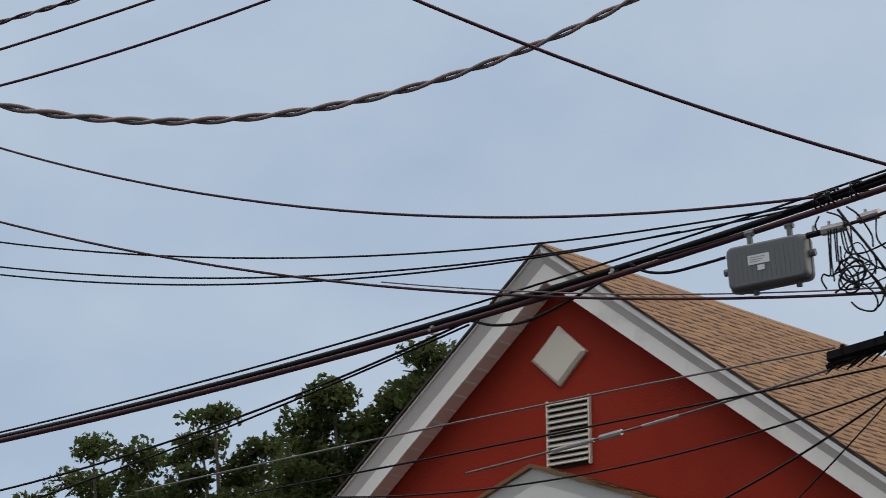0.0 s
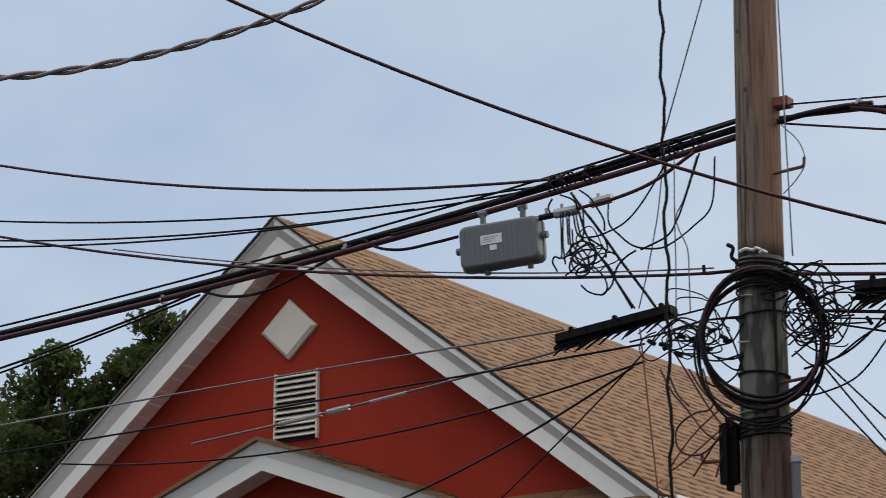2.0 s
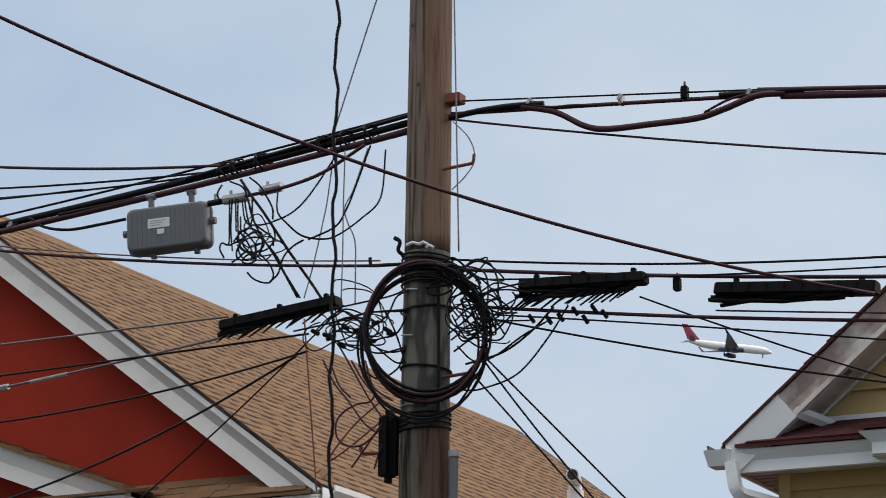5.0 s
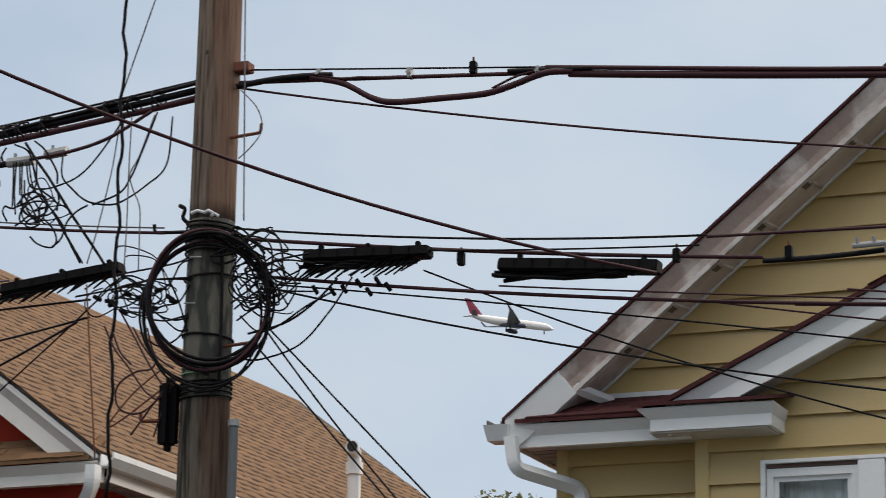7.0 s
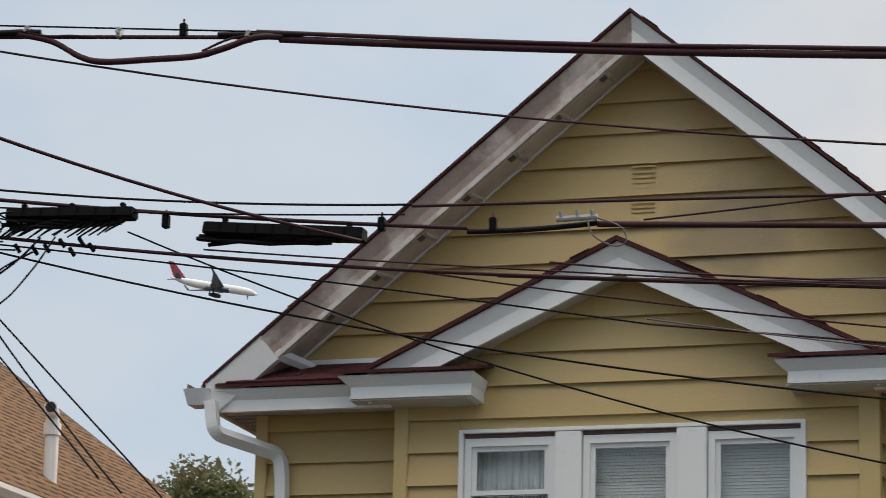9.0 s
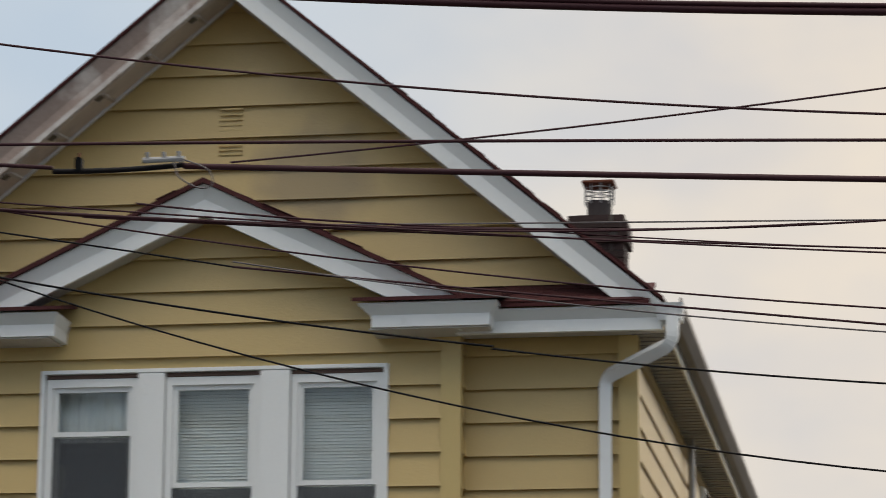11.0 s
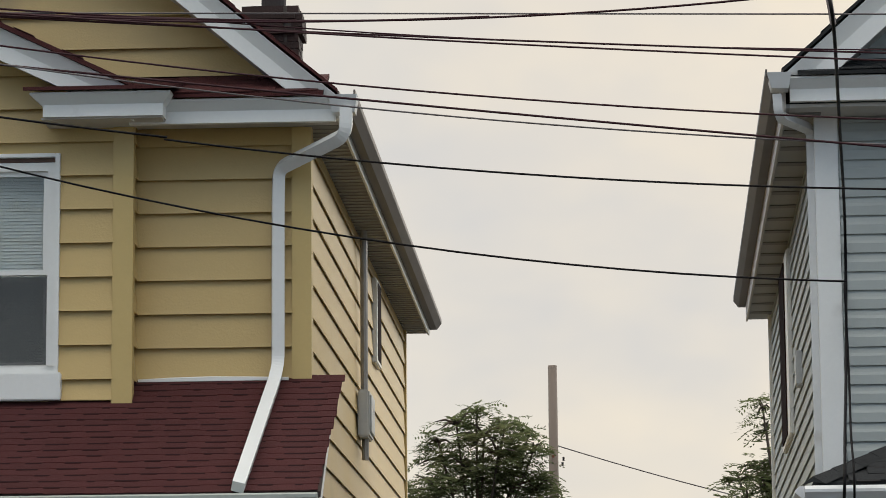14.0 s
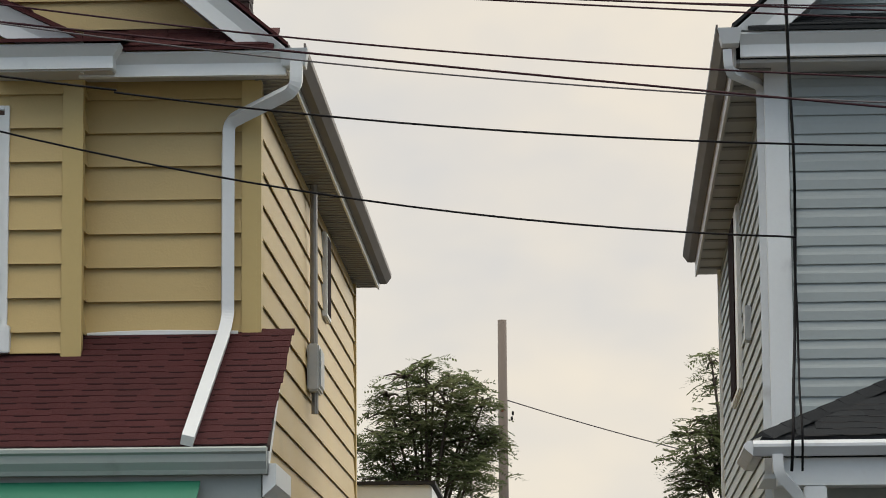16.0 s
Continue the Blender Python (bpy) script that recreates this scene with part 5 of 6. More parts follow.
hang((-18.22, 17.6, 8.522), (-10.92, 17.5, 7.548), 0.226, 0.0075, RUBBER, "thin slack wire joining the cable bundle", s0=-0.2, s1=1.06)
hang((-18.22, 17.6, 8.456), (-12.99, 17.5, 7.612), 0.123, 0.0075, RUBBER, "thin slack wire joining the cable bundle", s0=-0.2, s1=1.3)
hang((-18.15, 17.6, 6.631), (-13.28, 17.5, 7.231), 0.104, 0.009, RUBBER, "thin black drop wire", s0=-0.25, s1=1.04)
hang((-18.15, 17.7, 6.50), (-13.28, 17.5, 7.20), 0.05, 0.008, RUBBER, "thin black drop wire", s0=-0.25)
cable("slack_loop", spline([(-13.28, 17.48, 7.23), (-13.0, 17.45, 7.14), (-12.7, 17.45, 7.13), (-12.3, 17.45, 7.23), (-11.95, 17.48, 7.37)], 8), 0.011, RUBBER, "slack black loop under the trunk cable")
cable("slack_loop", spline([(-11.85, 17.48, 7.40), (-11.7, 17.45, 7.31), (-11.5, 17.45, 7.27), (-11.25, 17.45, 7.28), (-11.05, 17.45, 7.295)], 8), 0.011, RUBBER, "cable looping down to the amplifier box")
hang((-17.39, 19.0, 6.831), (-10.25, 17.5, 6.547), -0.02, 0.0075, GREY_WIRE, "thin drop wire to the black closure", s0=-0.1)
hang((-13.31, 17.6, 6.302), (-9.64, 17.5, 6.373), 0.004, 0.0075, RUBBER, "thin drop wire to the black closure", s0=-0.6)
hang((-13.98, 18.5, 6.23), (-9.64, 17.5, 6.257), 0.108, 0.0075, RUBBER, "thin drop wire to the pole", s0=-0.4)
hang((-11.83, 18.5, 5.872), (-9.73, 17.5, 6.231), 0.031, 0.0085, RUBBER, "thin drop wire to the pole", s0=-1.0)
w11 = hang((-13.18, 17.7, 6.186), (-10.07, 17.5, 6.439), 0.022, 0.0085, GREY_WIRE, "house service drop with a clamp", s0=-0.1)
for c0, c1, r in ((0.30, 0.42, 0.020), (0.44, 0.50, 0.028), (0.56, 0.66, 0.016)):
    part("service_clamp", tube(span((-13.18, 17.7, 6.186), (-10.07, 17.5, 6.439), 0.022, c0 - 0.14, c1 - 0.14, 3), r * 0.8, 7), STEEL, w11)
hang((-11.2, 18.2, 5.6), (-9.6, 17.45, 6.32), 0.02, 0.006, RUBBER, "thin drop wire to the pole", s0=-0.8, s1=1.2)
# to the right of the pole
hang((-8.62, 17.5, 7.745), (-6.35, 17.5, 7.585), -0.002, 0.0135, WINE, "dark wine trunk cable with clamps", "trunk_cable")
hang((-6.35, 17.5, 7.575), (-0.18, 17.5, 7.06), 0.049, 0.024, WINE, "dark wine trunk cable strung along the street", "trunk_cable", 0.0, 1.6)
hang((-6.5, 17.49, 7.628), (-0.18, 17.49, 7.092), 0.05, 0.015, WINE, "dark wine cable lashed along the trunk cable", "trunk_cable", 0.0, 1.6, wave=0.003)
hang((-8.62, 17.47, 7.71), (-7.95, 17.47, 7.72), -0.02, 0.020, RUBBER, "black cable tied to the trunk cable", "trunk_cable")
cable("slack_loop", spline([(-8.1, 17.47, 7.72), (-7.87, 17.47, 7.655), (-7.66, 17.47, 7.535), (-7.5, 17.47, 7.495), (-7.2, 17.47, 7.49), (-6.9, 17.47, 7.49), (-6.72, 17.47, 7.525), (-6.5, 17.47, 7.585), (-6.32, 17.49, 7.585)], 8), 0.021, WINE, "slack wine cable loop below the trunk cable")
cable("slack_loop", spline([(-8.1, 17.46, 7.74), (-7.9, 17.46, 7.69), (-7.75, 17.47, 7.685), (-7.6, 17.48, 7.67)], 8), 0.008, WINE, "short wine branch between the trunk and its loop")
cable("slack_loop", spline([(-6.85, 17.47, 7.52), (-6.68, 17.47, 7.585), (-6.5, 17.48, 7.615)], 8), 0.008, WINE, "short wine branch between the trunk and its loop")
hang((-6.75, 17.48, 7.625), (-6.2, 17.49, 7.592), 0.0, 0.017, RUBBER, "black cable tied to the trunk cable", "trunk_cable")
hang((-8.6, 17.5, 7.83), (-6.3, 17.5, 7.615), 0.0, 0.0059, RUBBER, "steel carrier strand over the trunk cable", "carrier_strand")
hang((-8.52, 17.5, 7.686), (-0.2, 17.5, 6.45), 0.163, 0.0076, WINE, "thin dark wire along the street", s0=-0.025, s1=1.25)
hang((-8.6, 17.48, 6.76), (-5.46, 17.5, 6.465), 0.043, 0.0076, RUBBER, "black strand over the splice closures", "carrier_strand")
hang((-5.46, 17.5, 6.455), (-0.2, 17.5, 6.296), -0.007, 0.010, WINE, "dark wire along the street", s1=1.6)
hang((-8.6, 17.5, 6.70), (-5.11, 17.5, 6.30), 0.026, 0.013, WINE, "dark wine cable carrying the splice closures", "trunk_cable")
hang((-5.11, 17.5, 6.278), (-4.31, 17.5, 6.292), 0.012, 0.017, RUBBER, "black cable bending into the strand clamp", "trunk_cable")
hang((-4.31, 17.5, 6.283), (1.5, 17.5, 5.982), 0.007, 0.019, WINE, "dark wine trunk cable strung along the street", "trunk_cable", 0.0, 1.45)
hang((-8.4, 17.45, 6.60), (-5.5, 17.48, 6.40), 0.02, 0.0059, RUBBER, "thin black wire below the strand")
hang((-8.45, 17.5, 6.44), (-2.29, 17.5, 5.833), 0.089, 0.012, WINE, "dark wine drop cable along the street")
hang((-2.29, 17.5, 5.833), (1.15, 17.5, 5.595), 0.03, 0.0045, WINE, "thin dark wire along the street", s1=1.4)
hang((-6.78, 17.46, 6.24), (1.15, 17.46, 5.538), 0.055, 0.0058, WINE, "thin dark wire along the street", s1=1.3)
hang((-8.3, 17.45, 6.36), (-4.0, 17.5, 5.664), -0.02, 0.0059, RUBBER, "thin dark wire along the street")
hang((-8.3, 17.45, 6.33), (-2.46, 17.5, 5.151), 0.110, 0.0071, RUBBER, "thin dark drop wire along the street")
hang((-7.30, 17.5, 6.388), (1.38, 17.5, 4.256), 0.442, 0.0063, RUBBER, "slack dark drop wire to the grey house")
hang((-4.03, 17.5, 6.296), (-0.19, 17.5, 6.606), 0.022, 0.0063, WINE, "thin dark wire rising from the clamp", s1=2.0)
hang((-3.9, 17.5, 5.78), (1.71, 17.5, 5.173), 0.075, 0.0059, WINE, "thin dark wire along the street", s0=-0.3, s1=1.3)
hang((-4.0, 17.5, 5.664), (1.7, 17.5, 5.012), 0.012, 0.007, WINE, "dark wire along the street", s1=1.3)
hang((-4.0, 17.48, 5.69), (0.92, 17.5, 5.08), 0.062, 0.005, GREY_WIRE, "thin wire along the street", s1=1.4)
hang((-3.34, 17.5, 5.275), (1.69, 17.5, 4.776), 0.088, 0.0063, RUBBER, "thin wire along the street", s0=0.172, s1=1.3)
hang((-3.35, 17.5, 5.916), (0.81, 17.5, 5.885), 0.09, 0.0067, WINE, "thin dark wire along the street", s0=-0.3, s1=1.124)
hang((-3.35, 17.48, 5.873), (-0.61, 17.5, 5.82), 0.032, 0.0067, WINE, "thin dark wire along the street", s0=-0.3)
hang((-3.02, 17.5, 5.846), (1.72, 17.5, 5.558), 0.014, 0.006, WINE, "thin dark wire along the street", s0=-0.4, s1=1.3)
hang((-1.71, 17.5, 5.861), (1.73, 17.5, 5.786), 0.0, 0.005, GREY_WIRE, "thin wire along the street", s0=-0.5, s1=1.3)
for x, z in ((-10.30, 7.575), (-10.20, 7.585), (-10.02, 7.60), (-9.55, 7.665), (-9.38, 7.68), (-9.20, 7.70)):
    lash = [(x + 0.03 * math.sin(a * 0.9), 17.48 + 0.055 * math.cos(a * 0.7), z - 0.02 + 0.06 * math.sin(a * 0.7)) for a in range(19)]
    tagged(part("cable_lashing", tube(lash, 0.008, 5), RUBBER), "black tie wound round the trunk cables", "cable tie", "cable lashings")
# strand clamps and tags
for x, z in ((-8.05, 7.735), (-7.42, 7.68), (-6.55, 7.60), (-12.0, 7.35), (-13.6, 7.20), (1.31, 6.0)):
    cl = tagged(part("cable_clamp", boxed(x - 0.014, x + 0.014, 17.465, 17.53, z - 0.028, z + 0.04, bevel=0.005), STEEL), "small steel clamp on the trunk cable", "cable clamp", "cable clamps")
    part("clamp_bolt", tube([(x, 17.455, z), (x, 17.44, z)], 0.010, 6), STEEL, cl)
for x, z in ((-6.99, 7.685), (-7.05, 6.45), (-5.65, 6.36), (-4.95, 6.32)):
    tg = tagged(part("cable_tag", boxed(x - 0.022, x + 0.022, 17.475, 17.525, z - 0.05, z + 0.035, bevel=0.006), BLACK_PLASTIC), "dark plastic tag clipped to the strand", "cable tag", "cable tags")
    part("tag_clip", tube([(x, 17.5, z + 0.04), (x, 17.5, z + 0.065)], 0.008, 6), RUST, tg)
sc = tagged(part("strand_splice", tube([(-4.55, 17.46, 6.315), (-4.3, 17.46, 6.318)], 0.018, 8), STEEL), "grey metal strand splice with bolts", "splice")
for x in (-4.52, -4.42, -4.33):
    part("splice_bolt", tube([(x, 17.46, 6.30), (x, 17.44, 6.36)], 0.012, 6), STEEL, sc)
cable("slack_loop", spline([(-4.36, 17.45, 6.30), (-4.32, 17.43, 6.20), (-4.2, 17.43, 6.13), (-4.12, 17.43, 6.15), (-4.15, 17.43, 6.24), (-4.3, 17.45, 6.31)], 8), 0.005, GREY_WIRE, "thin loop of wire at the splice")
# upright wires near the pole
wv = [Vector((-9.425 + 0.014 * math.sin(i * 0.9) + 0.006 * math.sin(i * 2.1) + 0.032 * i / 60, 17.385, 9.686 - 4.65 * i / 60)) for i in range(61)]
cable("riser_wire", wv, 0.0125, RUBBER, "wavy black wire hanging beside the pole")
hang((-9.007, 17.3, 8.748), (-9.428, 17.4, 7.706), 0.0, 0.0055, GREY_WIRE, "thin grey wire by the pole", "riser_wire", -0.8, 1.0)
hang((-8.5175, 17.3, 8.664), (-8.458, 17.3, 6.753), 0.0, 0.0055, GREY_WIRE, "thin grey wire by the pole", "riser_wire", -0.5, 1.0)
cable("slack_loop", spline([(-9.2, 17.4, 7.58), (-9.5, 17.38, 7.42), (-9.8, 17.4, 7.36), (-10.1, 17.42, 7.34)], 8), 0.012, WINE, "wine jumper cable from the trunk to the tap")
cable("slack_loop", spline([(-8.56, 17.4, 7.66), (-8.43, 17.38, 7.52), (-8.39, 17.38, 7.38), (-8.45, 17.38, 7.28), (-8.56, 17.4, 7.20)], 8), 0.004, GREY_WIRE, "thin loop of wire by the pole step")
for a, b, sg in (((-8.30, 17.4, 6.06), (-7.55, 17.4, 5.30), 0.0), ((-8.32, 17.4, 6.05), (-7.74, 17.4, 5.32), 0.01), ((-8.38, 17.4, 5.95), (-7.85, 17.4, 5.36), 0.0)):
    hang(a, b, sg, 0.0065, RUBBER, "thin drop wire falling away behind the pole", s1=1.9)
cable("slack_loop", spline([(-7.75, 17.42, 6.36), (-7.9, 17.42, 6.15), (-8.1, 17.42, 5.95), (-8.35, 17.4, 5.87), (-8.5, 17.4, 5.88)], 8), 0.006, RUBBER, "slack black wire swinging to the pole")
cable("slack_loop", spline([(-7.85, 17.42, 6.36), (-8.0, 17.42, 6.22), (-8.2, 17.42, 6.10), (-8.45, 17.4, 6.04)], 8), 0.0075, RUBBER, "slack black wire swinging to the pole")
cable("slack_loop", spline([(-9.0, 17.4, 5.75), (-9.3, 17.4, 5.55), (-9.42, 17.4, 5.5), (-9.25, 17.4, 5.7), (-9.05, 17.4, 5.85)], 6), 0.006, RUST, "reddish loop of old wire")
hang((-9.62, 17.4, 6.45), (-9.5, 17.4, 5.3), 0.0, 0.006, RUST, "thin reddish wire hanging down", "riser_wire")


# loops and drops of thin wire under the line taps
for line_ in (((-10.224, 7.335), (-10.218, 7.131), (-10.221, 7.022), (-10.274, 7.037), (-10.291, 7), (-10.255, 6.933)),
              ((-10.202, 7.332), (-10.205, 7.129), (-10.186, 6.971)),
              ((-10.171, 7.328), (-10.161, 7.162), (-10.157, 7.099)),
              ((-10.15, 7.325), (-10.144, 7.16), (-10.121, 7.002), (-10.047, 6.934), (-9.982, 6.887)),
              ((-10.115, 7.32), (-10.07, 7.15), (-9.962, 7.113), (-9.855, 7.129), (-9.727, 7.19), (-9.599, 7.319), (-9.358, 7.587)),):
    cable("slack_loop", spline([(x, 17.4 + 0.03 * math.sin(9 * x), z) for x, z in line_], 8), 0.0066, RUBBER, "thin black wire looping below the line taps")
for line_ in (((-10.093, 7.317), (-10.048, 7.147), (-9.983, 7.061), (-9.897, 6.973), (-9.824, 6.879), (-9.781, 6.785), (-9.67, 6.6)),
              ((-9.834, 7.344), (-9.833, 7.196), (-9.769, 7.11), (-9.662, 7.019), (-9.494, 6.978), (-9.368, 6.988), (-9.201, 7.073), (-9.076, 7.208), (-9.049, 7.53)),
              ((-10.178, 7.032), (-10.113, 7.086), (-10.048, 7.101), (-9.983, 7.077), (-9.931, 7.023), (-9.923, 6.968), (-9.961, 6.935), (-10.026, 6.931), (-10.09, 6.959), (-10.143, 7.004)),
              ((-9.863, 7.103), (-9.846, 7.012), (-9.897, 6.942), (-9.982, 6.926), (-10.06, 6.916), (-10.09, 6.881), (-10.034, 6.859), (-9.978, 6.879), (-10, 6.928), (-10.069, 6.941), (-10.133, 6.91), (-10.185, 6.893)),
              ((-10.046, 6.799), (-9.994, 6.75), (-9.926, 6.718), (-9.87, 6.715), (-9.849, 6.763), (-9.875, 6.835), (-9.944, 6.909)),):
    cable("slack_loop", spline([(x, 17.4 + 0.03 * math.sin(9 * x), z) for x, z in line_], 8), 0.0066, RUBBER, "thin black wire looping below the line taps")
for line_ in (((-9.654, 6.991), (-9.726, 6.951), (-9.785, 6.881), (-9.819, 6.77), (-9.874, 6.716)),
              ((-10.225, 7.457), (-10.102, 7.389), (-10.045, 7.264), (-9.979, 7.099), (-9.832, 6.868), (-9.687, 6.602)),
              ((-10.212, 7.013), (-10.113, 7.035), (-10.005, 7.072)),
              ((-10.122, 7.196), (-10.109, 7.078), (-10.048, 7), (-9.982, 6.887)),
              ((-9.62, 6.991), (-9.409, 7.043), (-9.325, 7.128), (-9.262, 7.253), (-9.148, 7.564)),):
    cable("slack_loop", spline([(x, 17.4 + 0.03 * math.sin(9 * x), z) for x, z in line_], 8), 0.0066, RUBBER, "thin black wire looping below the line taps")
for line_ in (((-10.05, 7.452), (-9.972, 7.39), (-9.92, 7.317), (-9.868, 7.22), (-9.863, 7.142)),
              ((-10.29, 7.443), (-10.321, 7.388), (-10.303, 7.33)),
              ((-10.023, 7.308), (-10.022, 7.144), (-10.083, 7.074), (-10.091, 6.998), (-10.047, 6.946)),
              ((-10.063, 7.313), (-9.997, 7.133), (-9.867, 7.023), (-9.854, 6.959)),):
    cable("slack_loop", spline([(x, 17.4 + 0.03 * math.sin(9 * x), z) for x, z in line_], 8), 0.0066, RUBBER, "thin black wire looping below the line taps")
for line_ in (((-9.417, 7.642), (-9.472, 7.263), (-9.514, 7.076), (-9.578, 6.817), (-9.641, 6.596)),
              ((-9.333, 7.552), (-9.338, 7.168), (-9.335, 6.862), (-9.34, 6.552)),
              ((-9.165, 7.547), (-9.262, 7.272), (-9.325, 7.166), (-9.305, 7.068), (-9.243, 6.926), (-9.235, 6.736), (-9.232, 6.509)),):
    cable("slack_loop", spline([(x, 17.4 + 0.03 * math.sin(9 * x), z) for x, z in line_], 8), 0.005, GREY_WIRE, "thin grey wire hanging beside the pole")
for line_ in (((-10.129, 7.452), (-10.028, 7.32), (-9.941, 7.211), (-9.854, 7.083), (-9.747, 6.915), (-9.599, 6.705), (-9.502, 6.572)),):
    cable("slack_loop", spline([(x, 17.4 + 0.03 * math.sin(9 * x), z) for x, z in line_], 8), 0.0095, RUBBER, "black wire slanting from the trunk to the closure")
# wires crowded round the pole
for line_ in (((-9.368, 6.479), (-9.182, 6.502), (-8.977, 6.537), (-8.835, 6.564)),
              ((-9.681, 6.365), (-9.389, 6.388), (-9.141, 6.433), (-8.836, 6.423)),
              ((-9.162, 6.436), (-8.978, 6.433), (-8.848, 6.41)),
              ((-9.183, 6.289), (-9.019, 6.4), (-8.937, 6.521), (-8.835, 6.546)),
              ((-9.368, 6.423), (-9.285, 6.45), (-9.183, 6.375), (-9.102, 6.224), (-8.98, 6.166), (-8.851, 6.166)),
              ((-9.163, 6.194), (-9.061, 6.257), (-8.939, 6.28), (-8.849, 6.38)),):
    cable("slack_loop", spline([(x, 17.36 + 0.03 * math.sin(11 * x + z), z) for x, z in line_], 8), 0.0062, RUBBER, "black wire crowded round the pole")
for line_ in (((-9.348, 6.327), (-9.183, 6.289), (-9.061, 6.19), (-8.94, 6.095), (-8.851, 6.085)),
              ((-9.266, 6.224), (-9.061, 6.164), (-8.879, 6.18)),
              ((-9.019, 6.438), (-8.939, 6.28), (-8.879, 6.125), (-8.852, 6.049)),
              ((-9.184, 6.085), (-9.062, 5.998), (-8.92, 6.056), (-8.858, 6.197)),
              ((-8.551, 6.715), (-8.453, 6.647), (-8.355, 6.561), (-8.318, 6.391), (-8.294, 6.206)),
              ((-8.552, 6.678), (-8.413, 6.668), (-8.303, 6.61), (-8.273, 6.496), (-8.291, 6.351)),):
    cable("slack_loop", spline([(x, 17.36 + 0.03 * math.sin(11 * x + z), z) for x, z in line_], 8), 0.0062, RUBBER, "black wire crowded round the pole")
for line_ in (((-8.472, 6.668), (-8.372, 6.711), (-8.254, 6.659), (-8.198, 6.541), (-8.196, 6.413)),
              ((-8.533, 6.62), (-8.474, 6.52), (-8.376, 6.453), (-8.218, 6.489), (-8.022, 6.52)),
              ((-8.556, 6.383), (-8.456, 6.444), (-8.297, 6.48), (-8.14, 6.479), (-7.985, 6.453)),
              ((-8.558, 6.236), (-8.437, 6.332), (-8.318, 6.409), (-8.18, 6.429)),
              ((-8.557, 6.291), (-8.439, 6.204), (-8.32, 6.245), (-8.221, 6.325), (-8.065, 6.325)),
              ((-8.538, 6.197), (-8.418, 6.293), (-8.319, 6.318), (-8.144, 6.279), (-7.988, 6.272)),):
    cable("slack_loop", spline([(x, 17.36 + 0.03 * math.sin(11 * x + z), z) for x, z in line_], 8), 0.0062, RUBBER, "black wire crowded round the pole")
for line_ in (((-8.52, 6.122), (-8.4, 6.2), (-8.262, 6.202), (-8.136, 6.278), (-8.084, 6.327)),
              ((-8.536, 6.362), (-8.459, 6.225), (-8.342, 6.138), (-8.263, 6.173)),
              ((-8.527, 6.416), (-8.417, 6.366), (-8.36, 6.25), (-8.459, 6.188), (-8.518, 6.268)),
              ((-8.517, 6.323), (-8.417, 6.403), (-8.338, 6.357), (-8.332, 6.247), (-8.439, 6.222)),
              ((-8.499, 6.156), (-8.382, 6.052), (-8.226, 6.06), (-8.029, 6.175), (-7.873, 6.266)),
              ((-8.555, 6.475), (-8.415, 6.495), (-8.26, 6.348), (-8.145, 6.189)),):
    cable("slack_loop", spline([(x, 17.36 + 0.03 * math.sin(11 * x + z), z) for x, z in line_], 8), 0.0062, RUBBER, "black wire crowded round the pole")
# wires curling away below the coil
for line_ in (((-9.154, 6.123), (-9.106, 5.969), (-9.053, 5.909), (-8.952, 5.843)),
              ((-9.073, 5.911), (-9.114, 5.852), (-9.216, 5.841), (-9.319, 5.788), (-9.36, 5.719), (-9.34, 5.625), (-9.258, 5.573), (-9.157, 5.578), (-9.035, 5.668), (-8.933, 5.749)),
              ((-9.463, 6.157), (-9.38, 5.999), (-9.278, 5.877), (-9.156, 5.717), (-9.075, 5.654)),
              ((-9.359, 6.257), (-9.236, 6.057), (-9.114, 5.86), (-8.994, 5.701)),
              ((-8.933, 5.768), (-9.034, 5.687), (-9.157, 5.534), (-9.239, 5.432)),
              ((-8.974, 5.699), (-9.027, 5.558), (-9.077, 5.41)),
              ((-9.401, 6.112), (-9.339, 5.976), (-9.257, 5.893)),
              ((-9.256, 6.134), (-9.154, 5.975), (-8.993, 5.81), (-8.913, 5.784)),):
    cable("slack_loop", spline([(x, 17.38, z) for x, z in line_], 8), 0.0065, WINE, "dark wire curling away below the coil")

# great coil of spare cable hung on the pole
coil = empty("cable_coil", pose(-8.66, 17.27, 6.23, 0, 0, 26.5), "large black coil of spare cable hung on the pole", "cable coil")
rngk = random.Random(8)
for k in range(10):
    ra, rb = 0.395 + rngk.uniform(-0.03, 0.02), 0.44 + rngk.uniform(-0.045, 0.02)
    ox, oz, oy = rngk.uniform(-0.02, 0.02) - (0.04 if k > 6 else 0), rngk.uniform(-0.03, 0.03) - (0.05 if k > 6 else 0), rngk.uniform(-0.03, 0.03)
    if k > 6:
        rb += 0.05
    pts = [(ox + ra * math.cos(a * 0.157), oy + 0.02 * math.sin(a * 0.31 + k), oz + rb * math.sin(a * 0.157)) for a in range(41)]
    part("turn", tube(pts, 0.0115 if k < 5 else 0.0078, 6), RUBBER if k % 5 else WINE, coil, smooth=True)


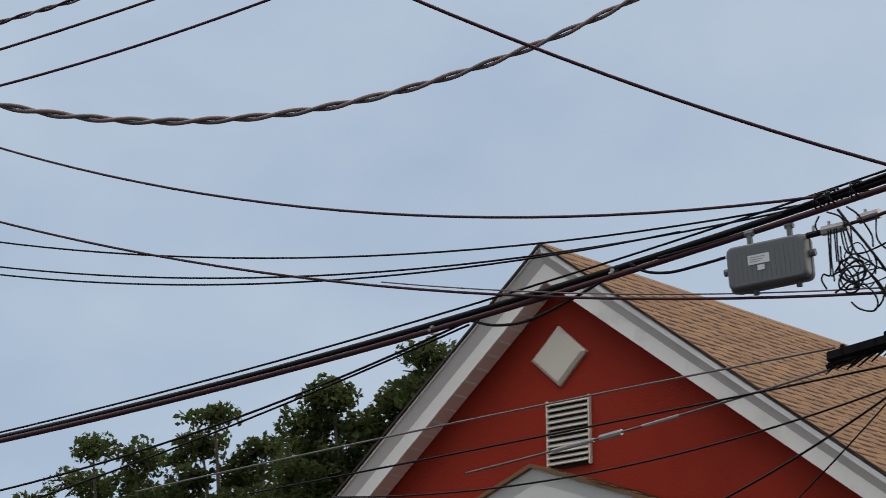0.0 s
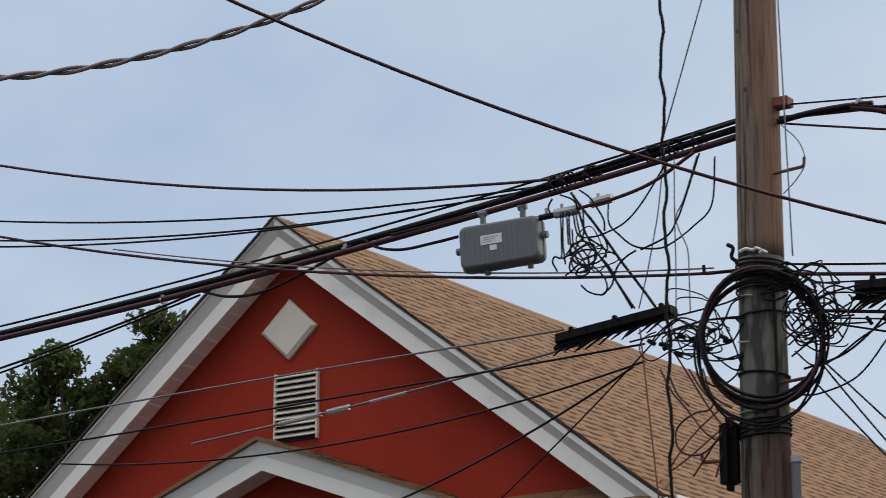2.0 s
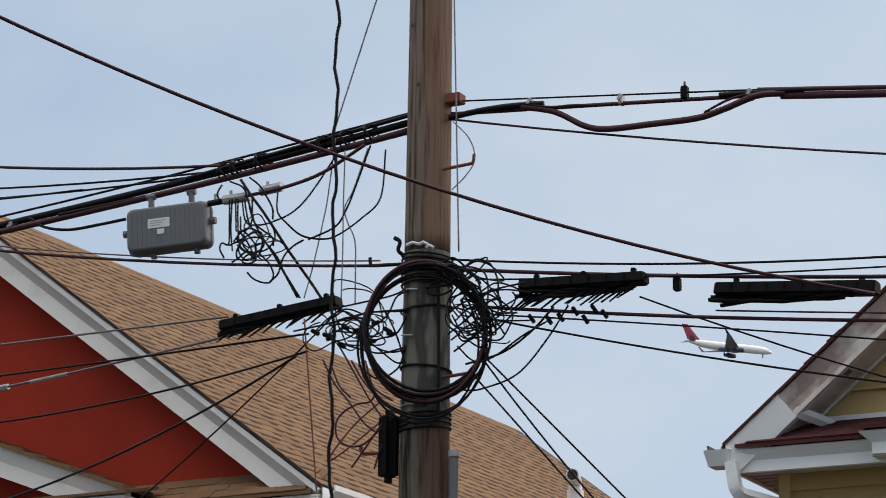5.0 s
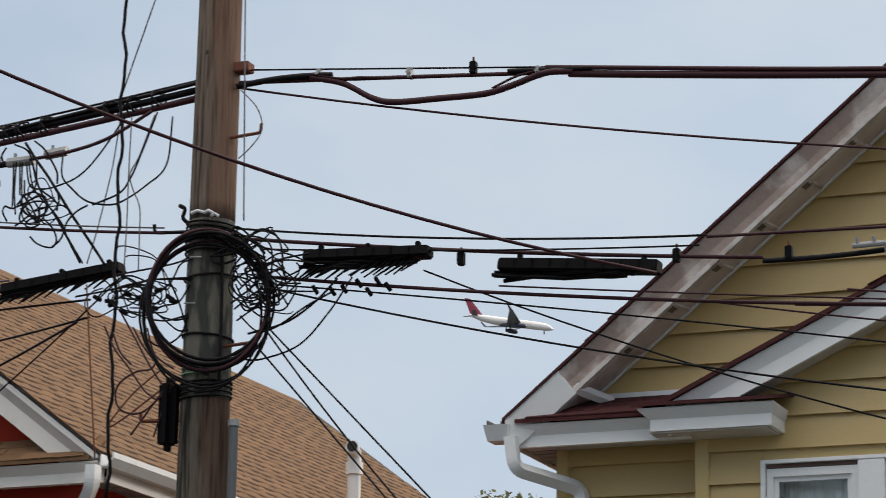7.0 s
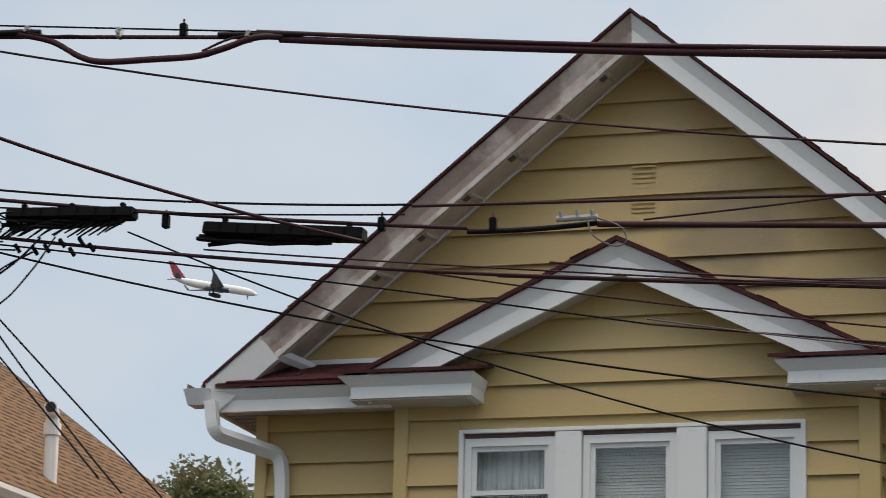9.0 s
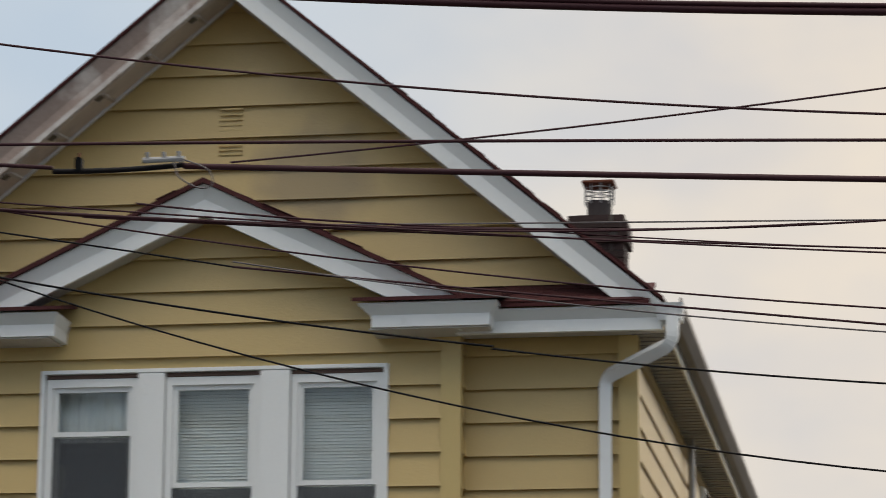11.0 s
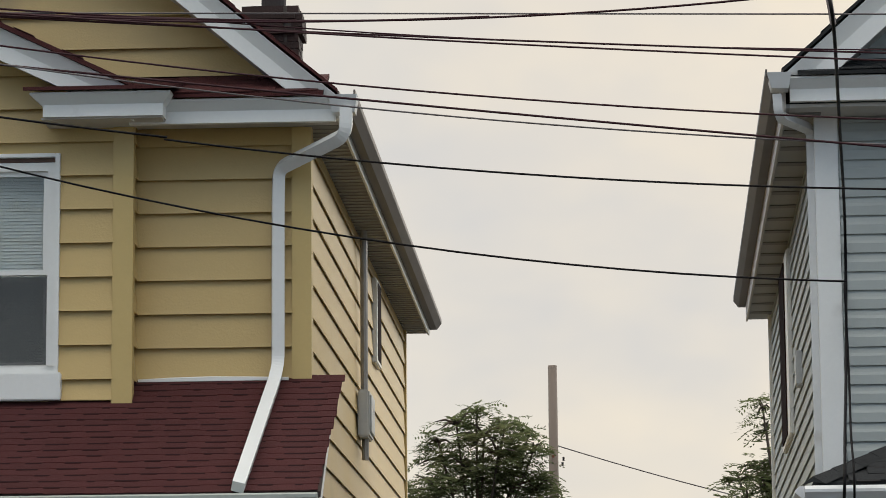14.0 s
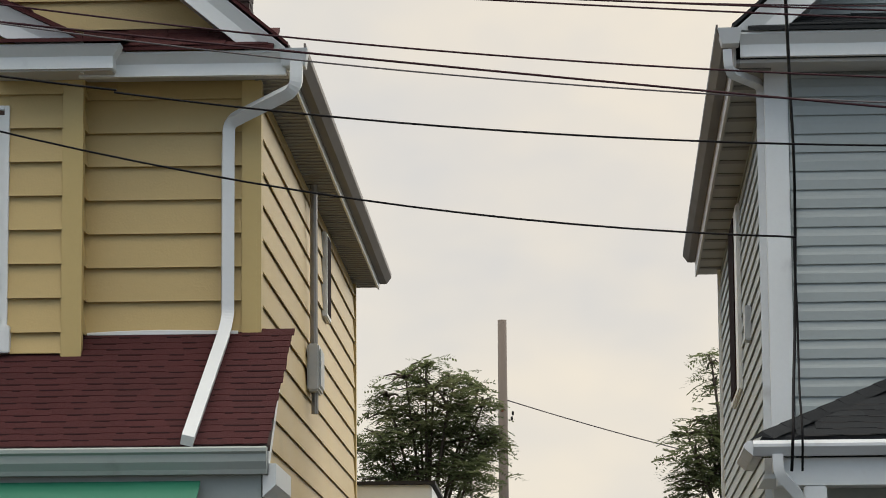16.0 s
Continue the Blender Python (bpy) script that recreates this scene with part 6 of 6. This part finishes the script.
def tangle(at, size, loops, r, mat, seed, label, slack=0.5):
    """Loose loops of thin wire in a knot."""
    rng = random.Random(seed)
    bm = bmesh.new()
    for _ in range(loops):
        c = [max(-0.7, min(0.7, rng.gauss(0, 0.4))) * s for s in size]
        ra, rb = rng.uniform(0.25, 0.75) * size[0] * slack * 2, rng.uniform(0.25, 0.75) * size[2] * slack * 2
        ph, turns, tilt = rng.uniform(0, 6.28), rng.uniform(0.5, 1.3), rng.uniform(-0.8, 0.8)
        n = 30
        pts = []
        for i in range(n):
            a = ph + turns * 6.28 * i / (n - 1)
            u, w = ra * math.cos(a) * (1 + 0.2 * math.sin(2.3 * a)), rb * math.sin(a) * (1 + 0.2 * math.cos(1.7 * a))
            pts.append((at[0] + c[0] + u * math.cos(tilt) - w * math.sin(tilt), at[1] + c[1] + 0.04 * math.sin(a * 1.3), at[2] + c[2] + u * math.sin(tilt) + w * math.cos(tilt)))
        tube(pts, r * rng.uniform(0.8, 1.3), 5, bm)
    return tagged(part("wire_tangle", bm, mat, smooth=True), label, "wires", kind="stuff")


tangle((-10.007, 17.42, 7.011), (0.13, 0.05, 0.19), 5, 0.0055, RUBBER, 12, "loops of thin black wire under the line taps", 0.6)
tangle((-9.33, 17.4, 6.36), (0.34, 0.08, 0.22), 9, 0.005, RUBBER, 4, "knot of thin black wires beside the pole", 0.45)
tangle((-8.36, 17.4, 6.36), (0.17, 0.08, 0.22), 13, 0.005, RUBBER, 5, "dense knot of black wires beside the pole", 0.55)
tangle((-8.45, 17.36, 6.62), (0.2, 0.06, 0.10), 9, 0.0068, RUBBER, 9, "thick black wires crowded at the pole", 0.5)
for k in range(11):
    x, z = -9.55 + 0.055 * k + (0.03 if k % 2 else 0), 6.36 - 0.035 * (k % 4)
    tagged(part("wire_connector", tube([(x, 17.38, z), (x + 0.05, 17.38, z - 0.03 + 0.02 * (k % 3))], 0.015, 7), BLACK_PLASTIC), "small black crimp connector on a wire", "connector", "wire connectors")
for x, z in ((-7.93, 6.32), (-7.85, 6.33), (-7.75, 6.36), (-7.68, 6.30), (-7.55, 6.322), (-8.05, 6.34), (-7.62, 6.36)):
    tagged(part("wire_connector", tube([(x, 17.485, z), (x + 0.035, 17.485, z - 0.05)], 0.014, 7), BLACK_PLASTIC), "small black crimp connector on a wire", "connector", "wire connectors")


def closure(a, b, h, label, teeth, drop=0.12, bundle=0, deep=0.0):
    """A long splice closure on the strand: ribbed body, end caps, hooks, a row of ports below."""
    a, b = Vector(a), Vector(b)
    L = (b - a).length
    tilt = math.degrees(math.atan2(b.z - a.z, b.x - a.x))
    root = empty("splice_closure", pose(*a, 0, -tilt, 0), label, "splice closure", "splice closures")
    bm = bmesh.new()
    solid(bm, [[(x, -0.07 * k, -h * 0.35 * k), (x, -0.055 * k, -h * 0.5 * k), (x, 0.055 * k, -h * 0.5 * k), (x, 0.07 * k, -h * 0.35 * k), (x, 0.06 * k, h * 0.4 * k), (x, 0.03 * k, h * 0.5 * k), (x, -0.03 * k, h * 0.5 * k), (x, -0.06 * k, h * 0.4 * k)]
               for x, k in ((0, 0.8), (0.015, 1), (L - 0.015, 1), (L, 0.8))])
    body = part("body", bm, BLACK_PLASTIC, root)
    n = int(L / 0.11)
    for i in range(1, n):
        x = L * i / n
        part("rib", boxed(x - 0.005, x + 0.005, -0.0725, 0.0725, -h * 0.36, h * 0.33), BLACK_PLASTIC, body)
    for x in (0.12 * L, 0.5 * L, 0.9 * L):
        part("hanger", boxed(x - 0.015, x + 0.015, -0.02, 0.02, h * 0.5 - 0.004, h * 0.5 + 0.03, bevel=0.005), BLACK_PLASTIC, root)
    rng = random.Random(int(L * 1000))
    for i in range(bundle):
        # cables lashed under the tray, deepest at its lower end
        ph, dep = rng.uniform(0, 6), h * 0.5 + deep * (i + 0.6) / bundle
        x_a, x_b = rng.uniform(-0.04, 0.06), L * rng.uniform(0.78, 1.0)
        part("lashed_cable", tube([(x_a + (x_b - x_a) * k / 8, -0.03 + 0.02 * math.sin(ph + k), -dep * (1.0 - 0.35 * k / 8) + 0.006 * math.sin(ph * 2 + k * 1.7)) for k in range(9)], 0.5 * deep / bundle + 0.006, 6), BLACK_PLASTIC, root)
    for i in range(teeth):
        x = L * (0.10 + 0.84 * i / max(teeth - 1, 1)) + rng.uniform(-0.012, 0.012)
        d_, lean_ = drop * rng.uniform(0.75, 1.15), rng.uniform(0.10, 0.17)
        top_ = -h * 0.45 - deep * 0.5 * (1 - 0.5 * x / L)
        part("port", tube([(x, -0.03, top_), (x - lean_ * 0.5, -0.05, top_ - d_ * 0.55), (x - lean_, -0.05, top_ - d_)], 0.0105, 6, r_end=0.005), BLACK_PLASTIC, root)
    return root


closure((-10.28, 17.48, 6.475), (-9.41, 17.48, 6.565), 0.075, "long black splice closure with drop wires on the strand", 11, 0.07, 3, 0.03)
closure((-8.10, 17.48, 6.535), (-7.25, 17.48, 6.50), 0.075, "long black splice closure with a comb of ports", 17, 0.10, 5, 0.075)
closure((-6.78, 17.48, 6.375), (-5.75, 17.48, 6.285), 0.085, "long black splice closure on the strand", 0, 0.1, 4, 0.06)

# amplifier box hung below the trunk cable
amp = empty("amplifier_box", pose(-10.69, 17.46, 7.18, 0, -3.4, 10), "grey cast-metal line amplifier hung under the cable", "amplifier box")


def casting(rings_, w, h, r, n=5):
    """A hollow-looking case with round corners: (y, share of its full size) from front to back."""
    out = []
    for y, k in rings_:
        ring = []
        for cx_, cz_, a0 in ((1, 1, 0), (-1, 1, 90), (-1, -1, 180), (1, -1, 270)):
            for i in range(n + 1):
                a = radians(a0 + 90 * i / n)
                ring.append((cx_ * (w - r) - (1 - k) * cx_ * 0.4 + r * math.cos(a), y, cz_ * (h - r) - (1 - k) * cz_ * 0.4 + r * math.sin(a)))
        out.append(ring)
    return solid(bmesh.new(), out)


part("body", casting(((-0.02, 1.0), (0.03, 1.0), (0.034, 0.96), (0.10, 0.94)), 0.29, 0.155, 0.045), AMP, amp)
part("lid", casting(((-0.110, 0.945), (-0.104, 0.97), (-0.085, 0.99), (-0.03, 1.0), (-0.024, 1.02), (-0.0205, 1.02)), 0.29, 0.155, 0.045), AMP, amp)
for i in range(15):
    x = -0.24 + i * 0.034
    part("fin", boxed(x - 0.004, x + 0.004, -0.1125, -0.108, -0.115, 0.115), AMP, amp)
lab = part("sticker", boxed(-0.125, 0.03, -0.1145, -0.1105, -0.005, 0.06), STICKER, amp, "pale sticker with faded print")
for k in range(3):
    part("print_bar", boxed(-0.11, 0.0 - 0.02 * k, -0.1158, -0.1147, 0.04 - 0.015 * k, 0.046 - 0.015 * k), BARS, lab)
part("small_sticker", boxed(-0.06, -0.01, -0.1145, -0.1105, -0.05, -0.015), STICKER, amp)
for x in (-0.14, 0.15):
    part("hanger", tube([(x, 0, 0.14), (x, 0, 0.245)], 0.022, 8), AMP, amp)
    part("hanger_cap", tube([(x - 0.03, 0, 0.25), (x + 0.03, 0, 0.25)], 0.024, 8), AMP, amp)
for x in (-0.12, 0.19):
    part("bolt_foot", tube([(x, -0.02, -0.14), (x, -0.02, -0.19)], 0.022, 8), AMP, amp)
for x, z in ((-0.31, 0.0), (0.31, 0.02)):
    part("lug", tube([(x - 0.02, -0.03, z), (x + 0.02, -0.03, z)], 0.026, 8), AMP, amp)
for x0, x1, z0, z1, nm in ((-10.40, -10.28, 7.33, 7.335, "cable_fitting"), (-10.28, -10.08, 7.34, 7.345, "line_tap"), (-10.0, -9.84, 7.37, 7.385, "line_tap")):
    t_ = tagged(part(nm, tube([(x0, 17.45, z0), (x1, 17.45, z1)], 0.035 if nm == "line_tap" else 0.022, 8), STEEL if nm == "line_tap" else RUBBER), "small metal tap on the jumper cable" if nm == "line_tap" else "black fitting on the amplifier's cable", "line tap", "line taps")
    part("tap_bolt", tube([(x0 + 0.05, 17.45, z0), (x0 + 0.05, 17.45, z0 + 0.06)], 0.012, 6), STEEL, t_)

# black service wire down the grey house front
cable("service_wire", spline([(1.31, 17.5, 5.98), (1.348, 17.52, 5.72), (1.527, 19.6, 5.577), (1.7158, 21.8, 5.30), (1.695, 21.75, 4.4), (1.605, 20.9, 3.75), (1.57, 20.55, 3.45), (1.56, 20.62, 3.18)], 8), 0.0105, RUBBER, "black service wire down the grey house corner")
cable("service_wire", spline([(1.70, 21.80, 4.9), (1.705, 21.70, 4.3), (1.645, 20.9, 3.75), (1.63, 20.55, 3.45), (1.63, 20.62, 3.18)], 8), 0.008, RUBBER, "thin black wire down the grey house corner")
tagged(part("wire_insulator", tube([(1.325, 17.5, 5.88), (1.346, 17.51, 5.735)], 0.018, 8), BARE_WIRE), "pale insulator at the top of the service wire", "insulator")

# ---- far pole ----
fp = empty("utility_pole", pose(-0.95, 60.0, 0), "distant pale wooden utility pole between trees", "utility pole")
part("shaft", tube([(0, 0, 0), (0, 0, 5), (0.0, 0, 9.16)], 0.11, 12, r_end=0.085), FAR_POLE, fp, smooth=True)
for z in (7.4, 5.6):
    part("bolt", tube([(-0.01, -0.11, z), (-0.01, -0.13, z)], 0.03, 6), RUST, fp)
hang((-0.86, 60.0, 7.61), (2.0, 60.0, 6.75), 0.02, 0.012, GREY_WIRE, "thin wire from the distant pole", s1=1.2)
for dx_, dz_ in ((0.12, 7.35), (0.10, 7.25)):
    part("insulator", tube([(0.05 + dx_, -0.1, dz_), (0.09 + dx_, -0.1, dz_)], 0.04, 7), RUBBER, fp)


# ---- trees ----
def tree(at, lobes, leaf, per_lobe, mat, label, trunk_r=0.2, seed=1, clump=0.35, long=1.0, fork=2.5, frond=False):
    """A tapered trunk with limbs to each lobe, and a crown of separate leaves in clumps. lobes: (x, y, z, rx, rz) from the foot."""
    rng = np.random.default_rng(seed)
    root = empty("tree", Matrix.Translation(at), label, "tree", "trees")
    bm = bmesh.new()
    top = max(l[2] for l in lobes)
    tube(spline([(0, 0, 0), (0.1, 0.05, fork * 0.6), (-0.05, 0.0, fork), (0.05, 0, fork + (top - fork) * 0.7)], 5), trunk_r, 8, bm, r_end=trunk_r * 0.3)
    for lx_, ly_, lz_, rx_, rz_ in lobes:
        tube(spline([(0, 0, fork * 0.9), (lx_ * 0.35, ly_ * 0.35, fork + (lz_ - fork) * 0.55), (lx_, ly_, lz_)], 5), trunk_r * (0.28 if frond else 0.45), 6, bm, r_end=0.015)
        for _ in range(5):
            d = rng.normal(size=3)
            d /= np.linalg.norm(d)
            tube([(lx_, ly_, lz_), (lx_ + d[0] * rx_ * 0.5, ly_ + d[1] * rx_ * 0.5, lz_ + d[2] * rz_ * 0.5 + 0.05), (lx_ + d[0] * rx_ * 0.95, ly_ + d[1] * rx_ * 0.95, lz_ + d[2] * rz_ * 0.95)], 0.03, 5, bm, r_end=0.008)
    part("trunk", bm, BARK, root, smooth=True)
    verts, faces = [], []
    for lx_, ly_, lz_, rx_, rz_ in lobes:
        n_cl = max(int(per_lobe / 45 * min(1.6, rx_ * rz_ / 0.25)), 4)
        rx_, rz_ = max(rx_ - clump * 0.7, 0.06), max(rz_ - clump * 0.7, 0.05)
        d = rng.normal(size=(n_cl, 3))
        d /= np.linalg.norm(d, axis=1)[:, None]
        rad = rng.uniform(0.25, 1.08, size=(n_cl, 1)) ** 0.6
        cen = np.array((lx_, ly_, lz_)) + d * rad * np.array((rx_, rx_, rz_))
        for c in cen:
            if frond:
                # a spray of compound leaves, each a drooping stalk with leaflets on both sides
                for _ in range(6):
                    az_, ln_ = rng.uniform(0, 6.28), rng.uniform(0.2, 0.42)
                    run = np.array((math.cos(az_), math.sin(az_), rng.uniform(-0.3, 0.7)))
                    side = np.array((-math.sin(az_), math.cos(az_), rng.uniform(-0.4, 0.4)))
                    base = c + rng.normal(size=3) * clump * 0.5
                    for j in range(1, 8):
                        f_ = j / 7
                        st = base + run * ln_ * f_ + np.array((0, 0, -0.22 * ln_ * f_ * f_ * 2))
                        for sg in (-1, 1):
                            tip = st + side * sg * leaf * rng.uniform(0.9, 1.4) + run * leaf * 0.5 + np.array((0, 0, rng.uniform(-0.5, 0.1) * leaf))
                            mid = (st + tip) / 2
                            k = len(verts)
                            verts += [tuple(st), tuple(mid + run * leaf * 0.22), tuple(tip), tuple(mid - run * leaf * 0.22)]
                            faces.append((k, k + 1, k + 2, k + 3))
                continue
            m_ = 45
            q = rng.normal(size=(m_, 3))
            q *= np.minimum(1.0, 1.5 / np.linalg.norm(q, axis=1))[:, None]
            p = c + q * clump * np.array((1, 1, 0.7))
            u = rng.normal(size=(m_, 3))
            u[:, 2] -= 0.4
            u /= np.linalg.norm(u, axis=1)[:, None]
            w = np.cross(u, rng.normal(size=(m_, 3)))
            w /= np.linalg.norm(w, axis=1)[:, None]
            s = leaf * rng.uniform(0.6, 1.3, size=(m_, 1))
            for a, b, c2, e in zip(p - u * s * 0.5 * long, p + w * s * 0.28, p + u * s * 0.5 * long, p - w * s * 0.28):
                k = len(verts)
                verts += [tuple(a), tuple(b), tuple(c2), tuple(e)]
                faces.append((k, k + 1, k + 2, k + 3))
    me = bpy.data.meshes.new("crown")
    me.from_pydata(verts, [], faces)
    me.materials.append(mat)
    cr = new("crown", me)
    cr.parent = root
    return root


# broad trees behind the red house
tree((-29.37, 36, -0.22), ((-0.22, -0.45, 12.51, 0.47, 0.28), (-0.78, -0.15, 12.16, 0.62, 0.32), (0.11, 0.15, 12.02, 0.64, 0.42), (0.99, 0.45, 12.74, 0.59, 0.28), (1.55, -0.3, 12.91, 0.48, 0.24), (0.82, 0, 12.26, 0.62, 0.42), (-1.15, 0.3, 11.84, 0.45, 0.27), (-0.45, -0.45, 11.53, 0.88, 0.44), (-0.78, -0.15, 11.05, 0.94, 0.4), (0.54, 0.15, 11.43, 0.75, 0.52), (-1.12, 0.45, 10.7, 0.89, 0.53), (1.42, -0.3, 12.35, 0.53, 0.43), (-0.56, 0, 12.75, 0.13, 0.09), (0.1, 0, 9.4, 1.3, 1.2)), 0.115, 1500, LEAF_OAK, "broad dark green tree with some rusty leaves", 0.3, 3, 0.13, fork=6.0)
tree((-32.01, 36, -0.22), ((0.06, -0.45, 12.5, 0.56, 0.2), (-0.47, -0.15, 12.19, 0.5, 0.29), (0.62, 0.15, 12.07, 0.42, 0.23), (0.07, 0.45, 11.77, 0.72, 0.38), (-0.79, -0.3, 11.64, 0.5, 0.33), (0.55, 0, 11.26, 0.63, 0.32), (-0.39, 0.3, 11.16, 0.76, 0.43), (0.26, -0.45, 10.59, 1.26, 0.53), (-1.04, -0.15, 12.06, 0.24, 0.17), (0.1, 0, 9.4, 1.3, 1.2)), 0.115, 1100, LEAF_OAK, "broad dark green tree with rusty tips and open gaps", 0.25, 4, 0.13, fork=6.0)
tree((-34.58, 36, -0.22), ((0.02, -0.45, 12.36, 0.4, 0.28), (0.75, -0.15, 12.17, 0.44, 0.35), (-0.73, 0.15, 12, 0.63, 0.3), (0.23, 0.45, 11.78, 0.8, 0.39), (-1.48, -0.3, 11.68, 0.52, 0.25), (0.91, 0, 11.37, 0.55, 0.33), (-0.57, 0.3, 11.1, 1.06, 0.47), (0.68, -0.45, 10.76, 1.03, 0.55), (0.1, 0, 9.4, 1.3, 1.2)), 0.115, 1000, LEAF_OAK, "broad dark green tree with rusty tips and open gaps", 0.25, 5, 0.13, fork=6.0)
# tree in the gap between the red and yellow houses
tree((-17.3, 45, 0), ((0.0, 0, 9.4, 0.8, 0.8), (0.9, 0.2, 9.0, 0.8, 0.7), (-0.9, 0.2, 9.2, 0.7, 0.6), (0, 0, 8.2, 1.5, 1.0), (-1.6, 0, 9.0, 0.5, 0.4)), 0.10, 3000, LEAF_ASH, "green tree in the gap between the houses", 0.2, 6, 0.25, fork=4.5)
# feathery trees in the gap between the yellow and grey houses
tree((-2.1, 52, 0), ((0.02, -0.45, 7.34, 0.38, 0.15), (-0.33, -0.15, 7.19, 0.38, 0.15), (0.47, 0.15, 7.18, 0.42, 0.17), (0.86, 0.45, 7.06, 0.21, 0.15), (0.14, -0.3, 6.97, 0.7, 0.23), (-0.64, 0, 6.91, 0.33, 0.15), (-0.57, 0.3, 6.64, 0.52, 0.26), (0.37, -0.45, 6.65, 0.7, 0.3), (0.94, -0.15, 6.7, 0.26, 0.23), (-0.1, 0.15, 6.36, 0.94, 0.38), (0.6, 0.45, 6.21, 0.7, 0.38), (-0.66, -0.3, 6.08, 0.66, 0.38), (0.93, 0, 6.07, 0.42, 0.42), (-0.01, 0.3, 5.7, 1.03, 0.42), (0.74, -0.45, 5.51, 0.66, 0.42), (-0.57, -0.15, 5.42, 0.66, 0.42), (0, 0, 4.1, 1.3, 0.8)), 0.085, 1150, LEAF_ASH, "feathery green-brown tree behind the houses", 0.14, 7, 0.15, 2.0, fork=3.0, frond=True)
tree((2.966, 52, 0), ((-0.34, -0.45, 7.35, 0.15, 0.27), (-0.27, -0.15, 7.02, 0.11, 0.17), (-0.44, 0.15, 6.41, 0.37, 0.15), (-0.72, 0.45, 6.24, 0.33, 0.13), (-0.3, -0.3, 6.08, 0.42, 0.23), (0.07, 0, 6.31, 0.56, 0.47), (-0.03, 0.3, 5.66, 0.84, 0.47), (-0.63, -0.45, 5.8, 0.47, 0.28), (-0.41, -0.15, 5.38, 0.65, 0.37), (0, 0, 4.1, 1.3, 0.8)), 0.085, 1150, LEAF_ASH, "feathery green-brown tree behind the grey house", 0.14, 8, 0.14, 2.0, fork=3.0, frond=True)
# small outbuilding eave behind the yellow house
sh = empty("shed", pose(-1.55, 34.5, 0), "white-trimmed shed corner behind the yellow house", "shed")
part("wall", boxed(-1.2, 0.02, 0.0, 2.0, 0, 3.9), CREAM, sh)
part("eave_trim", boxed(-1.2, 0.22, -0.2, 2.2, 3.90, 4.12, bevel=0.02), WHITE, sh)
part("roof", boxed(-1.25, 0.26, -0.24, 2.24, 4.124, 4.16), DARK, sh)

# ---- airliner, far off and low ----
air = empty("airplane", pose(-556.7, 1450, 367.3, 0, 2.0, 40.0), "white airliner with navy belly and red tail on approach", "airplane")


def fuselage(n=20):
    bm = bmesh.new()
    prof = ((-23, 0.15, 1.3), (-20, 0.9, 0.95), (-15, 1.7, 0.35), (-9, 2.1, 0), (8, 2.1, 0), (15, 2.1, 0), (19.5, 1.8, -0.15), (22, 1.15, -0.45), (23.5, 0.3, -0.75))
    solid(bm, [[(x, r * math.cos(2 * math.pi * k / n), z + r * math.sin(2 * math.pi * k / n)) for k in range(n)] for x, r, z in prof])
    return bm


def blade(root_le, root_te, tip_le, tip_te, t):
    """A wing or fin between its root and tip chords."""
    bm = bmesh.new()
    a, b, c, d = (Vector(q) for q in (root_le, root_te, tip_le, tip_te))
    nrm = (b - a).cross(c - a).normalized()
    ring = lambda p, q, k: [p, p.lerp(q, 0.3) + nrm * t * k, q, p.lerp(q, 0.3) - nrm * t * k]
    return solid(bm, [ring(a, b, 1.0), ring(c, d, 0.35)])


fz = part("fuselage", fuselage(), PLANE_WHITE, air, smooth=True)
part("belly_fairing", solid(bmesh.new(), [[(x, r * math.cos(2 * math.pi * k / 14), -1.35 + 0.62 * r * math.sin(2 * math.pi * k / 14)) for k in range(14)] for x, r in ((-7, 0.4), (-4, 2.1), (5, 2.1), (8, 0.4))]), PLANE_GREY, air, smooth=True)
for s in (1, -1):
    wg = part("wing", blade((6, 1.8 * s, -1.2), (-2.5, 1.8 * s, -1.2), (-5.5, 20 * s, 1.2), (-7.5, 20 * s, 1.2), 0.5), PLANE_GREY, air)
    part("winglet", blade((-5.6, 20 * s, 1.2), (-7.5, 20 * s, 1.2), (-8.3, 20.9 * s, 3.9), (-9.2, 20.9 * s, 3.9), 0.12), PLANE_NAVY, wg)
    part("engine", solid(bmesh.new(), [[(x, 6.6 * s + r * math.cos(2 * math.pi * k / 14), -2.6 + r * math.sin(2 * math.pi * k / 14)) for k in range(14)] for x, r in ((6.2, 1.15), (5.0, 1.35), (2.5, 1.3), (0.2, 0.7))]), PLANE_NAVY, air, smooth=True)
    part("tailplane", blade((-17.5, 0.6 * s, 1.2), (-21, 0.6 * s, 1.2), (-21.3, 8 * s, 2.0), (-23, 8 * s, 2.0), 0.25), PLANE_GREY, air)
    part("main_gear", tube([(-1, 3 * s, -1.8), (-1, 3 * s, -4.3)], 0.35, 8), DARK, air)
part("tail_fin", blade((-14.5, 0, 1.6), (-21.5, 0, 1.6), (-21.8, 0, 9.6), (-25, 0, 9.6), 0.3), PLANE_RED, air, "red and dark tail fin")
part("nose_gear", tube([(18.5, 0, -1.9), (18.5, 0, -3.9)], 0.3, 8), DARK, air)
